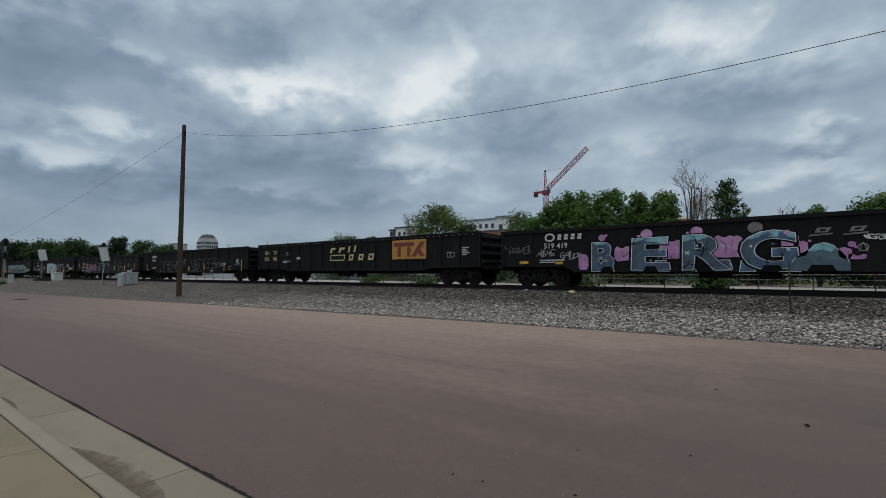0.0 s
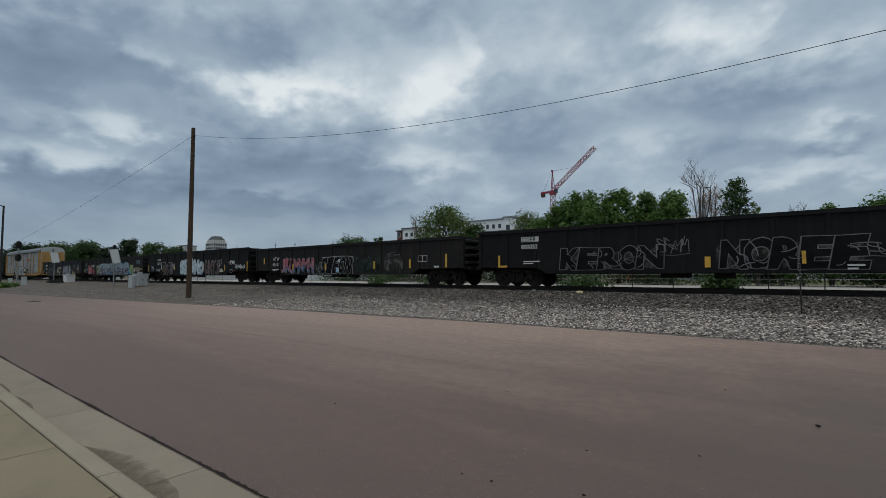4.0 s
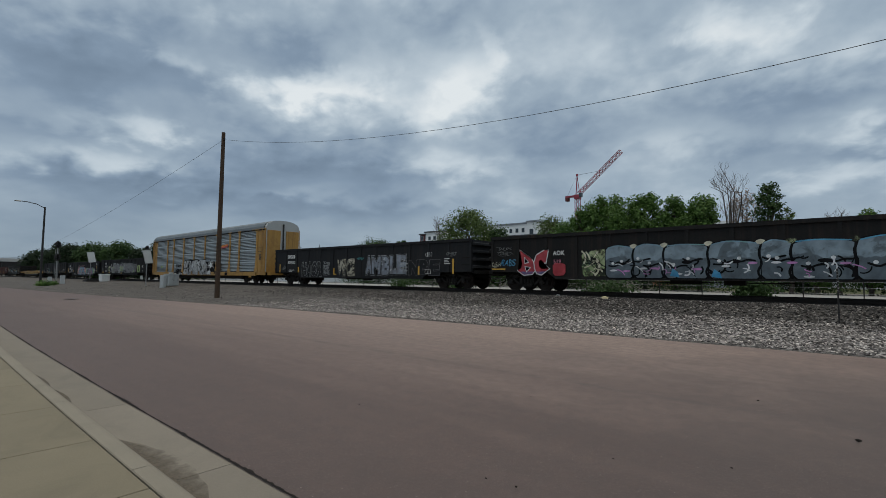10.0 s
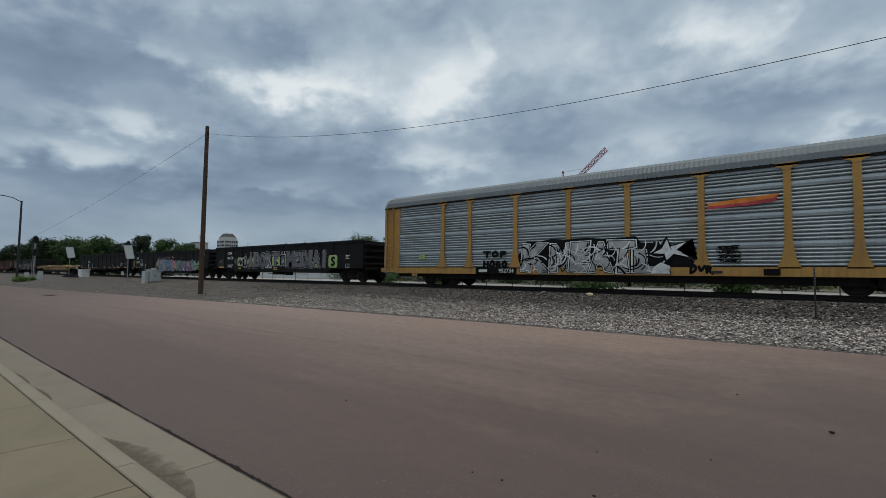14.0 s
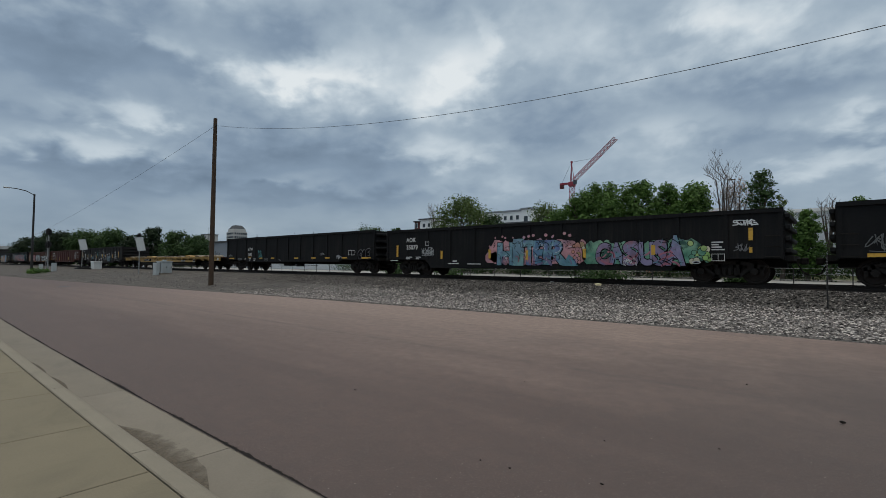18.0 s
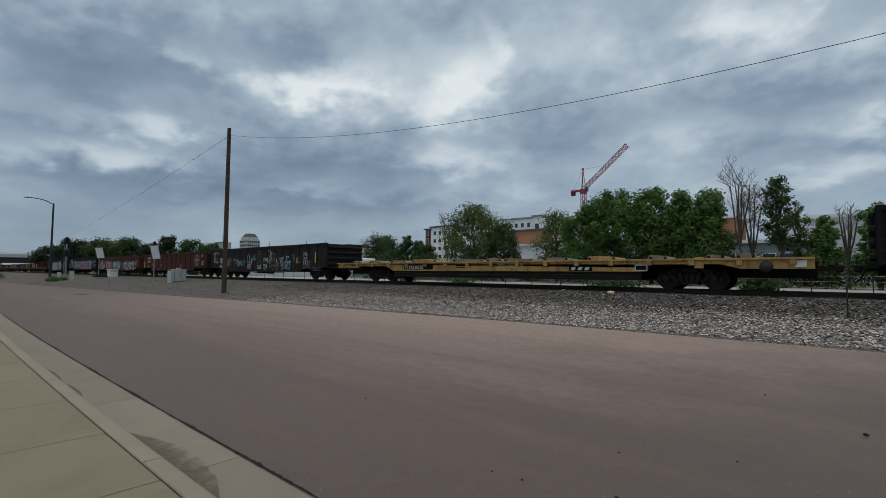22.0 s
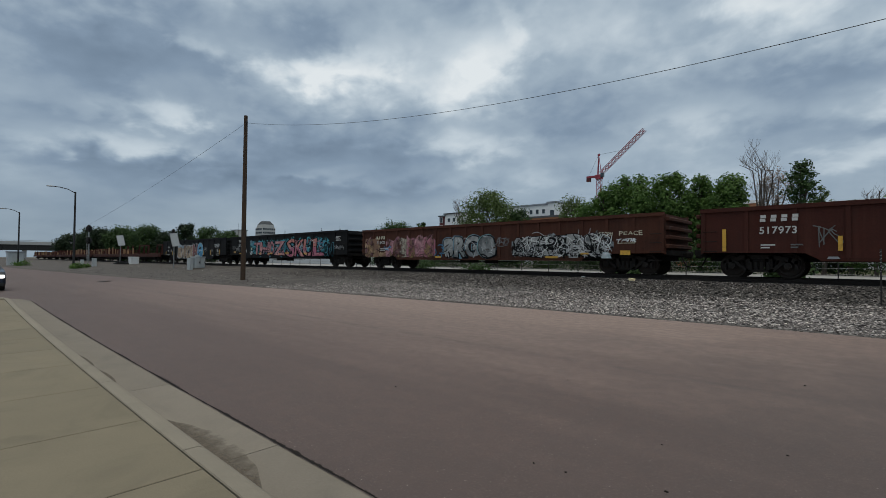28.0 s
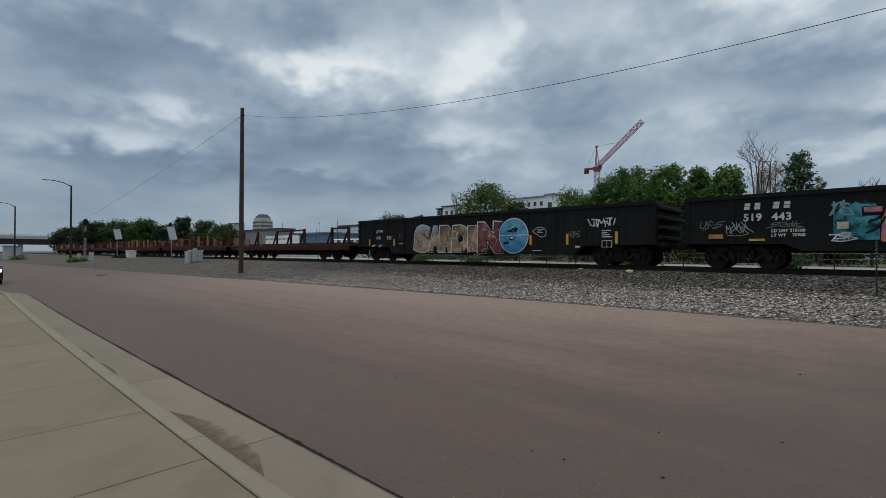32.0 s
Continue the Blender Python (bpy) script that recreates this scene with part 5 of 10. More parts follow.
def side_a(c):
    shape(c, "railroad_emblem", disc(2.62, 2.30, 0.26, 0.20), LETTER, label="round white emblem")
    shape(c, "emblem_core", disc(2.62, 2.30, 0.17, 0.12), BLACK, -1.6385)
    blocks(c, 3.0, 2.18, 0.25, 4, 0.20, 0.12)
    stencil(c, "519 419", 2.32, 1.80, 0.24)
    bars(c, 2.1, 1.22, 1.4, 2)
    scribble(c, 2.0, 2.9, 1.35, 1.75, S_GREY, 3)
    scribble(c, 3.2, 4.2, 1.2, 1.7, S_GREY, 4, loops=9)
    scribble(c, 0.4, 1.6, 1.5, 2.0, S_FAINT, 7)
    stripe(c, 1.04, 1.08, 0.46, 0.14)
    stripe(c, 2.9, 1.05, 0.35, 0.12)
    # pink panels between the letters, torn at their edges
    for k, (xa, xb, za, zb) in enumerate(((4.0, 4.45, 0.75, 1.5), (5.6, 6.4, 1.12, 1.82), (7.4, 8.3, 1.18, 2.0), (9.3, 10.3, 1.20, 2.08), (11.45, 11.95, 1.5, 2.05), (11.8, 12.2, 1.30, 1.85), (13.0, 13.35, 1.08, 1.58), (13.25, 13.7, 1.06, 1.35))):
        splash(c, xa, xb, za, zb, S_PINK, 20 + k, 0.14, "lilac-pink spray paint")
    pips(c, ((5.07, 2.18, 0.16), (6.92, 2.24, 0.24), (8.77, 2.26, 0.22), (5.25, 2.27, 0.06), (6.6, 2.16, 0.07), (8.45, 2.22, 0.06)), S_PINK, "lilac-pink bubble", -1.6254)
    pips(c, ((10.69, 2.30, 0.24),), S_EMBLEM, "grey bubble", -1.6254)
    pips(c, ((11.62, 2.08, 0.10), (13.35, 1.60, 0.11), (9.9, 1.95, 0.06), (7.65, 1.95, 0.05), (9.85, 1.28, 0.05), (12.25, 1.75, 0.05), (13.45, 1.50, 0.05), (10.1, 2.0, 0.05)), S_PINK, "pale pink bubble")
    spans = [(4.55, 5.62, 0.72, 2.05), (6.28, 7.80, 0.72, 2.16), (8.20, 10.0, 0.70, 2.20), (10.12, 12.0, 0.70, 2.24)]
    for x0, x1, za, zb in spans:
        # wide feet under each letter
        for grow, paint, yy in ((0.07, S_BLACK, -1.6260), (0.03, S_WHITE, -1.62645), (0.0, S_BERG, -1.6268)):
            for fa, fb in ((x0 + 0.05, x0 + 0.52), (x1 - 0.62, x1 - 0.04)):
                shape(c, "letter_foot", [(fa - grow, za - grow * 0.6), (fb + grow, za - grow * 0.6), (fb + grow - 0.12, za + 0.42 + grow), (fa + 0.08 - grow, za + 0.42 + grow)], paint, yy)
    throwup(c, "BERG", spans, [("outline", 0.10, S_BLACK, -0.02, -0.01), ("edge_line", 0.035, S_WHITE, 0, 0), ("letter", 0.0, S_BERG, 0, 0)], 0.03, 0.035, 0.0, 0.10, 2, "grey-blue graffiti letters with white edges and aqua tops")
    rng = random.Random(5)
    for k in range(15):
        x0, x1, za, zb = spans[k % 4]
        star_at(c, rng.uniform(x0 + 0.2, x1 - 0.3), rng.uniform(1.15, 1.75), rng.uniform(0.06, 0.12), S_ICE if k % 3 else S_BLUE, -1.6300 - 0.0001 * k)
    linework(c, 4.4, 11.8, 0.8, 2.15, S_BLACK, 26, 9, 0.012, 0.3)
    dome = [(11.75, 1.02), (13.25, 1.02), (13.2, 1.14), (13.02, 1.2), (12.98, 1.42), (12.86, 1.58), (12.62, 1.67), (12.38, 1.6), (12.22, 1.42), (12.12, 1.24), (11.85, 1.18)]
    for grow, paint, yy in ((1.10, S_BLACK, -1.6270), (1.05, S_WHITE, -1.6280), (1.0, S_DOME, -1.6290)):
        shape(c, "painted_dome", [(12.5 + (x - 12.5) * grow, 1.2 + (z - 1.2) * grow) for x, z in dome], paint, yy, "grey-blue dome with a white edge")
    shape(c, "painted_band", [(11.6, 0.72), (13.3, 0.72), (13.3, 1.02), (11.6, 1.02)], S_DOME, -1.6288)
    for xa, xb in ((5.0, 5.55), (6.75, 7.35), (8.75, 9.3), (10.8, 11.5), (12.15, 12.95)):
        shape(c, "dark_gap", [(xa, 0.70), (xb, 0.70), (xb - 0.12, 0.92), (xa + 0.12, 0.92)], S_BLACK, -1.6310)
    for x in (12.22, 13.12):
        shape(c, "railroad_emblem", [(x + 0.17, 2.02), (x + 0.52, 2.02), (x + 0.64, 2.19), (x + 0.25, 2.19)], S_EMBLEM)
        shape(c, "emblem_core", [(x + 0.30, 2.07), (x + 0.45, 2.07), (x + 0.50, 2.14), (x + 0.34, 2.14)], BLACK, -1.6385)
        shape(c, "emblem_bar", [(x, 1.90), (x + 0.64, 1.95), (x + 0.66, 2.0), (x + 0.04, 1.96)], S_EMBLEM)
    line(c, [(13.52, 1.36), (13.63, 1.66), (13.74, 1.36)], S_GREY, 0.012, rounds=0)
    line(c, disc(13.63, 1.49, 0.13, 0.12, 12) + [(13.76, 1.49)], S_GREY, 0.012)
    scribble(c, 13.7, 14.3, 1.7, 1.95, S_WHITE, 31, 0.02, 8)


PANEL_O = surface("orange_emblem_panel", (0.44, 0.21, 0.035), (0.58, 0.30, 0.06), 0.6, 0, 1.5, 20, 0.001, (0.25, 0.12, 0.04), 0.5, 1.5)
PANEL_R = surface("brown_red_emblem_paint", (0.16, 0.035, 0.02), (0.22, 0.05, 0.03), 0.6)
CREAM = surface("cream_lettering", (0.50, 0.42, 0.20), (0.62, 0.54, 0.28), 0.6, 0, 3, 30, 0.001, (0.3, 0.25, 0.14), 0.5, 1.5)


def side_b(c):
    side_b_top(c)
    stencil(c, "GN", 0.95, 2.05, 0.28, CREAM)
    stencil(c, "TX", 2.05, 2.05, 0.28, CREAM)
    stencil(c, "295", 0.90, 1.58, 0.28, CREAM)
    stencil(c, "741", 2.00, 1.58, 0.28, CREAM)
    bars(c, 3.3, 1.5, 1.0, 2)
    shape(c, "data_plate", [(5.0, 1.62), (5.4, 1.62), (5.4, 1.8), (5.0, 1.8)], LETTER)
    frame_box(c, 3.7, 1.9, 0.25, 0.25)
    # the car owner's emblem, as plain slanted blocks
    for i, (x, w, h) in enumerate(((8.66, 0.46, 0.34), (9.52, 0.52, 0.34), (10.42, 0.17, 0.40), (10.98, 0.17, 0.44))):
        shape(c, "emblem_block", [(x, 1.98), (x + w, 1.98), (x + w + 0.12, 1.98 + h), (x + 0.12, 1.98 + h)], CREAM)
        if w > 0.3:
            shape(c, "emblem_core", [(x + 0.20, 1.98), (x + w + 0.02, 1.98), (x + w + 0.05, 2.18), (x + 0.26, 2.18)], BLACK, -1.6385)
    for i, (x, w) in enumerate(((8.66, 1.45), (10.52, 0.42), (11.42, 0.44), (12.32, 0.46))):
        shape(c, "emblem_block", [(x, 1.46), (x + w, 1.46), (x + w + 0.1, 1.86), (x + 0.1, 1.86)], CREAM)
        shape(c, "emblem_core", [(x + 0.09, 1.53), (x + w - 0.05, 1.53), (x + w - 0.01, 1.79), (x + 0.14, 1.79)] if w > 1 else [(x + 0.17, 1.58), (x + w - 0.10, 1.58), (x + w - 0.06, 1.75), (x + 0.21, 1.75)], BLACK, -1.6385)
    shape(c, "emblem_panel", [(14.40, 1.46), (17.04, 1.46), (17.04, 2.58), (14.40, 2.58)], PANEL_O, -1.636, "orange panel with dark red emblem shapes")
    for x in (14.58, 15.33):
        shape(c, "emblem_bar", [(x, 2.20), (x + 0.79, 2.20), (x + 0.79, 2.44), (x, 2.44)], PANEL_R, -1.638)
        shape(c, "emblem_bar", [(x + 0.26, 1.60), (x + 0.52, 1.60), (x + 0.52, 2.18), (x + 0.26, 2.18)], PANEL_R, -1.638)
    shape(c, "emblem_bar", [(15.90, 1.60), (16.27, 1.60), (16.96, 2.44), (16.59, 2.44)], PANEL_R, -1.638)
    shape(c, "emblem_bar", [(16.58, 1.60), (16.95, 1.60), (16.54, 2.10), (16.36, 1.88)], PANEL_R, -1.6385)
    rng = random.Random(12)
    for k in range(16):
        x, z, l = rng.uniform(14.45, 16.9), rng.uniform(1.5, 2.5), rng.uniform(0.04, 0.22)
        bm = bmesh.new()
        ribbon(bm, [(x, z), (x + rng.uniform(-0.04, 0.04), z - l * 0.5), (x + rng.uniform(-0.08, 0.08), max(z - l, 1.48))], rng.uniform(0.004, 0.012), -1.6392)
        part("scratch", bm, BLACK, c)
    frame_box(c, 18.5, 1.5, 0.5, 0.28)
    bars(c, 19.5, 1.98, 0.5, 5, 0.05)


def side_b_top(c):
    for k in range(46):
        x = 0.6 + k * 0.435
        shape(c, "rivet_mark", [(x, 2.67), (x + 0.055, 2.67), (x + 0.055, 2.705), (x, 2.705)], LETTER, -1.648)


def side_c(c):
    shape(c, "name_panel", [(2.5, 2.18), (3.45, 2.18), (3.45, 2.42), (2.5, 2.42)], LETTER)
    stencil(c, "COER", 2.53, 2.2, 0.2, BLACK, y=-1.639)
    stencil(c, "800052", 2.5, 1.85, 0.2)
    bars(c, 2.6, 1.2, 1.0, 2)
    stripe(c, 1.17, 0.95, 0.12, 0.6), stripe(c, 1.3, 0.95, 0.4, 0.1), stripe(c, 19.64, 0.86, 0.12, 0.85), stripe(c, 10.5, 0.85, 0.2, 0.42), stripe(c, 13.5, 0.95, 0.12, 0.45), stripe(c, 16.9, 0.85, 0.12, 0.5)
    splash(c, 4.5, 9.0, 0.75, 1.75, S_MURK, 5, 0.3, "worn grey ground of spray paint")
    throwup(c, "KERON", even(4.6, 8.9, 0.74, 1.85, 5, 0.10, 5), [("edge_line", 0.045, S_FAINT, 0, 0), ("letter", 0.0, S_BLACK, 0, 0)], 0.05, 0.06, 0.08, 0.1, 5, "grey outlined graffiti letters")
    linework(c, 4.7, 8.8, 0.8, 1.8, S_DULL, 14, 6, 0.016, 0.4)
    scribble(c, 8.9, 10.0, 1.4, 2.2, S_FAINT, 8)
    splash(c, 10.9, 15.3, 0.72, 1.85, S_MURK, 7, 0.3, "worn grey ground of spray paint")
    throwup(c, "NOREE", even(11.0, 15.2, 0.72, 1.95, 5, 0.10, 6), [("edge_line", 0.04, S_FAINT, 0, 0), ("letter", 0.0, S_BLACK, 0, 0)], 0.05, 0.06, 0.08, 0.1, 7, "grey outlined graffiti letters")
    linework(c, 11.1, 15.1, 0.8, 1.8, S_DULL, 14, 8, 0.016, 0.4)
    scribble(c, 15.3, 16.4, 1.2, 1.7, S_FAINT, 9)
    scribble(c, 16.4, 17.2, 1.35, 1.55, S_GREY, 10, 0.03)
    scribble(c, 18.7, 19.4, 1.25, 1.5, S_TEAL, 11, 0.02, 9)
    frame_box(c, 17.6, 0.92, 0.55, 0.32)
    bars(c, 18.9, 1.75, 0.45, 4)
    bars(c, 14.7, 0.85, 0.5, 2, 0.06)


def side_d(c):
    stencil(c, "ATW", 2.47, 1.71, 0.25)
    stencil(c, "60131", 2.43, 1.29, 0.25)
    bars(c, 2.4, 1.0, 1.0, 2)
    for x, z, h in ((1.15, 1.46, 0.45), (5.02, 0.95, 0.46), (8.82, 0.92, 0.46), (13.68, 0.98, 0.48), (16.7, 1.0, 0.5), (19.4, 1.0, 0.75)):
        stripe(c, x, z, 0.14, h)
    throwup(c, "JRUMNMH", even(3.55, 7.5, 0.68, 1.92, 7, 0.10, 12, 0.16), [("edge_line", 0.055, S_GREY, 0, 0), ("outline", 0.03, S_BLACK, 0, 0), ("letter", 0.0, S_DAWN, 0, 0)], 0.05, 0.07, 0.0, 0.05, 12, "rose graffiti letters fading to blue with a pale edge")
    linework(c, 3.7, 7.3, 0.7, 1.7, S_BLACK, 34, 13, 0.014, 0.35, slant=1.4)
    scribble(c, 7.6, 8.45, 0.72, 1.5, S_DULL, 15, 0.03, 5)
    throwup(c, "SIEON", even(8.2, 11.45, 0.68, 1.82, 5, -0.01, 13, 0.02), [("edge_line", 0.028, S_GREY, 0, 0), ("letter", 0.0, S_BLACK, 0, 0)], 0.055, 0.02, 0.30, 0.0, 13, "thin light outlines of slanted graffiti letters")
    line(c, [(8.5, 1.80), (10.2, 1.86), (11.85, 1.84), (11.72, 1.3), (11.7, 0.68)], S_GREY, 0.014)
    shape(c, "pale_patch", [(10.18, 1.44), (10.42, 1.46), (10.46, 1.68), (10.22, 1.66)], S_ICE, -1.6345, "pale spray patch")
    shape(c, "pale_patch", [(10.0, 0.78), (10.3, 0.76), (10.36, 1.04), (10.06, 1.10)], S_ICE, -1.6345, "pale spray patch")
    splash(c, 11.95, 14.3, 0.76, 1.9, S_DGREEN, 14, 0.3, "dark green faded graffiti")
    linework(c, 12.0, 14.2, 0.8, 1.9, S_DGREEN, 30, 16, 0.05, 0.8)
    linework(c, 12.0, 14.2, 0.8, 1.8, S_FAINT, 5, 17, 0.010, 0.5)
    splash(c, 14.7, 16.2, 0.8, 1.9, S_MURK, 18, 0.1, "murky patch of old paint")
    line(c, [(14.66, 1.0), (14.68, 1.6), (14.95, 1.9), (15.5, 1.95)], S_FAINT, 0.014)
    frame_box(c, 17.4, 1.35, 0.7, 0.35)
    shape(c, "data_plate", [(18.6, 1.0), (18.95, 1.0), (18.95, 1.1), (18.6, 1.1)], LETTER)


def side_e(c):
    stencil(c, "COER", 2.5, 2.10, 0.23)
    stencil(c, "807123", 2.52, 1.72, 0.23)
    scribble(c, 1.0, 1.7, 1.2, 1.6, S_GREY, 20)
    shape(c, "moon_mark", disc(3.45, 1.45, 0.16, 0.26), S_WHITE)
    shape(c, "moon_shade", disc(3.38, 1.47, 0.12, 0.22), BLACK, -1.6385)
    stencil(c, "LD LMT 208700", 2.35, 1.18, 0.09), stencil(c, "LT WT 77300", 2.35, 1.03, 0.09)
    stripe(c, 0.15, 1.0, 0.14, 0.75), stripe(c, 6.6, 1.1, 0.14, 0.45), stripe(c, 3.9, 1.0, 0.12, 0.45), stripe(c, 9.95, 1.0, 0.14, 0.45), stripe(c, 12.75, 1.15, 0.14, 0.42), stripe(c, 16.72, 1.0, 0.12, 0.5), stripe(c, 20.42, 0.92, 0.14, 0.85)
    throwup(c, "TMRL", even(3.75, 6.3, 0.68, 1.95, 4, 0.08, 22, 0.1), [("edge_line", 0.030, S_GREY, 0, 0), ("letter", 0.0, [S_BLACK, S_BROWN], 0, 0)], 0.045, 0.06, 0.10, 0.0, 22, "white outlined graffiti letters")
    scribble(c, 6.2, 6.75, 1.2, 1.8, S_GREY, 27, 0.03, 5)
    throwup(c, "SPONO", [(7.88, 9.0, 0.66, 2.14), (8.86, 9.9, 0.66, 2.14), (9.78, 10.97, 0.64, 2.25), (10.85, 12.04, 0.66, 2.08), (11.85, 12.95, 0.66, 1.92)],
            [("rim", 0.045, S_PALE, 0, 0), ("outline", 0.022, S_DGREY, 0, 0), ("letter", 0.0, S_PALE, 0, 0)], 0.115, 0.05, 0.0, 0.0, 23, "fat pale silver-blue bubble graffiti")
    pips(c, ((9.35, 1.72, 0.09), (10.35, 1.5, 0.04)), S_BLACK)
    star_at(c, 10.4, 1.42, 0.16, S_BLACK)
    linework(c, 11.0, 12.8, 0.75, 1.7, S_DGREY, 14, 24, 0.012, 0.3)
    throwup(c, "UHYJ", even(13.1, 15.75, 0.68, 2.0, 4, 0.06, 24, 0.08), [("edge_line", 0.030, S_GREY, 0, 0), ("letter", 0.0, S_BROWN, 0, 0)], 0.05, 0.07, 0.06, 0.0, 24, "brownish graffiti letters with light outlines")
    line(c, [(15.7, 1.35), (15.95, 1.5), (15.9, 1.85), (16.1, 2.02), (16.28, 1.85), (16.22, 1.6), (16.0, 1.45)], S_GREY, 0.022)
    shape(c, "painted_saucer", [(15.8, 0.94), (16.0, 0.88), (16.4, 0.88), (16.63, 0.94), (16.45, 1.02), (16.36, 1.10), (16.3, 1.18), (16.1, 1.18), (16.04, 1.10), (15.95, 1.02)], S_CREAM, label="white painted saucer")
    scribble(c, 17.56, 18.5, 1.5, 1.88, S_WHITE, 25, 0.028, 9), scribble(c, 18.6, 20.1, 1.15, 1.5, S_WHITE, 26, 0.028, 10)
    frame_box(c, 17.67, 0.84, 0.44, 0.26)
    shape(c, "red_patch", [(18.35, 0.95), (18.55, 0.92), (18.55, 1.02), (18.37, 1.06)], S_RED)


def side_f(c):
    word(c, "CLEAH", 0.08, 0.6, 1.20, 1.46, S_CREAM, 30), word(c, "RABS", 0.6, 1.55, 1.25, 1.60, S_SKY, 31, 0.0, 0.15, 0.06)
    scribble(c, 0.45, 1.25, 2.05, 2.25, S_FAINT, 29, 0.014), scribble(c, 0.45, 1.25, 1.82, 2.02, S_FAINT, 28, 0.014), stripe(c, 0.06, 1.06, 0.85, 0.07)
    # two slanted red letters, blue at their feet, with white edges
    big_b = [(1.78, 2.03), (2.44, 1.60), (2.60, 1.36), (2.52, 1.24), (2.68, 1.07), (2.49, 0.85), (2.01, 0.80), (1.66, 1.02), (1.86, 1.14), (1.80, 1.30), (1.92, 1.36)]
    big_c = [(3.36, 1.99), (3.19, 2.01), (2.73, 1.77), (2.60, 1.42), (2.65, 1.11), (2.75, 0.88), (3.00, 0.82), (3.42, 1.10), (3.18, 1.28), (3.00, 1.10), (2.86, 1.22), (2.86, 1.48), (2.98, 1.56), (3.02, 1.40), (3.24, 1.40)]
    for k, pts in enumerate((big_b, big_c)):
        bm = bmesh.new()
        ribbon(bm, pts + pts[:2], 0.045, -1.6262 - 0.0004 * k)
        letter = part("graffiti", bm, S_WHITE, c, "red graffiti letter with a white edge and blue foot")
        shape(letter, "letter", pts, S_RED, -1.6264 - 0.0004 * k)
        shape(letter, "letter_foot", ([(1.80, 0.97), (2.60, 0.97), (2.48, 0.86), (2.02, 0.81)], [(2.72, 0.97), (3.20, 0.97), (2.99, 0.83), (2.76, 0.89)])[k], S_DRED, -1.6272 - 0.0001 * k, "blue foot of a letter")
    for pts in ([(2.06, 1.66), (2.26, 1.44), (2.08, 1.40)], [(2.10, 1.20), (2.36, 1.16), (2.18, 0.98)]):
        cx, cz = sum(q[0] for q in pts) / 3, sum(q[1] for q in pts) / 3
        shape(c, "letter_edge", [(cx + (x - cx) * 1.5, cz + (z - cz) * 1.5) for x, z in pts], S_WHITE, -1.6276, "white edge of a letter's eye")
        shape(c, "letter_eye", pts, S_BLACK, -1.6279, "dark eye of a letter")
    stencil(c, "AOK", 3.64, 1.76, 0.20, squeeze=0.95, bold=0.006)
    stencil(c, "519", 3.66, 1.36, 0.18, S_MAUVE)
    splash(c, 3.62, 4.28, 0.75, 1.42, S_RED, 34, 0.12, "red sprayed patch")
    splash(c, 5.1, 6.35, 0.70, 2.02, S_LIMEF, 33, 0.2, "pale green spray paint")
    linework(c, 5.15, 6.1, 0.75, 1.9, S_CREAM, 16, 35, 0.03, 0.5), linework(c, 5.15, 6.2, 0.75, 1.9, S_BLACK, 12, 36, 0.014, 0.4, y=-1.6362)
    # silver bubbles run into one another, slate below and pale above
    cuts = (6.22, 7.45, 8.69, 10.32, 12.02, 12.95, 14.67, 16.55)
    rng = random.Random(77)
    for k, (xa, xb) in enumerate(zip(cuts, cuts[1:])):
        w, crest = xb - xa, 2.08 + 0.05 * math.sin(k * 2.3)
        arch = [(xa + w * (0.5 - 0.5 * math.cos(a)), 1.72 + (crest - 1.72) * math.sin(a) ** 0.45) for a in [math.pi * i / 14 for i in range(15)]]
        blob = arch + [(xb - 0.02, 0.82), (xb - 0.14, 0.69), (xa + 0.14, 0.69), (xa + 0.02, 0.82)]
        yy = -1.6262 - 0.0005 * k
        shape(c, "graffiti", [(xa + w / 2 + (px - xa - w / 2) * 1.07, 1.36 + (pz - 1.36) * 1.05) for px, pz in blob], S_BLACK, yy, "silver-grey bubble graffiti with black seams")
        shape(c, "letter", blob, S_CHROME_2, yy - 0.0002)
        if k % 3 != 1:
            shape(c, "letter_gap", disc(xa + w * 0.52, 1.33, 0.20, 0.075, 12), S_BLACK, -1.6338, "black slit in a letter")
        line(c, [(xa + 0.12, 2.0), (xa + w * 0.4, crest + 0.03), (xb - 0.12, 2.0)], S_SKY if k > 4 else S_PASTEL, 0.022, -1.6342, name="highlight", label="pale blue edge line")
        # black curls with a white glint, a pink dash below
        for j in range(2):
            cx, cz = xa + w * (0.35 + 0.35 * j) + rng.uniform(-0.1, 0.1), rng.uniform(1.15, 1.45)
            line(c, [(cx - 0.34, cz + rng.uniform(-0.06, 0.06)), (cx - 0.1, cz - 0.08), (cx + 0.1, cz + 0.02), (cx + 0.34, cz + rng.uniform(-0.05, 0.08))], S_BLACK, 0.035, -1.6335 - 0.0002 * j, name="seam_line", label="")
            pips(c, ((cx - 0.16, cz + 0.07, 0.07),), S_WHITE, y=-1.6350)
            shape(c, "paint_fleck", disc(cx + rng.uniform(-0.2, 0.3), cz - rng.uniform(0.1, 0.4), 0.16, 0.045, 10), S_PINK if j else S_WHITE, -1.6352)
        line(c, [(xb + 0.02, 1.95), (xb - 0.08, 1.6), (xb + 0.05, 1.25), (xb - 0.12, 0.95), (xb - 0.02, 0.72)], S_BLACK, 0.04, -1.6336, name="seam_line", label="")
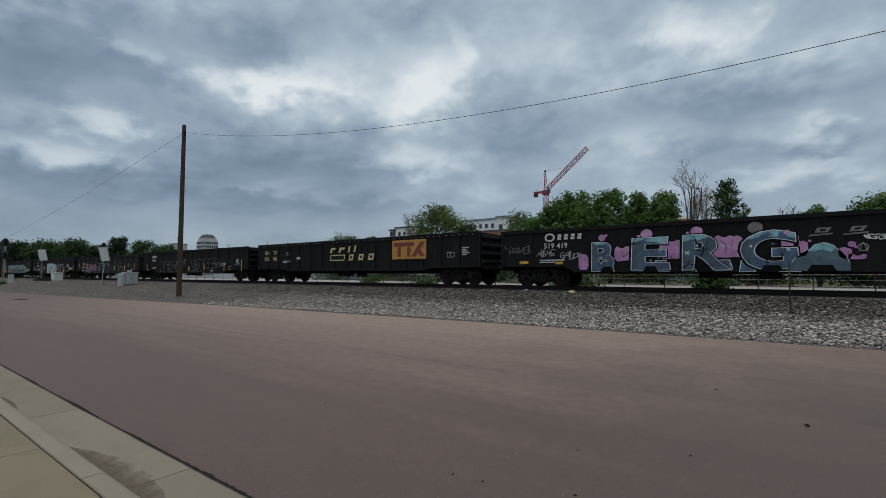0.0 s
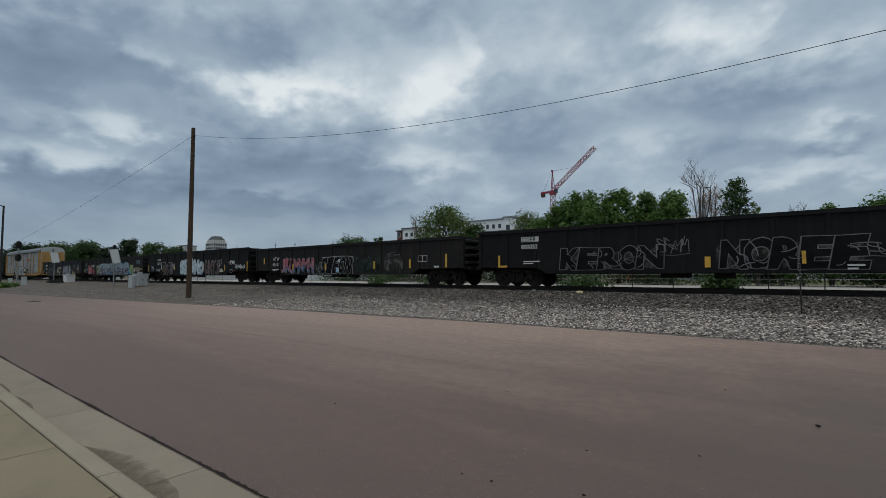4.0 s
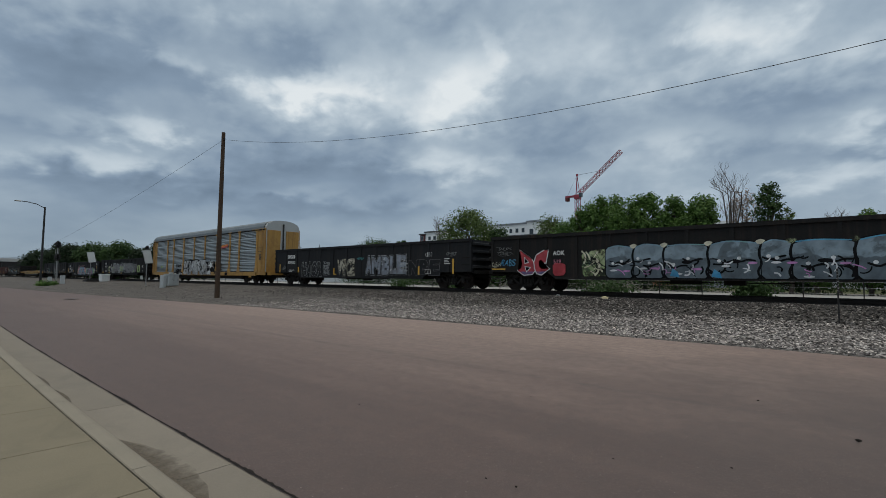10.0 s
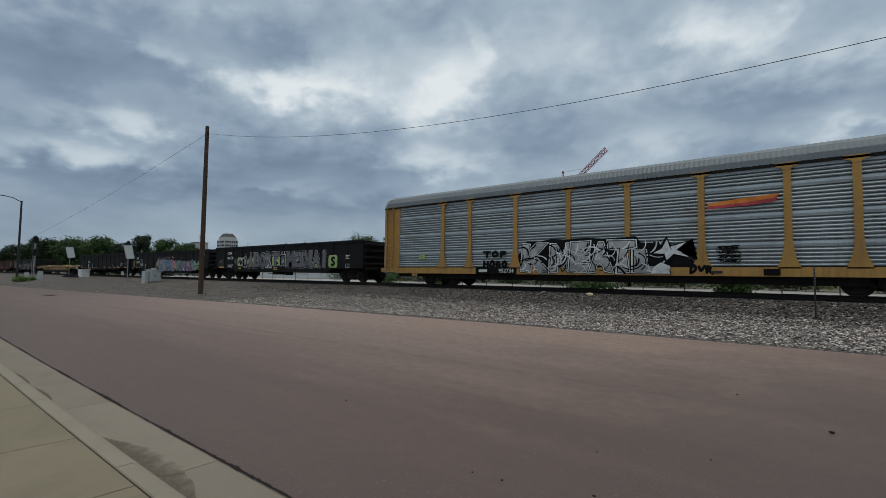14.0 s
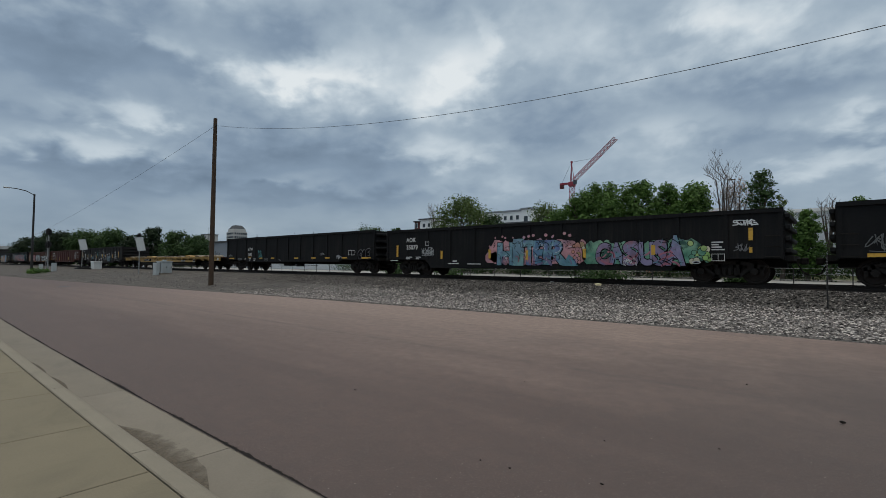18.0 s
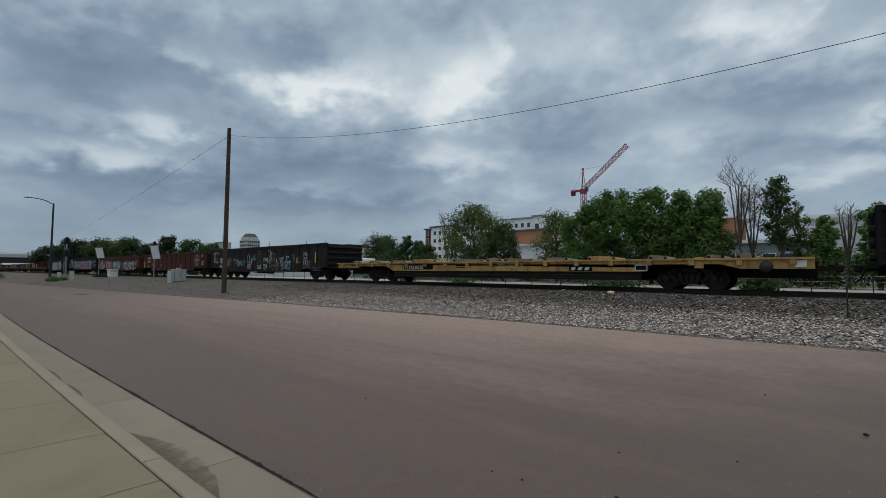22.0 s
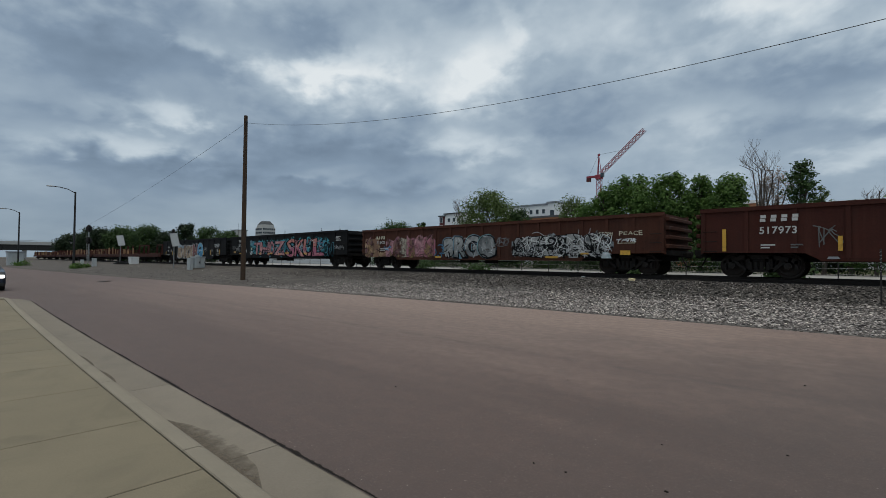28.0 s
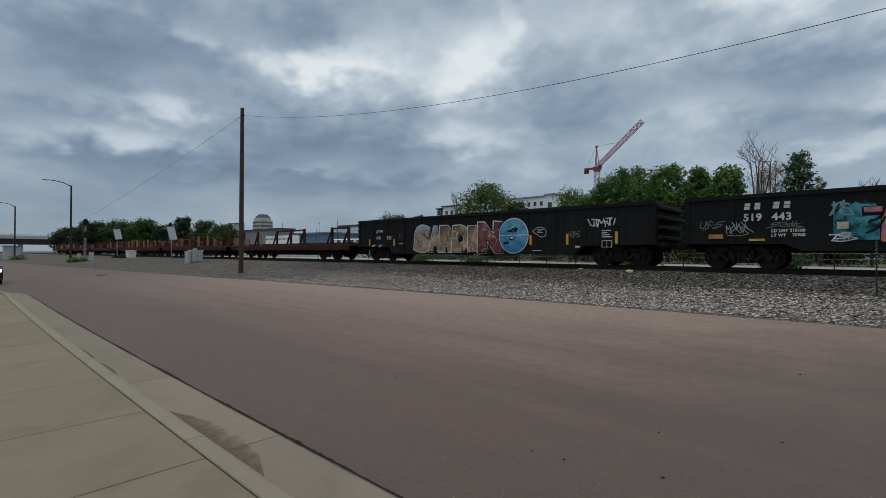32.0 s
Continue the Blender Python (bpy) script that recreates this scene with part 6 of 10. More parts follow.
        if k < 6:
            shape(c, "tuft", [(xb - 0.11, 1.98), (xb - 0.01, 1.94), (xb + 0.08, 2.00), (xb + 0.15, 2.09), (xb + 0.02, 2.15), (xb - 0.08, 2.12), (xb - 0.16, 2.07)], S_LIMEF if k in (4, 5) else S_CREAM, -1.6354)
    linework(c, 6.4, 16.4, 0.72, 1.5, S_BLACK, 46, 78, 0.028, 0.35, y=-1.6340)
    linework(c, 6.4, 16.4, 0.75, 1.45, S_WHITE, 22, 81, 0.022, 0.22, y=-1.6356)
    linework(c, 6.4, 16.4, 0.72, 1.2, S_PINK, 12, 79, 0.016, 0.25, y=-1.6358)
    for k, (x, z) in enumerate(((16.05, 0.8), (16.3, 1.05), (16.55, 0.85), (16.2, 1.4), (16.75, 0.76), (8.9, 0.78), (10.4, 0.75))):
        shape(c, "blue_wedge", [(x, z), (x + 0.36, z - 0.06), (x + 0.30, z + 0.16), (x + 0.1, z + 0.3)], S_SKY, -1.6360)
    splash(c, 16.6, 17.85, 0.72, 1.92, S_LIME, 37, 0.3, "pale green spray paint")
    linework(c, 16.65, 17.6, 0.85, 1.85, S_BLACK, 14, 38, 0.022, 0.35), linework(c, 16.7, 17.7, 0.8, 1.7, S_MINT, 8, 39, 0.03, 0.35, y=-1.6348)
    throwup(c, "RS", [(17.65, 18.1, 0.95, 2.05), (18.0, 18.5, 0.9, 1.5)], [("edge_line", 0.022, S_GREY, 0, 0), ("letter", 0.0, BLACK_2, 0, 0)], 0.03, 0.05, 0.05, 0.0, 36, "thin light outlines of graffiti letters")
    word(c, "SXOFE", 18.7, 19.75, 1.9, 2.35, S_PASTEL, 37), scribble(c, 18.7, 19.75, 0.95, 1.6, S_CREAM, 38, 0.03, 7), scribble(c, 17.9, 18.6, 0.85, 1.5, S_CREAM, 82, 0.02, 8), scribble(c, 18.9, 19.8, 0.9, 1.2, S_TAN, 83, 0.02, 6)
    stripe(c, 20.0, 1.25, 0.4, 0.16)


def side_g(c):
    shape(c, "name_panel", [(1.95, 2.05), (3.0, 2.05), (3.0, 2.32), (1.95, 2.32)], LETTER)
    stencil(c, "COER", 2.0, 2.08, 0.21, BLACK, y=-1.639)
    stencil(c, "800032", 1.98, 1.62, 0.24)
    bars(c, 2.15, 1.1, 0.85, 2)
    stripe(c, 0.72, 0.95, 0.12, 0.65), scribble(c, 1.0, 1.7, 1.05, 1.5, S_FAINT, 45), stripe(c, 3.45, 0.95, 0.15, 0.4), stripe(c, 8.1, 0.78, 0.12, 0.46), stripe(c, 8.22, 0.78, 0.25, 0.06), stripe(c, 16.6, 0.8, 0.12, 0.5), stripe(c, 19.3, 0.85, 0.13, 0.85)
    throwup(c, "HAOR", even(3.9, 6.6, 0.62, 1.80, 4, 0.0, 40, 0.05), [("edge_line", 0.026, S_GREY, 0, 0), ("letter", 0.0, BLACK_3, 0, 0)], 0.05, 0.06, 0.12, 0.0, 40, "thin light outlines of graffiti letters")
    for k, z in enumerate((1.5, 1.25, 1.0, 0.78)):
        scribble(c, 6.85, 7.6, z, z + 0.24, S_GREY, 46 + k, 0.02, 6)
    throwup(c, "VICE", [(8.5, 9.2, 0.66, 1.88), (9.12, 9.5, 0.66, 1.88), (9.6, 10.1, 0.66, 1.88), (9.95, 10.52, 0.66, 1.9)], [("paint_ground", 0.03, S_CREAMF, 0, 0), ("letter", 0.0, S_CREAMF, 0, 0)], 0.06, 0.05, 0.0, 0.0, 41, "brushy cream graffiti letters")
    linework(c, 8.6, 10.4, 0.7, 1.8, BLACK_3, 26, 42, 0.018, 0.5, slant=1.5)
    scribble(c, 10.78, 11.4, 1.75, 2.0, S_TEAL, 42)
    spans = [(11.62, 12.42, 0.74, 2.08), (12.26, 13.26, 0.72, 2.06), (13.24, 14.12, 0.70, 2.04), (14.0, 14.78, 0.76, 2.05), (14.68, 15.62, 0.76, 2.08)]
    throwup(c, "AMBLE", spans, [("edge_line", 0.10, S_GREY, 0, 0), ("outline", 0.07, S_BLACK, 0, 0), ("letter", 0.0, S_SLATE, 0, 0)], 0.055, 0.02, 0.0, 0.0, 43, "silver-grey block graffiti with white edges")
    linework(c, 11.7, 15.5, 0.8, 2.0, S_WHITE, 16, 44, 0.010, 0.18, y=-1.6340)
    word(c, "TRE", 15.0, 15.7, 0.95, 1.5, S_GREY, 48)
    throwup(c, "NBE", even(15.75, 18.3, 0.74, 1.70, 3, 0.02, 44, 0.04), [("edge_line", 0.024, S_DULL, 0, 0), ("letter", 0.0, BLACK_3, 0, 0)], 0.07, 0.05, 0.10, 0.0, 45, "thin light outlines of graffiti letters")
    word(c, "KIRO", 17.17, 17.75, 1.86, 2.12, S_GREY, 45)
    scribble(c, 18.9, 19.6, 1.9, 2.1, S_FAINT, 47)
    frame_box(c, 17.18, 0.84, 0.46, 0.26)
    bars(c, 18.7, 1.7, 0.45, 4)


def side_i(c):
    stencil(c, "COER", 2.3, 2.19, 0.21, bold=0.006)
    stencil(c, "806138", 2.32, 1.75, 0.23, bold=0.006)
    stencil(c, "LD LMT 208900", 2.4, 1.18, 0.09), stencil(c, "LT WT 77100", 2.4, 1.03, 0.09)
    stripe(c, 0.75, 0.98, 0.9, 0.12), stripe(c, 4.33, 0.90, 0.45, 0.10), stripe(c, 9.9, 0.84, 0.6, 0.08)
    scribble(c, 0.8, 1.5, 1.2, 1.8, S_FAINT, 50), scribble(c, 3.6, 3.95, 1.3, 1.8, S_FAINT, 57)
    splash(c, 4.1, 5.05, 1.12, 1.92, S_LIME, 51, 0.06, "green ground of a painted sign")
    shape(c, "painted_sign", [(4.22, 1.18), (4.92, 1.20), (4.94, 1.84), (4.24, 1.80)], S_CREAM, -1.6266, "white and green painted sign")
    throwup(c, "AM", [(4.2, 4.6, 1.3, 1.78), (4.55, 4.98, 1.2, 1.72)], [("letter", 0.0, S_BLACK, 0, 0)], 0.05, 0.02, 0.0, 0.0, 51, "black block letters on a white sign", -1.6275)
    shape(c, "painted_arrow", [(4.97, 1.10), (4.97, 1.80), (5.28, 1.82), (5.30, 1.95), (5.62, 1.95), (5.66, 1.84), (5.92, 1.48), (5.68, 1.02), (5.3, 1.02), (5.28, 1.10)], S_WHITE, -1.6300, "grey arrow-shaped box with white edge")
    shape(c, "arrow_fill", [(5.01, 1.14), (5.01, 1.76), (5.32, 1.78), (5.35, 1.90), (5.58, 1.90), (5.62, 1.80), (5.86, 1.48), (5.64, 1.07), (5.34, 1.07), (5.32, 1.14)], S_BLACK, -1.6306)
    shape(c, "arrow_face", [(5.22, 1.24), (5.55, 1.2), (5.72, 1.48), (5.5, 1.74), (5.22, 1.72)], S_DULL, -1.6312)
    pips(c, ((5.36, 1.56, 0.09), (5.52, 1.58, 0.08), (5.43, 1.40, 0.10), (5.56, 1.36, 0.06)), S_GREY, y=-1.6320)
    frame_box(c, 5.38, 1.97, 0.24, 0.20)
    coats = [("edge_line", 0.125, S_WHITE, 0, 0), ("outline", 0.095, S_BLACK, 0, 0), ("letter", 0.0, S_IRON, 0, 0)]
    for xa, xb, za, zb in ((5.95, 6.9, 1.1, 1.86), (9.66, 10.8, 1.12, 1.92), (15.2, 15.9, 1.0, 1.85), (17.0, 18.0, 0.98, 1.9)):
        splash(c, xa, xb, za, zb, S_LIME, int(xa * 10), 0.05, "green ground behind block letters")
    throwup(c, "ABORT", [(5.86, 6.84, 0.95, 2.31), (6.80, 7.82, 0.95, 2.29), (7.76, 8.74, 0.92, 2.28), (8.68, 9.74, 0.96, 2.30), (9.62, 10.72, 1.0, 2.30)], coats, 0.06, 0.012, 0.0, 0.0, 53, "grey block letters with white edges")
    for px, pz, r in ((10.0, 1.3, 0.09), (9.95, 1.75, 0.07), (10.52, 1.35, 0.14), (10.52, 1.72, 0.12)):
        star_at(c, px, pz, r, S_BLACK, -1.6262)
    shape(c, "painted_robot", [(10.78, 1.12), (11.62, 1.12), (11.62, 2.04), (10.78, 2.02)], S_WHITE, -1.6300, "dark television-shaped figure with white edge")
    shape(c, "painted_robot_body", [(10.82, 1.16), (11.58, 1.16), (11.58, 2.0), (10.82, 1.98)], S_BLACK, -1.6306)
    shape(c, "painted_robot_face", [(11.0, 1.22), (11.52, 1.22), (11.52, 1.94), (11.0, 1.92)], S_DGREY, -1.6312)
    for px, pz in ((11.26, 1.62), (11.16, 1.42), (11.36, 1.42)):
        shape(c, "painted_triangle", [(px - 0.09, pz), (px + 0.09, pz), (px, pz + 0.18)], S_WHITE, -1.6320)
    for px in (11.08, 11.42):
        line(c, [(px, 2.02), (px + 0.03, 2.12)], S_WHITE, 0.018, rounds=0)
        pips(c, ((px + 0.02, 2.20, 0.08),), S_WHITE), pips(c, ((px + 0.02, 2.20, 0.05),), BLACK, y=-1.6364)
    throwup(c, "MEDIA!", [(11.66, 12.86, 0.96, 2.27), (12.78, 13.72, 0.96, 2.26), (13.64, 14.64, 0.95, 2.26), (14.56, 15.08, 0.96, 2.26), (15.0, 16.12, 0.96, 2.26), (16.25, 16.75, 0.96, 2.26)], coats, 0.06, 0.012, 0.0, 0.0, 54, "grey block letters with white edges")
    linework(c, 6.0, 16.1, 1.5, 2.15, S_WHITE, 34, 55, 0.012, 0.16, y=-1.6340, slant=1.5)
    word(c, "S", 17.2, 17.8, 1.05, 1.8, S_BLACK, 56, 0.05)
    bars(c, 18.9, 1.8, 0.5, 3)
    frame_box(c, 18.9, 1.0, 0.4, 0.25)


def side_j(c):
    stencil(c, "AOK", 1.78, 2.0, 0.25, bold=0.008)
    stencil(c, "35079", 1.78, 1.55, 0.26, bold=0.008)
    bars(c, 1.75, 1.05, 0.6, 2), bars(c, 2.6, 1.05, 0.45, 2), bars(c, 0.35, 0.85, 0.8, 1)
    frame_box(c, 3.35, 1.75, 0.28, 0.28)
    scribble(c, 3.1, 4.0, 1.2, 1.65, S_GREY, 60, 0.022, 10), scribble(c, 3.1, 3.95, 1.1, 1.45, S_GREY, 61, 0.02, 8)
    stripe(c, 0.92, 1.09, 0.16, 0.72), stripe(c, 4.55, 0.97, 0.15, 0.46), stripe(c, 7.9, 0.98, 0.14, 0.48), stripe(c, 10.15, 0.9, 0.14, 0.48), stripe(c, 13.15, 1.0, 0.14, 0.40), stripe(c, 16.15, 1.1, 0.16, 0.42)
    shape(c, "data_plate", [(5.45, 0.8), (5.75, 0.8), (5.75, 0.88), (5.45, 0.88)], LETTER)
    bars(c, 5.1, 0.68, 0.9, 1), bars(c, 6.5, 0.66, 1.0, 1)
    splash(c, 7.95, 13.3, 0.62, 2.05, S_ROSEF, 62, 0.42, "blush-pink ground of spray paint")
    splash(c, 7.7, 8.7, 0.68, 1.45, S_ROSEF, 63, 0.3, "blush-pink ground of spray paint")
    spans = [(8.40, 9.50, 0.60, 1.82), (9.36, 10.02, 0.60, 1.98), (9.88, 10.74, 0.60, 1.92), (10.55, 11.30, 0.61, 1.90), (11.08, 12.55, 0.62, 1.90)]
    throwup(c, "HITER", spans, [("outline", 0.055, S_BLACK, 0.02, -0.01), ("letter", 0.0, [S_GLASS, S_PASTEL, S_GLASS, S_BLUE, S_GLASS], 0, 0)], 0.05, 0.035, 0.03, 0.12, 62, "pastel blue graffiti with black outlines on blush paint")
    shape(c, "letter_foot", [(12.1, 0.62), (12.9, 0.62), (12.75, 0.95), (12.45, 1.15)], S_GLASS, -1.6290)
    linework(c, 8.2, 12.8, 0.65, 1.85, S_BLACK, 36, 64, 0.012, 0.40), linework(c, 8.3, 12.6, 0.7, 1.8, S_WHITE, 22, 65, 0.008, 0.22, y=-1.6364)
    linework(c, 8.5, 12.6, 0.62, 1.1, S_VIOLET, 20, 72, 0.04, 0.4, y=-1.6340), linework(c, 8.0, 12.9, 1.5, 2.0, S_BLACK, 22, 73, 0.010, 0.25, y=-1.6366)
    rng = random.Random(66)
    pips(c, [(rng.uniform(8.0, 12.6), rng.uniform(1.98, 2.16), rng.uniform(0.04, 0.09)) for _ in range(13)], S_ROSEF, "blush-pink bubble")
    splash(c, 13.1, 18.0, 0.64, 1.86, S_MINT, 67, 0.35, "mint-green ground of spray paint")
    spans = [(13.70, 14.46, 0.62, 1.70), (14.34, 15.08, 0.66, 1.72), (14.92, 15.72, 0.62, 1.75), (15.60, 16.30, 0.60, 1.70), (16.14, 16.82, 0.62, 1.78), (16.70, 17.46, 0.60, 1.95)]
    throwup(c, "CASUSA", spans, [("outline", 0.055, S_BLACK, 0.02, -0.01), ("letter", 0.0, [S_VIOLET, S_LILAC, S_VIOLET, S_LILAC], 0, 0)], 0.055, 0.03, 0.0, 0.10, 63, "dusty violet graffiti with black outlines on green paint")
    linework(c, 13.7, 17.4, 0.65, 1.8, S_BLACK, 34, 68, 0.012, 0.40), linework(c, 13.7, 17.4, 0.7, 1.75, S_PASTEL, 20, 69, 0.012, 0.28, y=-1.6364)
    linework(c, 13.8, 17.3, 0.62, 1.3, S_MAUVE, 14, 70, 0.035, 0.35, y=-1.6342), linework(c, 14.95, 15.6, 0.65, 1.0, S_WHITE, 26, 71, 0.012, 0.10, y=-1.6368)
    rng = random.Random(64)
    for x0, x1, count, high, tones in ((12.6, 13.3, 12, 1.62, (S_TAN, S_PEACH, S_CREAM, S_ROSEF)), (17.4, 18.35, 16, 1.72, (S_LIME, S_MINT, S_CREAM, S_LIME))):
        for k in range(count):
            x, r = rng.uniform(x0, x1), rng.uniform(0.07, 0.15)
            z = rng.uniform(0.70 + r, high - 0.5 * (x - x0) if x1 > 18 else high)
            shape(c, "bubble_rim", disc(x, z, r + 0.020, n=14), S_BLACK, -1.6345 - 0.0002 * k)
            shape(c, "bubble", disc(x, z, r, n=14), rng.choice(tones), -1.6346 - 0.0002 * k)
    shape(c, "white_oval", disc(17.85, 0.80, 0.16, 0.06, 14), S_WHITE, -1.6385), shape(c, "white_oval_core", disc(17.85, 0.80, 0.11, 0.035, 14), S_BLACK, -1.6388)
    scribble(c, 19.15, 19.8, 2.15, 2.42, S_WHITE, 65, 0.026, 8), scribble(c, 19.2, 19.6, 1.2, 1.5, S_DULL, 66, 0.018, 7)
    stripe(c, 19.6, 1.62, 0.14, 0.46), stripe(c, 19.62, 1.16, 0.10, 0.2)
    frame_box(c, 18.38, 0.85, 0.45, 0.28), bars(c, 18.38, 1.55, 0.45, 4)


def side_k(c):
    stencil(c, "ATW", 4.02, 1.72, 0.27, squeeze=0.86, bold=0.004), stencil(c, "1640", 3.98, 1.28, 0.27, squeeze=0.86, bold=0.004)
    stripe(c, 4.07, 1.14, 0.5, 0.06), bars(c, 4.2, 1.0, 0.39, 2, 0.07), bars(c, 4.99, 0.98, 0.4, 2, 0.07)
    word(c, "ZONZ", 5.85, 6.45, 1.12, 1.75, S_TEAL, 70, 0.004, -0.35, 0.06), scribble(c, 5.9, 6.4, 1.1, 1.4, S_TEAL, 76, 0.02, 5)
    scribble(c, 0.4, 1.15, 1.18, 1.48, S_FAINT, 71), scribble(c, 2.2, 2.8, 0.92, 1.1, S_FAINT, 77), scribble(c, 6.8, 7.4, 0.88, 1.1, S_FAINT, 72)
    for x, w in ((0.53, 0.9), (6.0, 0.46), (7.86, 0.47)):
        stripe(c, x, 1.03, w, 0.09)
    bars(c, 3.45, 1.02, 0.2, 2, 0.05), bars(c, 9.1, 0.9, 0.24, 1, 0.04)
    for x in (11.3, 13.6, 15.3, 17.3):
        stripe(c, x, 1.02, 0.55, 0.09)
    frame_box(c, 18.0, 1.25, 0.7, 0.33)
    graffiti(c, "CRE", 19.05, 20.2, 0.95, 1.65, S_BLACK, S_DULL, None, 0.10, 0.028, 0.04, 73)
    stripe(c, 19.4, 1.0, 0.9, 0.1)
    scribble(c, 16.7, 17.2, 0.95, 1.3, S_GREY, 74), scribble(c, 14.7, 15.2, 1.25, 1.45, S_FAINT, 75)


def side_m(c):
    stencil(c, "DJJX", 2.36, 1.68, 0.22, bold=0.006)
    stencil(c, "8049", 2.45, 1.40, 0.22, bold=0.006)
    bars(c, 2.3, 1.15, 0.9, 3, 0.045)
    word(c, "CLEPTO", 0.65, 2.05, 2.24, 2.55, S_GREY, 80)
    scribble(c, 0.8, 1.8, 1.5, 2.0, S_FAINT, 81)
    for x, z, h in ((1.0, 1.45, 0.8), (4.05, 1.3, 0.42), (5.95, 1.33, 0.42), (8.82, 1.32, 0.44), (11.8, 1.35, 0.44), (13.3, 1.4, 0.3), (16.5, 1.28, 0.46), (19.1, 1.3, 0.8)):
        stripe(c, x, z, 0.13, h)
    scribble(c, 3.6, 4.3, 1.05, 1.45, S_GREY, 90, 0.026, 6), scribble(c, 1.35, 1.9, 1.45, 1.6, S_GREY, 91, 0.02, 5)
    for k, pts in enumerate(([(4.2, 1.95), (4.5, 1.75), (4.3, 1.5), (4.75, 1.6), (4.45, 1.35), (4.8, 1.2), (4.7, 0.8)], [(4.25, 1.6), (4.7, 1.85), (4.9, 1.6)], [(5.2, 1.7), (5.6, 1.9), (5.35, 1.55), (5.7, 1.45), (5.4, 1.2), (5.55, 0.8)], [(5.25, 1.4), (5.5, 1.65), (5.75, 1.75)])):
        line(c, pts, S_DULL, 0.026, -1.6350 - 0.0001 * k)
    scribble(c, 6.11, 7.03, 1.05, 1.65, S_PASTEL, 93, 0.034, 6), scribble(c, 7.19, 7.6, 1.25, 1.75, S_FAINT, 94, 0.022, 5)
    word(c, "VENTE", 8.05, 8.78, 0.82, 1.3, S_WHITE, 95, 0.004)
    scribble(c, 9.05, 9.65, 1.4, 2.2, S_TEAL, 96, 0.03, 4)
    word(c, "TONE", 9.91, 10.7, 0.82, 1.22, S_WHITE, 97), word(c, "PORK", 11.08, 11.75, 1.48, 1.8, S_WHITE, 98), word(c, "DMA", 11.07, 11.75, 0.86, 1.3, S_WHITE, 99)
    line(c, [(11.0, 0.82), (11.4, 0.78), (11.75, 0.84)], S_WHITE, 0.014)
    # a ghost, a hooded figure and tall open letters, drawn in white lines
    line(c, [(8.07, 1.4), (8.1, 1.95), (8.25, 2.2), (8.45, 2.1), (8.55, 1.75), (8.57, 1.4), (8.45, 1.5), (8.32, 1.4), (8.2, 1.5), (8.07, 1.4)], S_WHITE, 0.016)
    for k, pts in enumerate(([(10.05, 2.1), (10.2, 2.35), (10.35, 2.48), (10.55, 2.35), (10.7, 2.1), (10.05, 2.12)], [(10.1, 2.1), (10.05, 1.7), (10.2, 1.4), (10.5, 1.35), (10.7, 1.6), (10.65, 2.1)], [(10.25, 1.6), (10.3, 1.9)], [(10.45, 1.6), (10.47, 1.9)], [(10.1, 1.4), (10.0, 1.25)], [(10.7, 1.5), (10.8, 1.2)])):
        line(c, pts, S_DULL, 0.020, -1.6350 - 0.0001 * k)
    for k, pts in enumerate(([(11.86, 2.4), (12.35, 2.52), (12.3, 2.35), (11.98, 2.3), (12.2, 1.5), (12.1, 1.05), (12.35, 0.92), (12.5, 1.1), (12.35, 1.4), (12.2, 1.3)],
                             [(12.3, 2.3), (12.32, 1.5), (12.45, 1.45), (12.46, 2.3), (12.3, 2.32)], [(12.5, 2.28), (12.55, 1.5), (12.72, 1.5), (12.75, 2.2), (13.1, 2.15), (13.05, 1.6), (12.9, 1.6)],
                             [(12.55, 1.2), (12.62, 0.82), (12.95, 0.78), (13.05, 1.0), (12.9, 1.15), (12.7, 1.1)], [(12.8, 1.45), (13.3, 1.55), (13.7, 1.3), (13.6, 0.9), (13.3, 0.74)])):
        line(c, pts, S_GREY, 0.018, -1.6350 - 0.0001 * k)
    scribble(c, 13.0, 13.6, 0.95, 1.4, S_DULL, 100, 0.022, 6)
    for k, (xa, xb, za, zb) in enumerate(((13.92, 14.72, 0.74, 1.62), (14.68, 15.62, 0.74, 1.78))):
        splash(c, xa, xb, za, zb, S_FUZZ, 101 + k, 0.25, "scratchy silver graffiti block")
        linework(c, xa, xb - 0.05, za, zb - 0.1, S_PASTEL, 26, 103 + k, 0.016, 0.6, slant=0.1), linework(c, xa, xb - 0.05, za, zb, S_BLACK, 16, 105 + k, 0.014, 0.4, y=-1.6362)
    scribble(c, 13.9, 14.5, 1.6, 1.88, S_GREY, 107, 0.02, 7), scribble(c, 14.9, 15.3, 1.75, 1.92, S_GREY, 108, 0.018, 5)
    scribble(c, 15.86, 16.25, 1.45, 2.05, S_FAINT, 109, 0.022, 4)
    line(c, disc(16.88, 1.6, 0.18, 0.22, 12)[:10], S_FAINT, 0.016)
    bars(c, 16.72, 1.32, 0.35, 1, 0.03, S_GREY), bars(c, 15.9, 1.05, 0.3, 2, 0.02, S_FAINT)
    line(c, disc(17.78, 1.9, 0.24, 0.22, 14) + [(18.02, 1.9)], S_GREY, 0.018)
    for k, pts in enumerate(([(17.42, 2.02), (17.8, 1.88), (18.12, 2.1)], [(17.5, 2.1), (17.9, 1.9), (18.1, 1.85)], [(17.5, 1.58), (17.7, 1.7), (18.0, 1.68), (18.1, 1.56)], [(17.55, 1.75), (17.75, 1.62), (18.05, 1.78)])):
        line(c, pts, S_GREY, 0.016, -1.6350 - 0.0001 * k)
    frame_box(c, 17.5, 1.2, 0.6, 0.3)
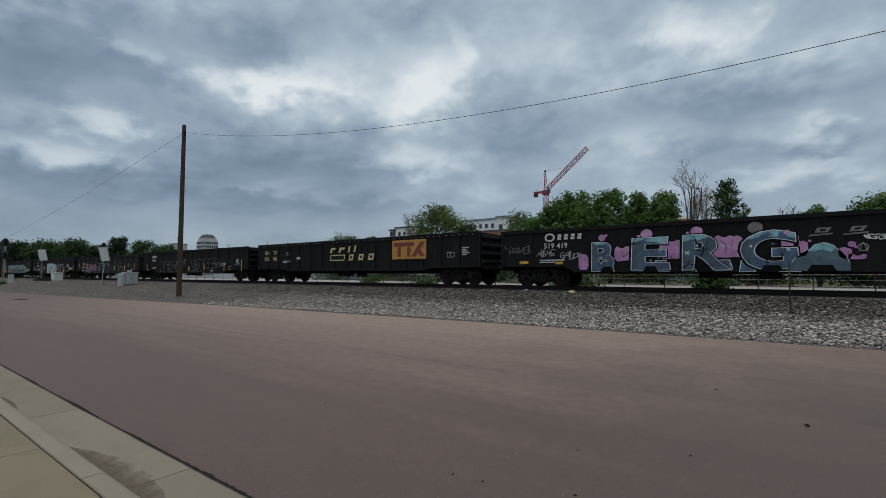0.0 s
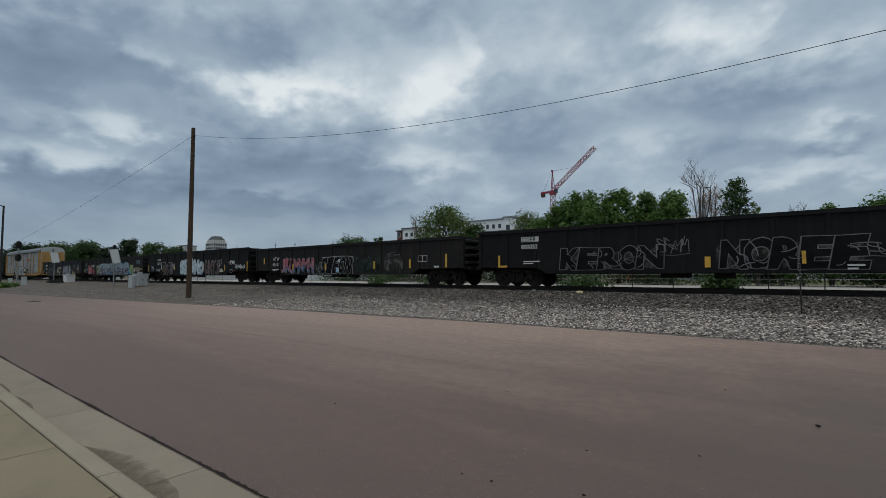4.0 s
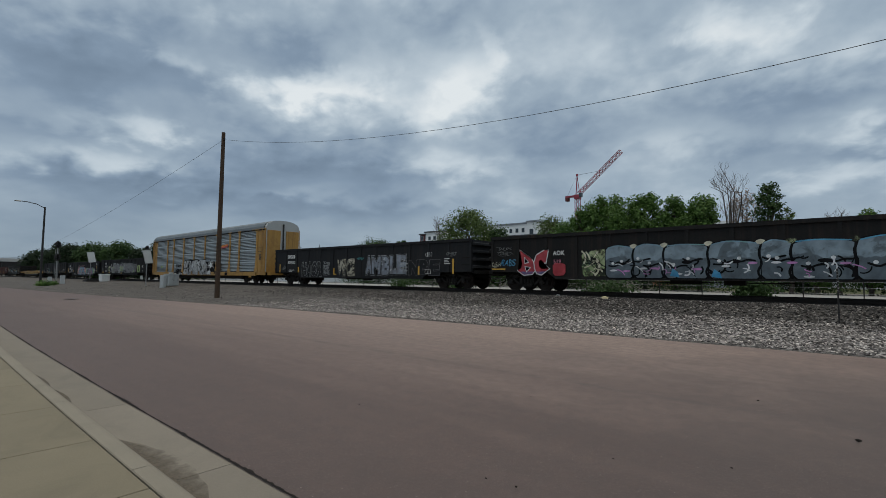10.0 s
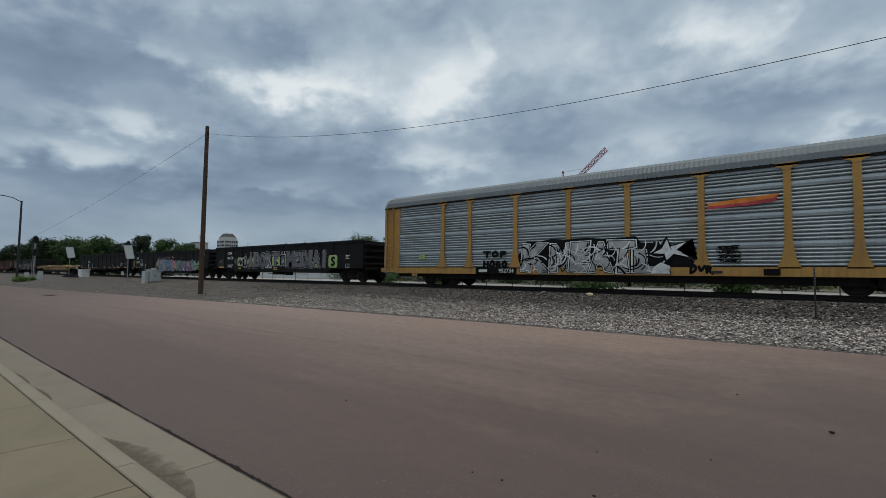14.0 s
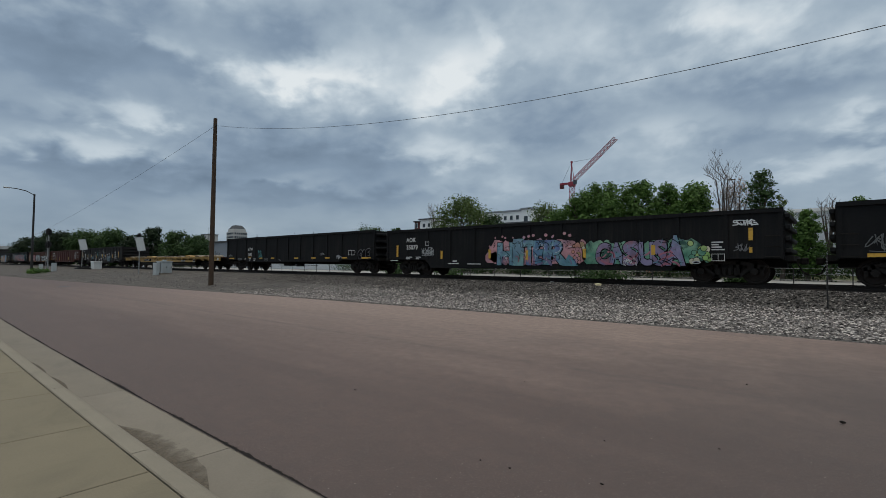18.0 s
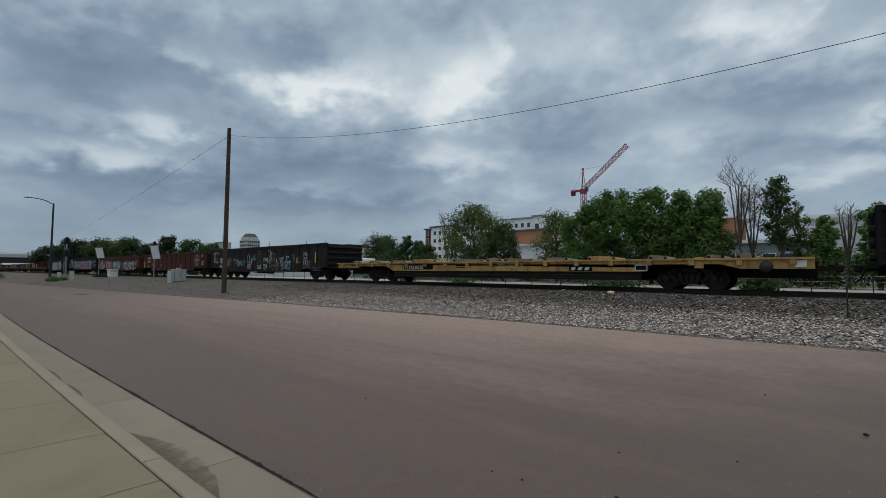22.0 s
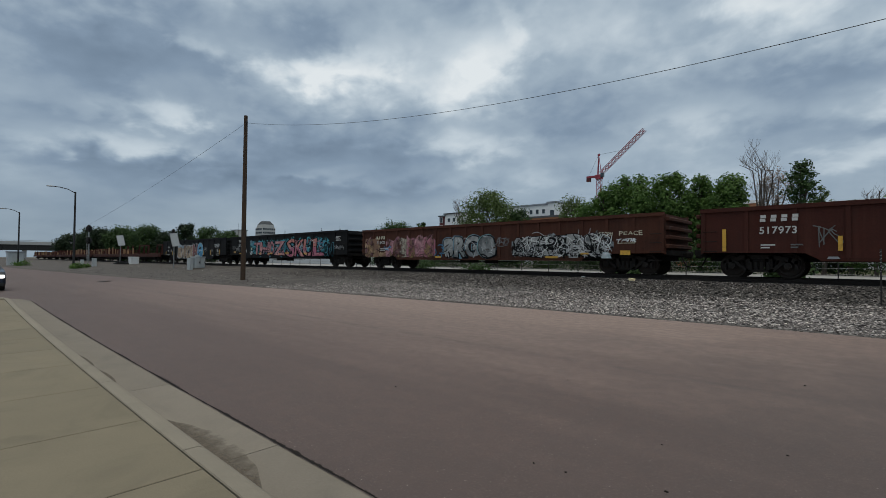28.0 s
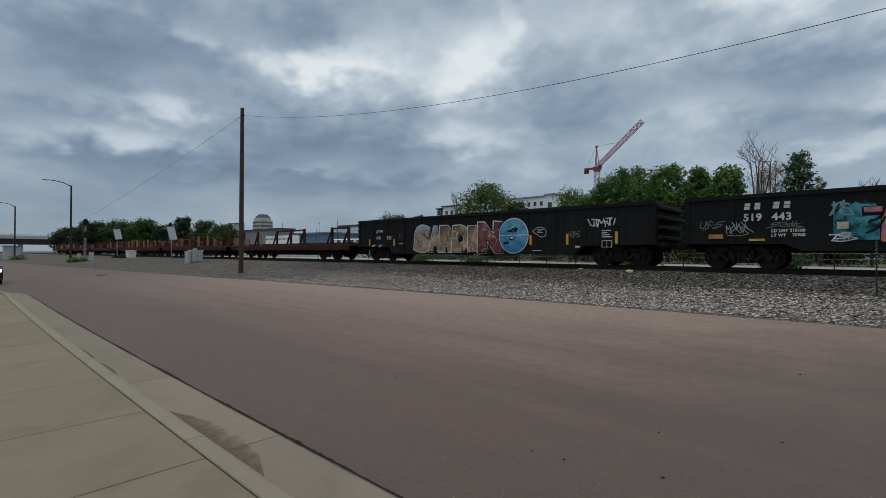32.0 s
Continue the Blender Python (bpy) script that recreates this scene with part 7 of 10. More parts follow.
    word(c, "LOVE", 17.46, 18.5, 0.82, 1.45, S_FAINT, 110, 0.01)
    scribble(c, 18.7, 20.1, 0.75, 1.0, S_DULL, 111, 0.022, 9)


def side_n(c):
    blocks(c, 1.98, 2.08, 0.24, 4, 0.19, 0.13)
    stencil(c, "517973", 1.95, 1.64, 0.26)
    bars(c, 2.0, 1.2, 0.5, 2), bars(c, 2.9, 1.2, 0.4, 2, material=S_FAINT)
    stripe(c, 0.75, 1.0, 0.13, 0.85), stripe(c, 4.2, 1.0, 0.12, 0.5), stripe(c, 7.0, 1.0, 0.12, 0.5), stripe(c, 13.5, 1.0, 0.12, 0.5)
    shape(c, "railroad_emblem", disc(18.1, 1.78, 0.66, 0.62, 28), S_EMBLEM, -1.6355, "faded round white emblem")
    shape(c, "emblem_core", disc(18.1, 1.78, 0.54, 0.50, 28), RUST, -1.6365)
    shape(c, "emblem_bar", [(17.65, 1.70), (18.55, 1.70), (18.55, 1.88), (17.65, 1.88)], S_EMBLEM, -1.6372)
    shape(c, "emblem_bar", [(18.0, 1.36), (18.2, 1.36), (18.2, 2.2), (18.0, 2.2)], S_EMBLEM, -1.6378)
    frame_box(c, 19.4, 1.3, 0.4, 0.4), bars(c, 19.3, 2.3, 0.5, 3)
    for x in (3.9, 6.0, 9.6, 14.2):
        shape(c, "scrape", [(x, 0.72), (x + 0.35, 0.72), (x + 0.3, 0.80), (x + 0.05, 0.80)], S_GREY)
    scribble(c, 3.7, 4.3, 1.1, 1.9, S_FAINT, 110)


def side_o(c):
    blocks(c, 1.6, 1.98, 0.20, 4, 0.15, 0.10, S_CREAM)
    stencil(c, "516421", 1.65, 1.66, 0.20)
    bars(c, 2.0, 1.3, 1.0, 2)
    # faded columns of old paint, pink, yellow and pale
    for k, (xa, xb, za, zb, m) in enumerate(((0.3, 1.9, 0.7, 2.15, S_TAN), (1.9, 3.2, 0.72, 1.25, S_TAN), (2.6, 5.2, 0.72, 2.1, S_BLUSH), (4.6, 7.3, 0.72, 2.05, S_MAUVE), (3.1, 7.2, 0.7, 1.15, S_YELF))):
        splash(c, xa, xb, za, zb, m, 112 + k, 0.3, "faded pink and yellow spray paint", -1.6250 - 0.00008 * k)
    for k, (xa, xb, m) in enumerate(((0.37, 1.3, S_YELF), (1.1, 1.9, S_TAN), (2.6, 3.1, S_BLUSH), (3.35, 4.1, S_YELF), (4.05, 4.8, S_CREAMF), (4.9, 5.5, S_YELF), (5.45, 6.3, S_BLUSH), (6.35, 7.2, S_YELF))):
        splash(c, xa, xb, 0.68, 2.2 - 0.05 * (k % 3), m, 120 + k, 0.3, "faded pink and yellow spray paint")
        linework(c, xa, xb, 0.75, 2.1, m, 10, 140 + k, 0.05, 0.7, slant=1.5), linework(c, xa, xb, 0.75, 2.0, S_BROWN, 6, 150 + k, 0.02, 0.5, slant=1.5)
    linework(c, 2.2, 3.1, 1.2, 1.6, S_SKY, 12, 119, 0.035, 0.35), linework(c, 7.2, 8.0, 0.75, 1.6, S_SKY, 8, 121, 0.03, 0.3)
    spans = [(7.9, 9.0, 0.68, 1.95), (8.75, 9.95, 0.68, 2.02), (9.62, 10.78, 0.68, 2.08), (10.55, 11.95, 0.68, 2.05)]
    throwup(c, "aRGe", spans, [("rim", 0.125, S_PASTEL, 0, 0), ("outline", 0.10, S_BLACK, 0.03, -0.02), ("letter", 0.0, S_CHROME, 0, 0)], 0.045, 0.05, 0.0, 0.05, 123, "silver graffiti with thick black outlines and pale blue edge")
    linework(c, 8.0, 11.8, 0.75, 1.95, S_WHITE, 22, 125, 0.012, 0.3), linework(c, 8.0, 12.0, 0.70, 1.2, S_BLACK, 16, 126, 0.03, 0.3)
    scribble(c, 12.0, 12.7, 1.4, 1.85, S_DULL, 124, 0.03, 6)
    # a dense silver tangle cut by black lines
    splash(c, 12.95, 18.5, 0.70, 1.95, S_FUZZ, 127, 0.45, "silver graffiti ground")
    splash(c, 13.2, 18.2, 0.72, 1.78, S_CHROME, 128, 0.35, "silver graffiti ground", -1.6259)
    throwup(c, "SEGZBS", even(13.1, 17.9, 0.70, 1.92, 6, 0.12, 129, 0.15), [("outline", 0.09, S_BLACK, 0, 0), ("rim", 0.03, S_WHITE, 0, 0), ("letter", 0.0, S_CHROME, 0, 0)], 0.03, 0.14, 0.0, 0.1, 129, "silver graffiti with black lines")
    linework(c, 13.0, 18.4, 0.72, 1.85, S_BLACK, 130, 130, 0.024, 0.55, slant=-0.15), linework(c, 13.0, 18.4, 0.75, 1.85, S_WHITE, 90, 131, 0.014, 0.5, y=-1.6372, slant=-0.15)
    linework(c, 13.6, 18.2, 1.75, 2.12, S_GREY, 14, 132, 0.012, 0.7, slant=0.4)
    frame_box(c, 16.3, 0.75, 0.45, 0.28, S_WHITE)
    shape(c, "pale_patch", [(17.9, 0.72), (18.4, 0.72), (18.3, 0.98), (18.0, 1.0)], S_PALE, -1.6382, "pale spray patch")
    word(c, "STORM", 17.79, 18.45, 1.70, 1.95, S_CREAM, 133), word(c, "PEACE", 18.72, 19.8, 1.72, 1.95, S_CREAM, 134, 0.006, 0.0)
    scribble(c, 18.7, 19.5, 1.42, 1.62, S_WHITE, 127, 0.03, 7), bars(c, 18.68, 1.38, 0.9, 1, 0.03, S_CREAM)
    stripe(c, 18.8, 0.87, 0.45, 0.20), stripe(c, 15.0, 0.72, 0.7, 0.1), stripe(c, 7.3, 0.72, 0.5, 0.1), stripe(c, 16.9, 0.90, 0.4, 0.08)


def side_p(c):
    blocks(c, 2.05, 2.22, 0.24, 2, 0.2, 0.12), blocks(c, 2.95, 2.22, 0.24, 2, 0.2, 0.12)
    stencil(c, "519", 2.02, 1.80, 0.27, bold=0.006), stencil(c, "443", 2.92, 1.80, 0.27, bold=0.006)
    stencil(c, "LD LMT 210100", 2.9, 1.36, 0.10), stencil(c, "LT WT    75900", 2.9, 1.20, 0.10)
    scribble(c, 0.6, 1.3, 1.5, 1.9, S_FAINT, 130), scribble(c, 1.5, 2.2, 1.3, 1.8, S_GREY, 131, 0.018, 9), scribble(c, 2.9, 3.8, 1.5, 1.75, S_FAINT, 132)
    stripe(c, 0.85, 1.15, 0.5, 0.17, YELLOW), stripe(c, 2.2, 1.05, 0.5, 0.08)
    shape(c, "data_plate", [(4.75, 1.42), (5.05, 1.42), (5.05, 1.66), (4.75, 1.66)], S_CREAM)
    scribble(c, 4.6, 5.1, 1.8, 2.4, S_PASTEL, 133, 0.04, 4), scribble(c, 4.6, 5.2, 1.05, 1.3, S_WHITE, 139, 0.03, 5)
    # aqua ground, thin and ragged at the top
    for k, (xa, xb, za, zb, m) in enumerate(((4.65, 8.2, 0.95, 2.42, S_AQUA), (7.9, 11.7, 0.95, 2.46, S_AQUA), (10.4, 11.6, 1.4, 2.40, S_SEA), (5.0, 7.0, 1.7, 2.32, S_SEA), (11.4, 14.6, 0.75, 2.50, S_AQUA), (11.7, 13.4, 1.2, 2.2, S_SEA), (14.2, 18.3, 0.8, 2.45, S_AQUA), (13.4, 15.4, 0.75, 1.9, S_SEA), (16.6, 17.8, 1.5, 2.3, S_SEA))):
        splash(c, xa, xb, za, zb, m, 134 + k, 0.35, "aqua ground of spray paint", -1.6252 - 0.00008 * k)
    for k, x in enumerate((6.6, 8.5, 10.6, 14.3)):
        shape(c, "aqua_drip", [(x, 0.74), (x + 0.36, 0.74), (x + 0.22, 0.98), (x + 0.12, 0.98)], S_SEA, -1.6262, "aqua paint run")
    spans = [(5.24, 6.72, 0.90, 2.20), (6.60, 8.62, 0.88, 2.20), (8.42, 9.50, 0.92, 2.26), (9.32, 11.42, 0.86, 2.22)]
    throwup(c, "THOZ", spans, [("outline", 0.15, S_BLACK, 0.05, -0.04), ("edge_line", 0.045, S_ROSEF, 0, 0), ("rim", 0.025, S_MAUVE, 0, 0), ("letter", 0.0, S_THOZ, 0, 0)], 0.0, 0.06, 0.04, 0.14, 134, "rose and orange graffiti letters with pink edges on aqua")
    linework(c, 5.4, 11.2, 1.0, 2.1, S_MAUVE, 30, 135, 0.018, 0.5), linework(c, 5.4, 11.2, 1.0, 2.1, S_PALEROSE, 24, 136, 0.012, 0.4, y=-1.6362)
    spans = [(11.5, 13.3, 0.72, 2.38), (12.95, 14.75, 0.72, 2.32), (14.3, 16.15, 0.74, 2.32), (15.75, 17.6, 0.78, 2.36)]
    throwup(c, "SKUL", spans, [("outline", 0.16, S_BLACK, -0.04, -0.03), ("letter", 0.0, S_SKUL, 0, 0)], 0.02, 0.07, 0.08, 0.12, 135, "peach over mauve graffiti letters with thick black outlines on aqua")
    linework(c, 5.4, 11.2, 0.95, 2.15, S_BLACK, 26, 141, 0.035, 0.5, y=-1.6358), linework(c, 11.7, 17.4, 0.85, 2.25, S_BLACK, 26, 142, 0.04, 0.5, y=-1.6348)
    linework(c, 11.7, 17.4, 0.85, 2.2, S_MAUVE, 26, 137, 0.020, 0.5), linework(c, 11.7, 17.4, 1.1, 2.2, S_WHITE, 16, 138, 0.014, 0.25, y=-1.6366)
    stripe(c, 6.4, 1.03, 0.5, 0.08), stripe(c, 8.3, 1.02, 0.8, 0.09), stripe(c, 11.5, 1.05, 0.6, 0.10), stripe(c, 14.6, 0.98, 0.5, 0.09)
    throwup(c, "ON", [(17.5, 18.2, 0.8, 2.0), (18.1, 18.9, 0.8, 1.9)], [("edge_line", 0.035, S_SEA, 0, 0), ("letter", 0.0, S_BLACK, 0, 0)], 0.03, 0.06, 0.0, 0.0, 136, "teal outlined graffiti letters")
    bars(c, 19.2, 2.3, 0.7, 4), scribble(c, 19.1, 20.2, 1.3, 1.7, S_GREY, 137)


def side_q(c):
    stencil(c, "ATW", 2.02, 1.90, 0.22)
    stencil(c, "400", 2.02, 1.46, 0.22), stencil(c, "822", 3.15, 1.46, 0.22)
    bars(c, 1.6, 1.05, 0.4, 2), bars(c, 2.3, 1.05, 0.45, 2), frame_box(c, 4.4, 1.5, 0.3, 0.3, S_FAINT)
    for x, z, h in ((1.25, 1.05, 0.45), (3.84, 1.0, 0.48), (14.42, 0.98, 0.5), (16.48, 0.98, 0.52), (18.9, 1.0, 0.55)):
        stripe(c, x, z, 0.13, h)
    stripe(c, 4.4, 1.12, 0.4, 0.07)
    spans = [(5.80, 7.36, 0.55, 2.30), (7.06, 8.40, 0.57, 2.22), (8.02, 9.44, 0.57, 2.24), (9.06, 10.52, 0.57, 2.22), (10.28, 11.26, 0.57, 2.14), (11.0, 12.72, 0.53, 2.32)]
    throwup(c, "SARDIN", spans, [("outline", 0.10, S_WHITE, 0, 0), ("rim", 0.05, S_BLACK, 0.02, -0.02), ("letter", 0.0, [S_SAND_1, S_SAND_1, S_SAND_2, S_SAND_2, S_SAND_2, S_WINE], 0, 0)], 0.085, 0.05, 0.0, 0.05, 140, "tan, brown and wine-red graffiti letters with white edges")
    linework(c, 6.0, 12.4, 0.65, 2.1, S_CREAM, 30, 141, 0.014, 0.5, slant=1.2), linework(c, 6.0, 12.4, 0.6, 2.1, S_BROWN, 26, 142, 0.020, 0.4, y=-1.6362)
    for grow, paint, yy in ((1.0, S_WHITE, -1.6330), (0.95, S_SKY, -1.6334)):
        shape(c, "painted_disc", disc(13.42, 1.48, 0.94 * grow, 0.94 * grow, 30), paint, yy, "sky-blue round graffiti letter")
    shape(c, "disc_slot", [(12.98, 1.72), (13.2, 1.92), (13.5, 1.96), (13.72, 1.86), (13.66, 1.72), (13.4, 1.64)], S_BLACK, -1.6340)
    shape(c, "disc_slot_light", [(13.05, 1.80), (13.3, 1.95), (13.55, 1.96), (13.35, 1.88)], S_WHITE, -1.6342)
    shape(c, "disc_core", disc(13.32, 1.34, 0.18, 0.10, 12), S_BLACK, -1.6342), shape(c, "disc_core_light", disc(13.3, 1.36, 0.10, 0.05, 10), S_WHITE, -1.6344)
    line(c, [(12.55, 1.50), (13.1, 1.52), (13.7, 1.50), (14.28, 1.53)], S_WHITE, 0.018, -1.6344)
    line(c, [(13.42, 0.58), (13.40, 1.2), (13.46, 1.8), (13.43, 2.38)], S_BLUE, 0.02, -1.6343)
    shape(c, "disc_slot", [(12.78, 1.02), (13.12, 1.06), (13.12, 1.18), (12.8, 1.16)], S_BLACK, -1.6340)
    linework(c, 12.8, 14.1, 0.75, 2.2, S_BLUE, 14, 143, 0.02, 0.4, y=-1.6338)
    line(c, [(14.62, 1.68), (14.85, 1.88), (15.25, 1.86), (15.42, 1.62), (15.3, 1.38), (15.05, 1.38), (14.85, 1.52), (14.6, 1.66), (14.58, 1.74), (14.7, 1.6)], S_GREY, 0.020)
    bars(c, 14.88, 1.74, 0.42, 3, 0.04, S_GREY)
    bars(c, 14.6, 0.68, 0.6, 1, 0.03), shape(c, "data_plate", [(16.95, 0.84), (17.2, 0.84), (17.2, 0.92), (16.95, 0.92)], LETTER)
    scribble(c, 16.7, 17.2, 1.3, 1.62, S_FAINT, 143), scribble(c, 17.72, 18.84, 1.75, 2.2, S_WHITE, 144, 0.030, 8)
    frame_box(c, 18.28, 0.84, 0.48, 0.32), bars(c, 18.28, 1.58, 0.48, 4)


make_gondola(-12.16, "black gondola car with blue and pink graffiti", BLACK, side_a, top=2.66, belly=0.70)
make_gondola(-34.07, "black gondola car with cream blocks and an orange panel", BLACK, side_b, top=2.77, belly=0.80, ribs=16)
make_gondola(-56.18, "black gondola car with grey outlined graffiti", BLACK, side_c, top=2.75, belly=0.66)
make_gondola(-77.84, "black gondola car with faded red, white and green graffiti", BLACK_2, side_d, top=2.64, belly=0.64)
make_gondola(-99.67, "black gondola car with silver bubble graffiti", BLACK, side_e, top=2.85, belly=0.60)
make_gondola(-121.74, "black gondola car covered in silver-blue graffiti", BLACK_2, side_f, top=2.74, belly=0.62)
make_gondola(-143.73, "black gondola car with white block graffiti", BLACK_3, side_g, top=2.76, belly=0.56)
make_gondola(-195.55, "black gondola car with grey protest lettering", BLACK, side_i, top=2.79, belly=0.70)
make_gondola(-217.68, "black gondola car with blue and pink graffiti along its middle", BLACK, side_j, top=2.72, belly=0.47, ribs=12)
make_gondola(-239.52, "plain black gondola car with small yellow markers", BLACK, side_k, top=2.84, belly=0.80, ribs=12)
make_gondola(-290.59, "grimy black gondola car with white line drawings", BLACK_2, side_m, top=2.75, belly=0.61, ribs=16)
make_gondola(-312.20, "oxide-red gondola car with a faded round emblem", RUST, side_n, top=2.62, belly=0.66, ribs=14, load=True)
make_gondola(-334.27, "rusty brown gondola car with silver graffiti", RUST_2, side_o, top=2.62, belly=0.62, ribs=17)
make_gondola(-356.81, "black gondola car with orange and pink graffiti on teal", BLACK, side_p, top=2.75, belly=0.70)
make_gondola(-378.63, "black gondola car with cream letters and a blue disc", BLACK, side_q, top=2.77, belly=0.52)


# ---- the autorack ----
S_FLAME = spray("orange_spray", (0.55, 0.14, 0.02), (0.62, 0.20, 0.03))


def autorack(left):
    L, eave = 27.4, 4.74
    h = L / 2
    car = thing("autorack_car", "yellow and galvanised autorack car with black and white graffiti", "autorack car", "cars of the freight train")
    posts = [4.74, 6.63, 9.5, 12.33, 15.05, 17.9, 20.66, 22.55, 25.85]
    starts = [1.3] + posts
    for s in (-1, 1):
        # corrugated panels between the posts
        for a, b in zip([1.3] + posts[:-1], posts):
            bm = bmesh.new()
            rows, prof, z, k = [], [], 1.05, 0
            while z < eave - 0.26:
                flat = 0.20 if k % 7 == 5 else 0.075
                prof += [(0.045, z), (0.062, z + flat * 0.5), (0.045, z + flat), (-0.075, z + flat + 0.006), (-0.075, z + flat + 0.054), (0.045, z + flat + 0.060)]
                z += flat + 0.060
                k += 1
            prof.append((0.05, eave - 0.1))
            for dep, z in prof:
                rows.append([bm.verts.new((x - h, s * (HALF - 0.07 + dep), z)) for x in (a, b)])
            for p, q in zip(rows, rows[1:]):
                bm.faces.new((p[0], p[1], q[1], q[0]))
            bmesh.ops.recalc_face_normals(bm, faces=bm.faces[:])
            part("side_sheet", bm, ZINC, car)
        for i, x in enumerate(posts):
            bm = bmesh.new()
            box(bm, x - h - 0.12, x - h + 0.12, s * HALF - 0.04, s * HALF + 0.04, 0.95, eave)
            for levels in (((0.34, 0.95), (0.32, 1.08), (0.22, 1.3), (0.16, 1.6), (0.12, 2.0)), ((0.12, eave - 0.24), (0.15, eave - 0.18), (0.33, eave - 0.13), (0.34, eave + 0.02))):
                front = [[bm.verts.new((x - h + sx * w, s * (HALF + 0.05), z)) for sx in (-1, 1)] for w, z in levels]
                for p, q in zip(front, front[1:]):
                    bm.faces.new((p[0], p[1], q[1], q[0]) if s < 0 else (p[1], p[0], q[0], q[1]))
            part("post", bm, YELLOW, car)
        part("side_sill", boxes((-h + 1.0, h - 1.6, s * HALF - 0.05, s * HALF + 0.05, 0.66, 1.0)), YELLOW, car)
        # dark strip standing in for the shaded gap below the sheets
        part("sill_gap_strip", boxes((-h + 1.2, h - 1.6, s * HALF - 0.04, s * HALF + 0.055, 0.99, 1.05)), UNDER, car)
        # dark strip in place of the shadow under the roof's eave
        part("eave_shade_strip", boxes((-h, h, s * HALF - 0.05, s * HALF + 0.02, eave - 0.1, eave - 0.02)), UNDER, car)
        for e, (a, b) in ((-1, (0.0, 1.3)), (1, (25.9, 27.4))):
            bm = bmesh.new()
            box(bm, a - h, b - h, s * (HALF - 0.03) - 0.03, s * (HALF - 0.03) + 0.03, 0.72, eave)
            box(bm, a - h + 0.12, a - h + 0.2, s * HALF - 0.02, s * HALF + 0.03, 0.9, eave - 0.1)
            part("end_side_panel", bm, YELLOW, car)
            part("gusset", boxes((a - h - (0.0 if e < 0 else 1.0), b - h + (0.6 if e < 0 else 0.0), s * HALF - 0.02, s * HALF + 0.05, eave - 0.12, eave + 0.07)), YELLOW, car)
        # ladders at the ends
        for x in (h - 0.3, -h + 0.5):
            bm = bmesh.new()
            for dx in (-0.27, 0.27):
                rod(bm, (x + dx, s * (HALF + 0.08), 0.95), (x + dx, s * (HALF + 0.08), eave), 0.03, 6)
            for i in range(9):
                rod(bm, (x - 0.27, s * (HALF + 0.08), 1.1 + 0.42 * i), (x + 0.27, s * (HALF + 0.08), 1.1 + 0.42 * i), 0.025, 6)
            part("ladder", bm, YELLOW, car)
    # roof of ribbed sheets, arched
    bm = bmesh.new()
    arc = [(-1.62, eave + 0.0), (-1.60, eave + 0.24), (-1.46, eave + 0.50), (-1.0, eave + 0.70), (-0.4, eave + 0.80), (0.4, eave + 0.80), (1.0, eave + 0.70), (1.46, eave + 0.50), (1.60, eave + 0.24), (1.62, eave + 0.0)]
    rows, x, k = [], -h + 0.15, 0
    while x < h - 0.3:
        sw = 0.018 if k % 2 else 0.0
        rows.append([bm.verts.new((x, y * (1 + sw * 0.4), z + sw)) for y, z in arc])
        x += 0.09
        k += 1
    for p, q in zip(rows, rows[1:]):
        for j in range(len(arc) - 1):
            bm.faces.new((p[j], q[j], q[j + 1], p[j + 1]))
    bmesh.ops.recalc_face_normals(bm, faces=bm.faces[:])
    part("roof", bm, ROOF, car)
    for s in (-1, 1):
        bm = bmesh.new()
        x0, x1 = sorted((s * (h - 0.32), s * (h + 0.02)))
        ring = []
        for xx in (x0, x1):
            ring.append([bm.verts.new((xx, y * 0.985, z)) for y, z in [(-1.62, 1.0)] + arc + [(1.62, 1.0)]])
        k = len(ring[0])
        for j in range(k - 1):
            bm.faces.new((ring[0][j], ring[0][j + 1], ring[1][j + 1], ring[1][j]))
        bm.faces.new(ring[0]), bm.faces.new(ring[1][::-1])
        bmesh.ops.recalc_face_normals(bm, faces=bm.faces[:])
        part("end_cap", bm, SIGNB, car, "pale end hood over the doors")
        bm = bmesh.new()
        for y in (-0.9, 0.9):
            a0, a1 = sorted((s * (h + 0.03), s * (h + 0.09)))
            box(bm, a0, a1, y - 0.62, y + 0.62, 0.95, eave - 0.1)
        part("end_door", bm, YELLOW, car)
        part("door_gap", boxes((min(s * (h + 0.02), s * (h + 0.11)), max(s * (h + 0.02), s * (h + 0.11)), -0.05, 0.05, 1.2, eave + 0.5)), DARK, car)
        part("end_sill", boxes((min(s * h, s * (h + 0.5)), max(s * h, s * (h + 0.5)), -1.4, 1.4, 0.72, 0.98)), YELLOW, car)
    for s in (-1, 1):
        part("truck_step", boxes((s * (h - 2.6) - 0.2, s * (h - 2.6) + 0.2, -HALF - 0.03, -HALF + 0.02, 0.5, 0.7)), YELLOW, car)
    part("floor", boxes((-h, h, -HALF + 0.1, HALF - 0.1, 0.98, 1.1)), UNDER, car)
    part("center_sill", boxes((-h + 4.6, h - 4.6, -1.3, 1.3, 0.36, 0.66), (-h, h, -0.3, 0.3, 0.5, 0.97)), UNDER, car)
    running_gear(car, h + 0.1, h - 4.0)
    before = set(car.children)
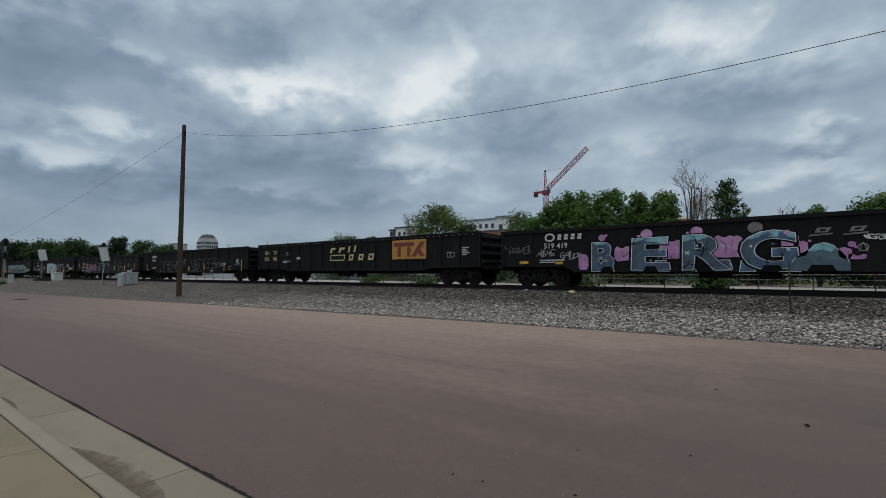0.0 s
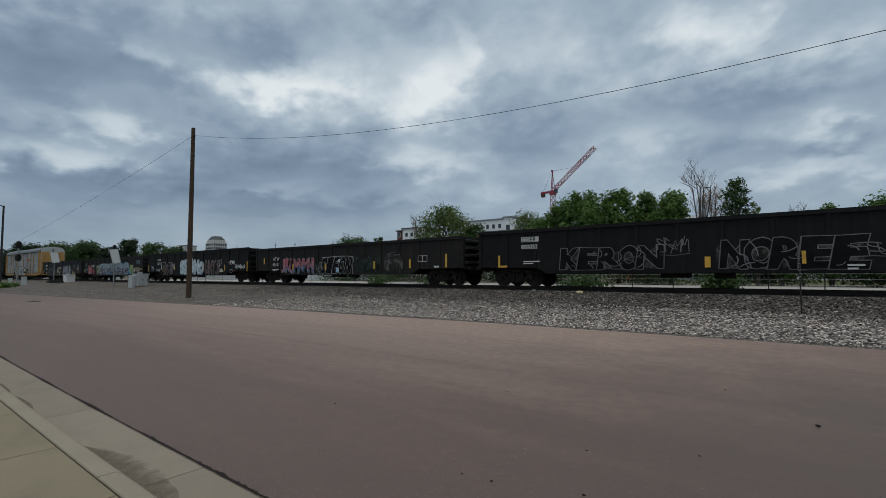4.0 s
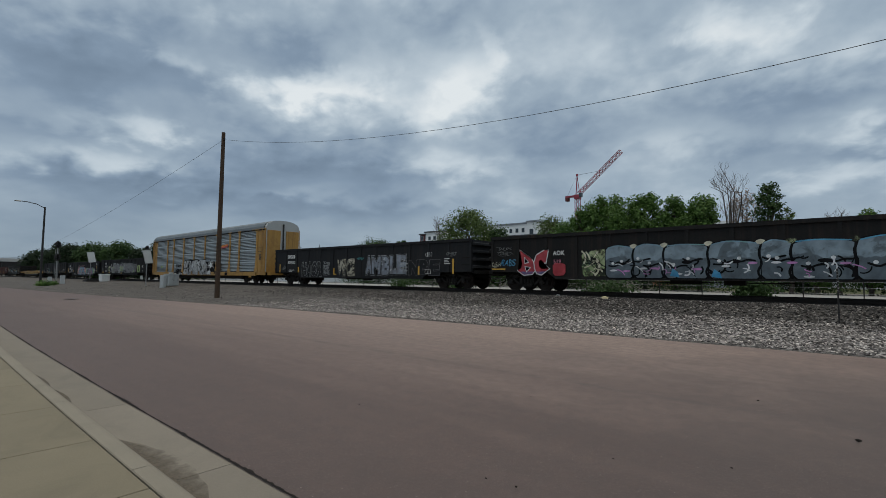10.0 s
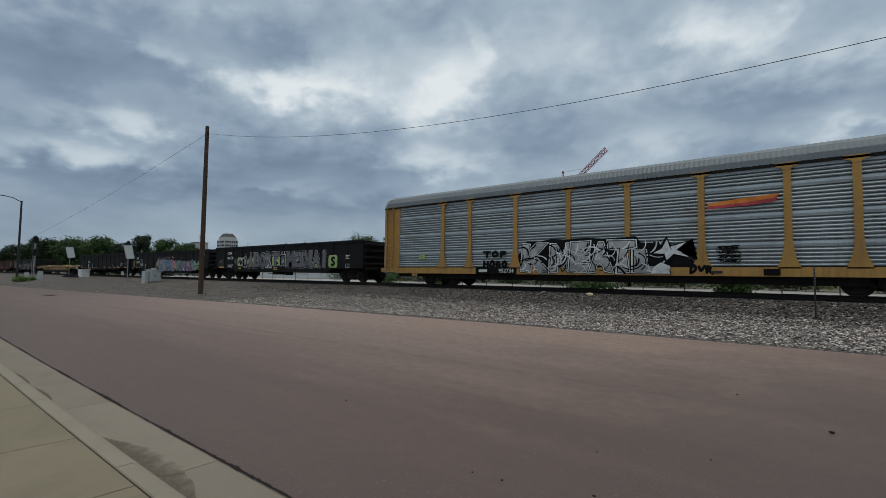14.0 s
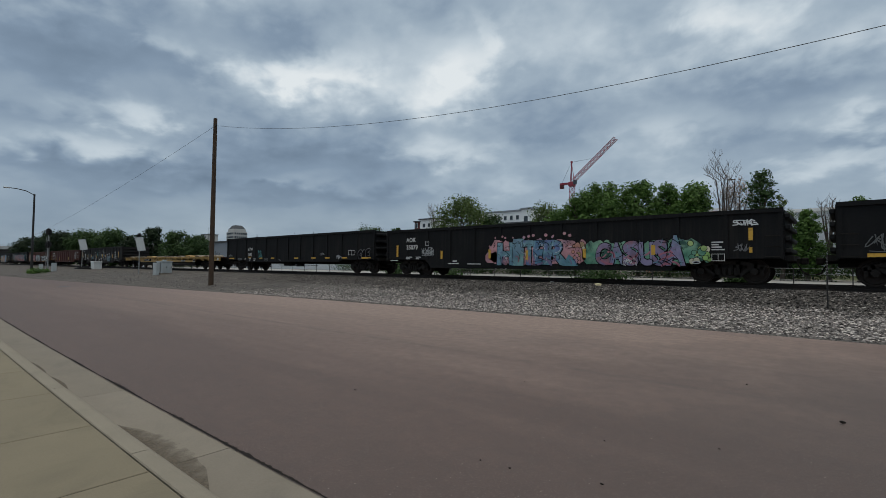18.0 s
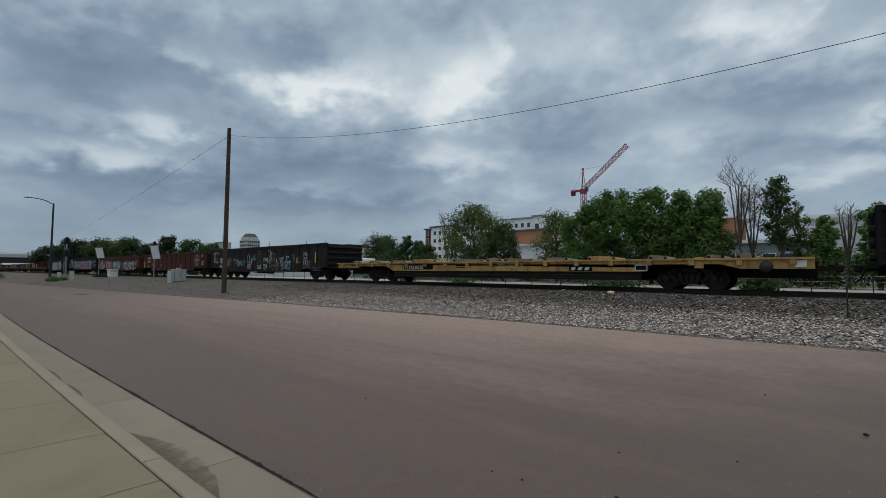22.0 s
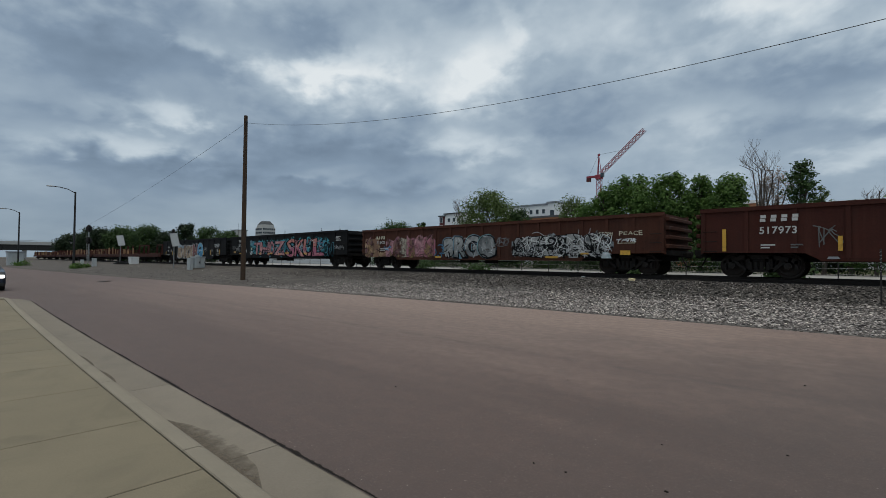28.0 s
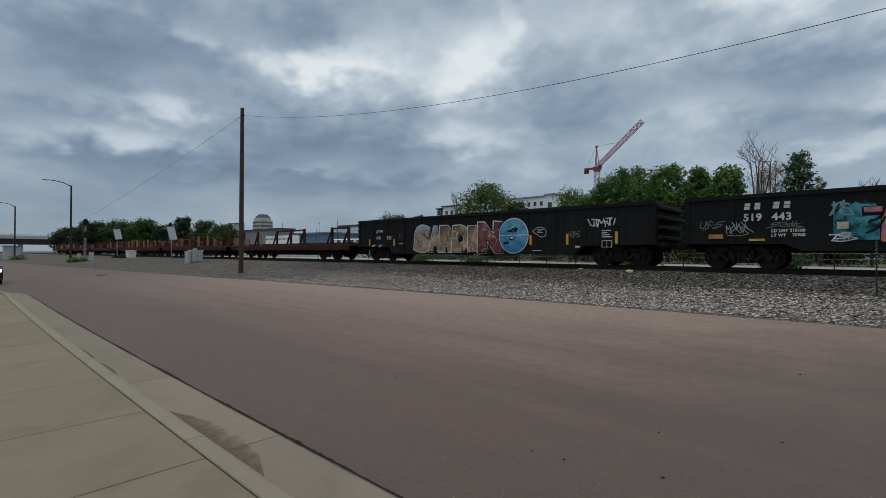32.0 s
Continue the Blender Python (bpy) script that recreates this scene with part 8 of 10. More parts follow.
    ground = [(9.4, 0.66), (9.45, 1.1), (9.6, 1.5), (9.95, 1.9), (10.15, 2.3), (10.9, 2.26), (11.5, 2.36), (12.2, 2.30), (13.2, 2.34), (14.0, 2.28), (15.4, 2.32), (15.6, 2.05), (16.4, 2.0), (16.9, 1.6), (17.5, 1.3), (17.85, 1.1), (17.8, 0.72), (17.0, 0.66)]
    shape(car, "graffiti", ground, S_BLACK, -1.6235, "black and white interlaced graffiti")
    spans = [(9.9, 11.6, 0.72, 2.24), (11.35, 12.6, 0.72, 2.20), (12.35, 13.5, 0.74, 2.22), (13.25, 14.5, 0.72, 2.18), (14.1, 15.5, 0.72, 2.24), (15.2, 16.7, 0.72, 1.75)]
    top = throwup(car, "KNEATL", spans, [("outline", 0.10, S_BLACK, 0, 0), ("rim", 0.06, S_WHITE, 0, 0), ("letter", 0.0, S_BLACK, 0, 0), ("letter_core", -0.045, S_GREY, 0, 0)], 0.07, 0.10, 0.0, 0.1, 200, "black and white interlaced graffiti")
    top.location.y -= 0.008
    for m, w, count, seed in ((S_BLACK, 0.030, 46, 201), (S_WHITE, 0.022, 52, 210)):
        part_of = linework(car, 9.8, 16.8, 0.74, 2.15, m, count, seed, w, 0.55, y=-1.6362 - 0.002 * (m is S_WHITE))
        part_of.location.y -= 0.010
    shape(car, "white_patch", [(16.0, 0.74), (16.7, 0.74), (16.75, 1.05), (16.4, 1.2), (16.1, 1.0)], S_WHITE, -1.652)
    star = [(16.62, 2.30), (16.75, 1.88), (17.6, 2.12), (17.1, 1.72), (17.75, 1.30), (16.95, 1.50), (16.6, 1.15), (16.5, 1.5), (15.9, 1.55), (16.35, 1.80)]
    shape(car, "painted_star", star, S_BLACK, -1.650)
    shape(car, "painted_star_fill", [(16.7 + (x - 16.7) * 0.74, 1.68 + (z - 1.68) * 0.74) for x, z in star], S_WHITE, -1.652)
    graffiti(car, "DVR", 17.45, 18.3, 0.74, 1.12, S_BLACK, S_BLACK, None, 0.045, 0.01, 0.03, 209, label="small black letters")
    for k, (z0, z1) in enumerate(((1.50, 1.88), (0.98, 1.38))):
        graffiti(car, ("TOP", "HOBO")[k], 7.55, 9.05, z0, z1, S_BLACK, S_BLACK, None, 0.05, 0.012, 0.02, 202 + k, label="small black letters")
    for i in range(4):
        scribble(car, 18.5, 19.12, 1.18 + 0.17 * i, 1.31 + 0.17 * i, S_BLACK, 204 + i, 0.03, 7)
    shape(car, "orange_patch", [(18.12, 3.24), (18.9, 3.28), (19.6, 3.30), (20.3, 3.38), (20.42, 3.62), (19.4, 3.56), (18.12, 3.46)], S_RED, -1.642, "orange and red sprayed stripe")
    shape(car, "orange_stripe", [(18.15, 3.36), (19.2, 3.40), (20.25, 3.50), (20.45, 3.66), (19.4, 3.60), (18.15, 3.48)], S_FLAME, -1.644)
    stencil(car, "952734", 8.55, 0.74, 0.2, y=-1.655)
    shape(car, "number_plate", [(7.1, 0.66), (9.6, 0.66), (9.6, 1.0), (7.1, 1.0)], S_BLACK, -1.6525)
    bars(car, 7.3, 0.76, 0.6, 1, 0.14, y=-1.655)
    shape(car, "yellow_notice", [(3.0, 1.5), (3.45, 1.5), (3.45, 1.75), (3.0, 1.75)], S_LIME, -1.642)
    shape(car, "data_plate", [(19.9, 0.70), (20.4, 0.70), (20.4, 0.94), (19.9, 0.94)], S_BLACK, -1.6525)
    frame_box(car, 19.92, 0.72, 0.46, 0.20)
    bars(car, 18.2, 0.76, 0.45, 1, 0.10, DARK)
    frame_box(car, 26.2, 2.75, 0.7, 0.42, DARK), bars(car, 26.4, 2.5, 0.5, 6, 0.05, DARK)
    for ob in car.children:
        if ob not in before:
            ob.location.x -= h
            ob.location.y -= 0.025
    return add_car(car, left, L)


autorack(-172.88)


# ---- the long yellow flatcar ----
DUSTY = surface("dusty_grey_steel", (0.15, 0.12, 0.085), (0.27, 0.225, 0.165), 0.85, 0, 1.2, 14, 0.004, (0.12, 0.07, 0.035), 0.6, 0.9)


def long_flatcar(left):
    L = 27.4
    h = L / 2
    car = thing("flatcar", "weathered yellow flatcar with folded hitches, empty", "flatcar", "cars of the freight train")
    for s in (-1, 1):
        bm = bmesh.new()
        prof = [(-h, 0.90), (-h + 2.2, 0.90), (-h + 2.9, 1.02), (-h + 5.2, 1.02), (-h + 5.9, 0.72), (h - 5.9, 0.72), (h - 5.2, 1.02), (h - 2.9, 1.02), (h - 2.2, 0.84), (h, 0.84), (h, 1.20), (-h, 1.20)]
        a = [bm.verts.new((x, s * (HALF - 0.02), z)) for x, z in prof]
        b = [bm.verts.new((x, s * (HALF - 0.10), z)) for x, z in prof]
        k = len(prof)
        fs = [bm.faces.new(a), bm.faces.new(b[::-1])]
        for i in range(k):
            bm.faces.new((a[i], b[i], b[(i + 1) % k], a[(i + 1) % k]))
        bmesh.ops.triangulate(bm, faces=fs)
        bmesh.ops.recalc_face_normals(bm, faces=bm.faces[:])
        part("side_sill", bm, YELLOW_D, car)
        part("deck_edge", boxes((-h, h, s * (HALF + 0.01) - 0.08, s * (HALF + 0.01) + 0.05, 1.18, 1.25)), YELLOW_D, car)
        part("lower_sill", boxes((-h + 5.9, h - 5.9, s * 1.45 - 0.04, s * 1.45 + 0.04, 0.34, 0.74)), UNDER, car)
        for i in range(17):
            x = -h + 0.6 + i * (L - 1.2) / 16
            part("stake_pocket", boxes((x - 0.10, x + 0.10, s * (HALF + 0.03) - 0.05, s * (HALF + 0.03) + 0.05, 0.98, 1.17)), YELLOW_D, car)
    part("deck", boxes((-h, h, -HALF + 0.1, HALF - 0.1, 1.14, 1.22)), RUST_2, car)
    part("center_sill", boxes((-h, h, -0.3, 0.3, 0.5, 1.1), (-h + 6, h - 6, -1.4, 1.4, 0.36, 0.42)), UNDER, car)
    rng = random.Random(4)
    for i, (xa, xb) in enumerate(((1.6, 2.5), (3.4, 4.6), (5.6, 7.0), (7.6, 9.6), (10.9, 13.1), (13.3, 14.3), (14.45, 16.2), (16.8, 18.15), (19.1, 20.45), (21.8, 22.6), (24.0, 24.7), (25.0, 25.7))):
        xa, xb, hh = xa - h, xb - h, rng.uniform(0.13, 0.19)
        cut = rng.uniform(0.15, 0.5) * (xb - xa)
        bm = bmesh.new()
        v = [bm.verts.new((x, y, z)) for y in (-1.52, -0.35) for x, z in ((xa, 1.252), (xb, 1.252), (xb - 0.06, 1.252 + hh * 0.55), (xa + cut, 1.252 + hh), (xa + 0.05, 1.252 + hh * 0.9))]
        bm.faces.new(v[:5]), bm.faces.new(v[:4:-1])
        for a in range(5):
            bm.faces.new((v[a], v[a + 5], v[(a + 1) % 5 + 5], v[(a + 1) % 5]))
        bmesh.ops.recalc_face_normals(bm, faces=bm.faces[:])
        hitch = part("folded_hitch", bm, YELLOW_D if i in (3, 8) else DUSTY, car, "tan dusty folded hitch")
        for x in (xa + 0.08, xb - 0.14):
            part("hinge", boxes((x, x + 0.09, -1.60, -1.525, 1.252, 1.34)), UNDER, hitch)
    # hand wheel, tool box, notice and hoses at the end
    part("end_post", boxes((h - 3.77, h - 3.45, -HALF - 0.02, -HALF + 0.1, 0.86, 1.3)), YELLOW_D, car)
    bm = bmesh.new()
    bmesh.ops.create_icosphere(bm, subdivisions=2, radius=0.22, matrix=Matrix.Translation((h - 1.4, -HALF, 0.92)) @ Matrix.Diagonal((1, 0.5, 1, 1)))
    part("brake_wheel", bm, DARK, car)
    part("notice", boxes((h - 0.56, h - 0.22, -HALF - 0.01, -HALF + 0.02, 0.90, 1.14)), WHITE, car)
    part("end_rail", boxes((h - 0.9, h - 0.86, -HALF + 0.02, -HALF + 0.06, 1.2, 1.6), (h - 0.2, h - 0.16, -HALF + 0.02, -HALF + 0.06, 1.2, 1.6), (h - 0.9, h - 0.16, -HALF + 0.02, -HALF + 0.06, 1.58, 1.62)), DARK, car)
    bm = bmesh.new()
    for a, b in zip([(-h + 5.8 + i * 1.55, -1.5, 0.62 - 0.1 * math.sin(math.pi * i / 10)) for i in range(10)], [(-h + 5.8 + i * 1.55, -1.5, 0.62 - 0.1 * math.sin(math.pi * i / 10)) for i in range(1, 11)]):
        rod(bm, a, b, 0.018, 5)
    part("brake_pipe", bm, DARK, car)
    running_gear(car, h + 0.1, h - 4.1)
    before = set(car.children)
    shape(car, "number_board", [(6.9, 0.80), (9.4, 0.80), (9.4, 1.10), (6.9, 1.10)], S_BLACK, -1.584)
    stencil(car, "PTTX136150", 6.98, 0.85, 0.2, y=-1.588)
    shape(car, "emblem_board", [(18.2, 0.74), (19.35, 0.74), (19.35, 0.95), (18.2, 0.95)], S_BLACK, -1.584)
    for x in (18.28, 18.62, 18.96):
        shape(car, "emblem_block", [(x, 0.78), (x + 0.20, 0.78), (x + 0.28, 0.92), (x + 0.08, 0.92)], LETTER, -1.587)
    shape(car, "data_plate", [(21.27, 0.74), (21.80, 0.74), (21.80, 1.02), (21.27, 1.02)], LETTER, -1.584)
    shape(car, "data_plate_face", [(21.31, 0.79), (21.76, 0.79), (21.76, 0.98), (21.31, 0.98)], S_BLACK, -1.587)
    scribble(car, 14.0, 15.6, 0.85, 1.1, S_CREAM, 210, 0.02, 8)
    bars(car, 11.2, 1.0, 1.2, 2, 0.05, S_BLACK)
    for ob in car.children:
        if ob not in before:
            ob.location.x -= h
            if ob.name.startswith(("tag", "small_print")):
                ob.location.y += 0.05
    return add_car(car, left, L)


long_flatcar(-268.53)


# ---- rusty flatcars with racks and stakes at the end of the train ----
TIMBER_2 = surface("dark_weathered_timber", (0.11, 0.055, 0.030), (0.19, 0.10, 0.055), 0.85, 0, 2, 20, 0.004, (0.06, 0.035, 0.02), 0.5, 1.0, 0.25)
TIMBER = surface("raw_timber_stake", (0.20, 0.112, 0.055), (0.33, 0.195, 0.10), 0.85, 0, 2, 20, 0.004, (0.12, 0.07, 0.04), 0.5, 1.0, 0.25)


def upright_frame(car, x, tall, material, boards, rng):
    """A frame standing across the deck: uprights, rails and a few boards nailed on."""
    lean = rng.uniform(-0.06, 0.06)
    tilt = Matrix.Translation((x, 0, 1.24)) @ Euler((0, lean, 0)).to_matrix().to_4x4()
    bm = bmesh.new()
    for y in (-1.42, -0.48, 0.46, 1.40):
        box(bm, -0.07, 0.07, y - 0.08, y + 0.08, 0.0, tall * rng.uniform(0.9, 1.0), tilt)
    fr = part("upright_frame", bm, material, car, "upright frame of rough posts")
    for z in (0.24, tall * 0.86):
        bm = bmesh.new()
        box(bm, 0.07, 0.13, -1.5, 1.5, z - 0.07, z + 0.07, tilt)
        part("rail", bm, material, fr)
    for k in range(boards):
        y = rng.uniform(-1.25, 1.0)
        bm = bmesh.new()
        box(bm, 0.131, 0.18, y, y + rng.uniform(0.16, 0.34), 0.05, tall * rng.uniform(0.75, 1.02), tilt)
        part("board", bm, rng.choice((TIMBER, TIMBER, TIMBER_2)), fr, "raw orange-brown board")
    if rng.random() < 0.5:
        bm = bmesh.new()
        rod(bm, tilt @ Vector((0.15, -1.3, 0.2)), tilt @ Vector((0.15, 1.2, tall * 0.85)), 0.06, 4)
        part("brace", bm, material, fr)


def stake_flatcar(left, seed, racks):
    L = 20.4
    h = L / 2
    rng = random.Random(seed)
    car = thing("flatcar", "rusty flatcar with dark red steel racks and a few stakes" if racks else "rusty flatcar with upright frames and wooden stakes", "flatcar", "cars of the freight train")
    part("deck", boxes((-h, h, -HALF, HALF, 1.08, 1.22)), RUST_2, car)
    for s in (-1, 1):
        part("side_sill", boxes((-h, h, s * (HALF - 0.05) - 0.05, s * (HALF - 0.05) + 0.05, 0.74, 1.08)), RUST, car)
        part("fish_belly", boxes((-h + 5.0, h - 5.0, s * 0.6 - 0.05, s * 0.6 + 0.05, 0.35, 1.06)), UNDER, car)
        for i in range(12):
            x = -h + 0.8 + i * (L - 1.6) / 11
            part("stake_pocket", boxes((x - 0.08, x + 0.08, s * HALF - 0.03, s * HALF + 0.06, 0.80, 1.05)), RUST, car)
    part("center_sill", boxes((-h, h, -0.3, 0.3, 0.45, 1.06)), UNDER, car)
    if racks:
        # steel racks: posts with a leg leaning back, joined by a top bar
        for posts in ((2.2,), (5.2,), (8.9, 11.4, 13.6), (17.7, 19.9)):
            bm = bmesh.new()
            for x in posts:
                box(bm, x - h - 0.09, x - h + 0.09, -1.30, -1.14, 1.22, 2.52)
                rod(bm, (x - h - 0.70, -1.22, 1.22), (x - h - 0.06, -1.22, 2.3), 0.09, 4)
            if len(posts) > 1:
                box(bm, posts[0] - h + 0.09, posts[-1] - h - 0.09, -1.28, -1.16, 2.36, 2.49)
            part("rack", bm, RUST, car, "dark red steel rack")
        for x in (0.7, 1.3, 3.0, 3.5, 6.3):
            part("stake", boxes((x - h - 0.10, x - h + 0.10, -1.52, -1.36, 1.22, 1.22 + rng.uniform(0.6, 0.95))), TIMBER, car)
    else:
        for i in range(8):
            x = -h + 1.3 + i * 2.52 + rng.uniform(-0.45, 0.45)
            upright_frame(car, x, rng.uniform(0.6, 1.15), RUST if rng.random() < 0.75 else TIMBER_2, rng.choice((0, 0, 1, 3, 4)), rng)
            for k in range(1 + i % 2):
                xs = x + rng.uniform(0.5, 1.8)
                part("stake", boxes((xs - 0.09, xs + 0.09, -1.53, -1.38, 1.22, 1.22 + rng.uniform(0.5, 1.2))), TIMBER if rng.random() < 0.55 else RUST_2, car)
    for k in range(4):
        y = -1.1 + 0.6 * k
        part("load", boxes((-h + 0.8 + 0.3 * k, h - 0.8 - 0.2 * k, y, y + 0.42, 1.224, 1.33 + 0.03 * (k % 2))), RUST_2, car, "rusty steel length")
    running_gear(car, h + 0.1, h - 3.7)
    return add_car(car, left, L)


for k in range(6):
    stake_flatcar(-400.3 - k * 21.8, 300 + k, k == 0)


# ---- beside the track ----
def lathe(bm, x, y, rows, n=14):
    """A turned upright: rows of (z, radius)."""
    rings = [[bm.verts.new((x + r * math.cos(2 * math.pi * i / n), y + r * math.sin(2 * math.pi * i / n), z)) for i in range(n)] for z, r in rows]
    for a, b in zip(rings, rings[1:]):
        for i in range(n):
            bm.faces.new((a[i], a[(i + 1) % n], b[(i + 1) % n], b[i]))
    bm.faces.new(rings[0][::-1]), bm.faces.new(rings[-1])


def utility_pole(x, y, top, label):
    z = land(x, y)
    pole = thing("utility_pole", label, "utility pole", "utility poles", (x, y, z - 0.1))
    bm = bmesh.new()
    h = top - z + 0.1
    lathe(bm, 0, 0, [(0, 0.175), (0.6, 0.17), (h * 0.5, 0.15), (h - 0.03, 0.125), (h, 0.11)])
    part("shaft", bm, POLE, pole)
    bm = bmesh.new()
    rod(bm, (-0.26, 0, h - 0.52), (0.26, 0, h - 0.52), 0.03, 6)
    box(bm, -0.20, 0.20, -0.05, 0.05, h - 0.60, h - 0.44)
    part("wire_clamp", bm, DARK, pole)
    return pole


def cable(name, label, pts, r=0.009):
    c = bpy.data.curves.new(name, "CURVE")
    c.dimensions, c.bevel_depth, c.bevel_resolution = "3D", r, 1
    s = c.splines.new("POLY")
    s.points.add(len(pts) - 1)
    for p, q in zip(s.points, pts):
        p.co = (*q, 1)
    tmp = bpy.data.objects.new(name, c)
    scene.collection.objects.link(tmp)
    me = bpy.data.meshes.new_from_object(tmp)
    bpy.data.objects.remove(tmp)
    me.materials.clear()
    ob = new(name, _with(me, WIRE))
    tagged(ob, label, "cable", "overhead cables")


def sagging(a, b, sag, n=40):
    a, b = Vector(a), Vector(b)
    return [tuple(a.lerp(b, i / n) - Vector((0, 0, 4 * sag * (i / n) * (1 - i / n)))) for i in range(n + 1)]


utility_pole(-33.45, 14.60, 11.82, "brown weathered wooden utility pole in the gravel verge")
utility_pole(33.4, 15.4, 11.82, "brown weathered wooden utility pole in the gravel verge")
cable("overhead_cable", "thin black cable sagging over the verge between poles", sagging((-33.2, 14.6, 11.25), (33.1, 15.3, 11.25), 3.87))
cable("overhead_cable", "thin black cable running down towards the far pole", sagging((-33.7, 14.6, 11.25), (-128, 16.0, 5.0), 0.9))


def street_lamp(x, y, top, arm):
    z = max(land(x, y), 0.0)
    lamp = thing("street_lamp", "dark steel street lamp with one curved arm beside the road", "street lamp", "street lamps", (x, y, z - 0.05))
    h = top - z + 0.05
    bm = bmesh.new()
    lathe(bm, 0, 0, [(0, 0.22), (0.35, 0.22), (0.36, 0.14), (h, 0.10)], 10)
    part("post", bm, DARK, lamp)
    bm = bmesh.new()
    pts = [(0, 0.0, h - 0.15), (0, -arm * 0.35, h + 0.30), (0, -arm * 0.7, h + 0.46), (0, -arm, h + 0.5)]
    for a, b in zip(pts, pts[1:]):
        rod(bm, a, b, 0.05, 8)
    part("arm", bm, DARK, lamp)
    bm = bmesh.new()
    box(bm, -0.14, 0.14, -arm - 0.62, -arm + 0.05, h + 0.42, h + 0.56, bevel=0.05)
    part("lamp_head", bm, GALV, lamp)


street_lamp(-79.8, 12.2, 10.45, 2.4)
street_lamp(-111.3, 9.3, 9.5, 2.0)


def railway_signal(x, y, top, heads):
    z = land(x, y)
    sig = thing("railway_signal", "black two-headed railway signal on a grey mast" if heads > 1 else "black single-headed railway signal on a grey mast", "railway signal", at=(x, y, z - 0.05))
    bm = bmesh.new()
    rod(bm, (0, 0, 0), (0, 0, top - z - 0.6), 0.075, 10)
    part("mast", bm, GALV, sig)
    for zz in [top - z - 0.6 - 1.8 * k for k in range(heads)]:
        bm = bmesh.new()
        bmesh.ops.create_uvsphere(bm, u_segments=14, v_segments=8, radius=0.38, matrix=Matrix.Translation((0.12, 0, zz)) @ Matrix.Diagonal((0.18, 1.0, 1.35, 1)))
        head = part("target", bm, DARK, sig)
        bm = bmesh.new()
        for k in (-0.3, 0.0, 0.3):
            rod(bm, (0.1, 0, zz + k), (0.45, 0, zz + k), 0.13, 10, caps=False)
        part("hood", bm, DARK, head)
    bm = bmesh.new()
    for i in range(11):
        rod(bm, (-0.2, -0.18, 0.5 + 0.4 * i), (-0.2, 0.18, 0.5 + 0.4 * i), 0.015, 5)
    for s in (-0.18, 0.18):
        rod(bm, (-0.2, s, 0.0), (-0.2, s, 5.0), 0.02, 5)
    part("ladder", bm, GALV, sig)
    part("control_box", boxes((-0.3, 0.3, 0.5, 1.0, 0, 1.3)), GREYP, sig)
    part("control_box", boxes((-0.25, 0.25, -0.9, -0.5, 0, 1.1)), GREYP, sig)


railway_signal(-86.3, 14.9, 6.6, 2)
railway_signal(-109.5, 33.3, 7.95, 1)


def tilted_panel(x, y, top, w, hgt):
    z = land(x, y)
    s = thing("panel_on_post", "tilted pale grey panel on a thin steel post in gravel", "panel", "tilted panels", (x, y, z - 0.05), 8)
    bm = bmesh.new()
    rod(bm, (0, 0, 0), (0, 0, top - z - 0.5), 0.05, 8)
    part("post", bm, GALV, s)
    m = Matrix.Translation((0.12, 0, top - z - hgt / 2)) @ Euler((radians(7), radians(-14), 0)).to_matrix().to_4x4()
    bm = bmesh.new()
    box(bm, -0.02, 0.02, -w / 2, w / 2, -hgt / 2, hgt / 2, m)
    p = part("panel", bm, SIGNB, s)
    bm = bmesh.new()
    for yy in (-w / 2, w / 2 - 0.03):
        box(bm, 0.022, 0.05, yy, yy + 0.03, -hgt / 2, hgt / 2, m)
    for zz in (-hgt / 2, hgt / 2 - 0.03):
        box(bm, 0.022, 0.05, -w / 2 + 0.03, w / 2 - 0.03, zz, zz + 0.03, m)
    part("rim", bm, GALV, p)


tilted_panel(-85, 18.6, 5.13, 0.95, 1.6)
tilted_panel(-57.7, 17.6, 4.5, 0.82, 1.5)


def equipment_cabinet():
    x, y = -52.3, 18.0
    z = land(x, y)
    cab = thing("equipment_cabinet", "pale grey steel railway equipment cabinet on a base", "cabinet", at=(x, y, z), turn=12)
    part("base", boxes((-0.5, 0.55, -0.42, 0.9, -0.1, 0.12)), GUTTER, cab)
    bm = bmesh.new()
    box(bm, -0.40, 0.42, -0.30, 0.78, 0.12, 1.22, bevel=0.02)
    body = part("body", bm, GREYP, cab)
    part("lid", boxes((-0.45, 0.47, -0.35, 0.83, 1.22, 1.30)), GREYP, cab)
    for yy in (-0.26, 0.25):
        d = part("door", boxes((0.422, 0.445, yy, yy + 0.48, 0.2, 1.15)), GREYP, cab)
        part("handle", boxes((0.446, 0.475, yy + 0.38, yy + 0.42, 0.6, 0.8)), DARK, d)
    bm = bmesh.new()
    box(bm, -0.35, 0.25, -0.72, -0.36, -0.1, 1.15, bevel=0.02)
    part("side_box", bm, GREYP, cab)
    part("vent", boxes((-0.1, 0.2, 0.0, 0.3, 1.30, 1.45)), GREYP, cab)


equipment_cabinet()


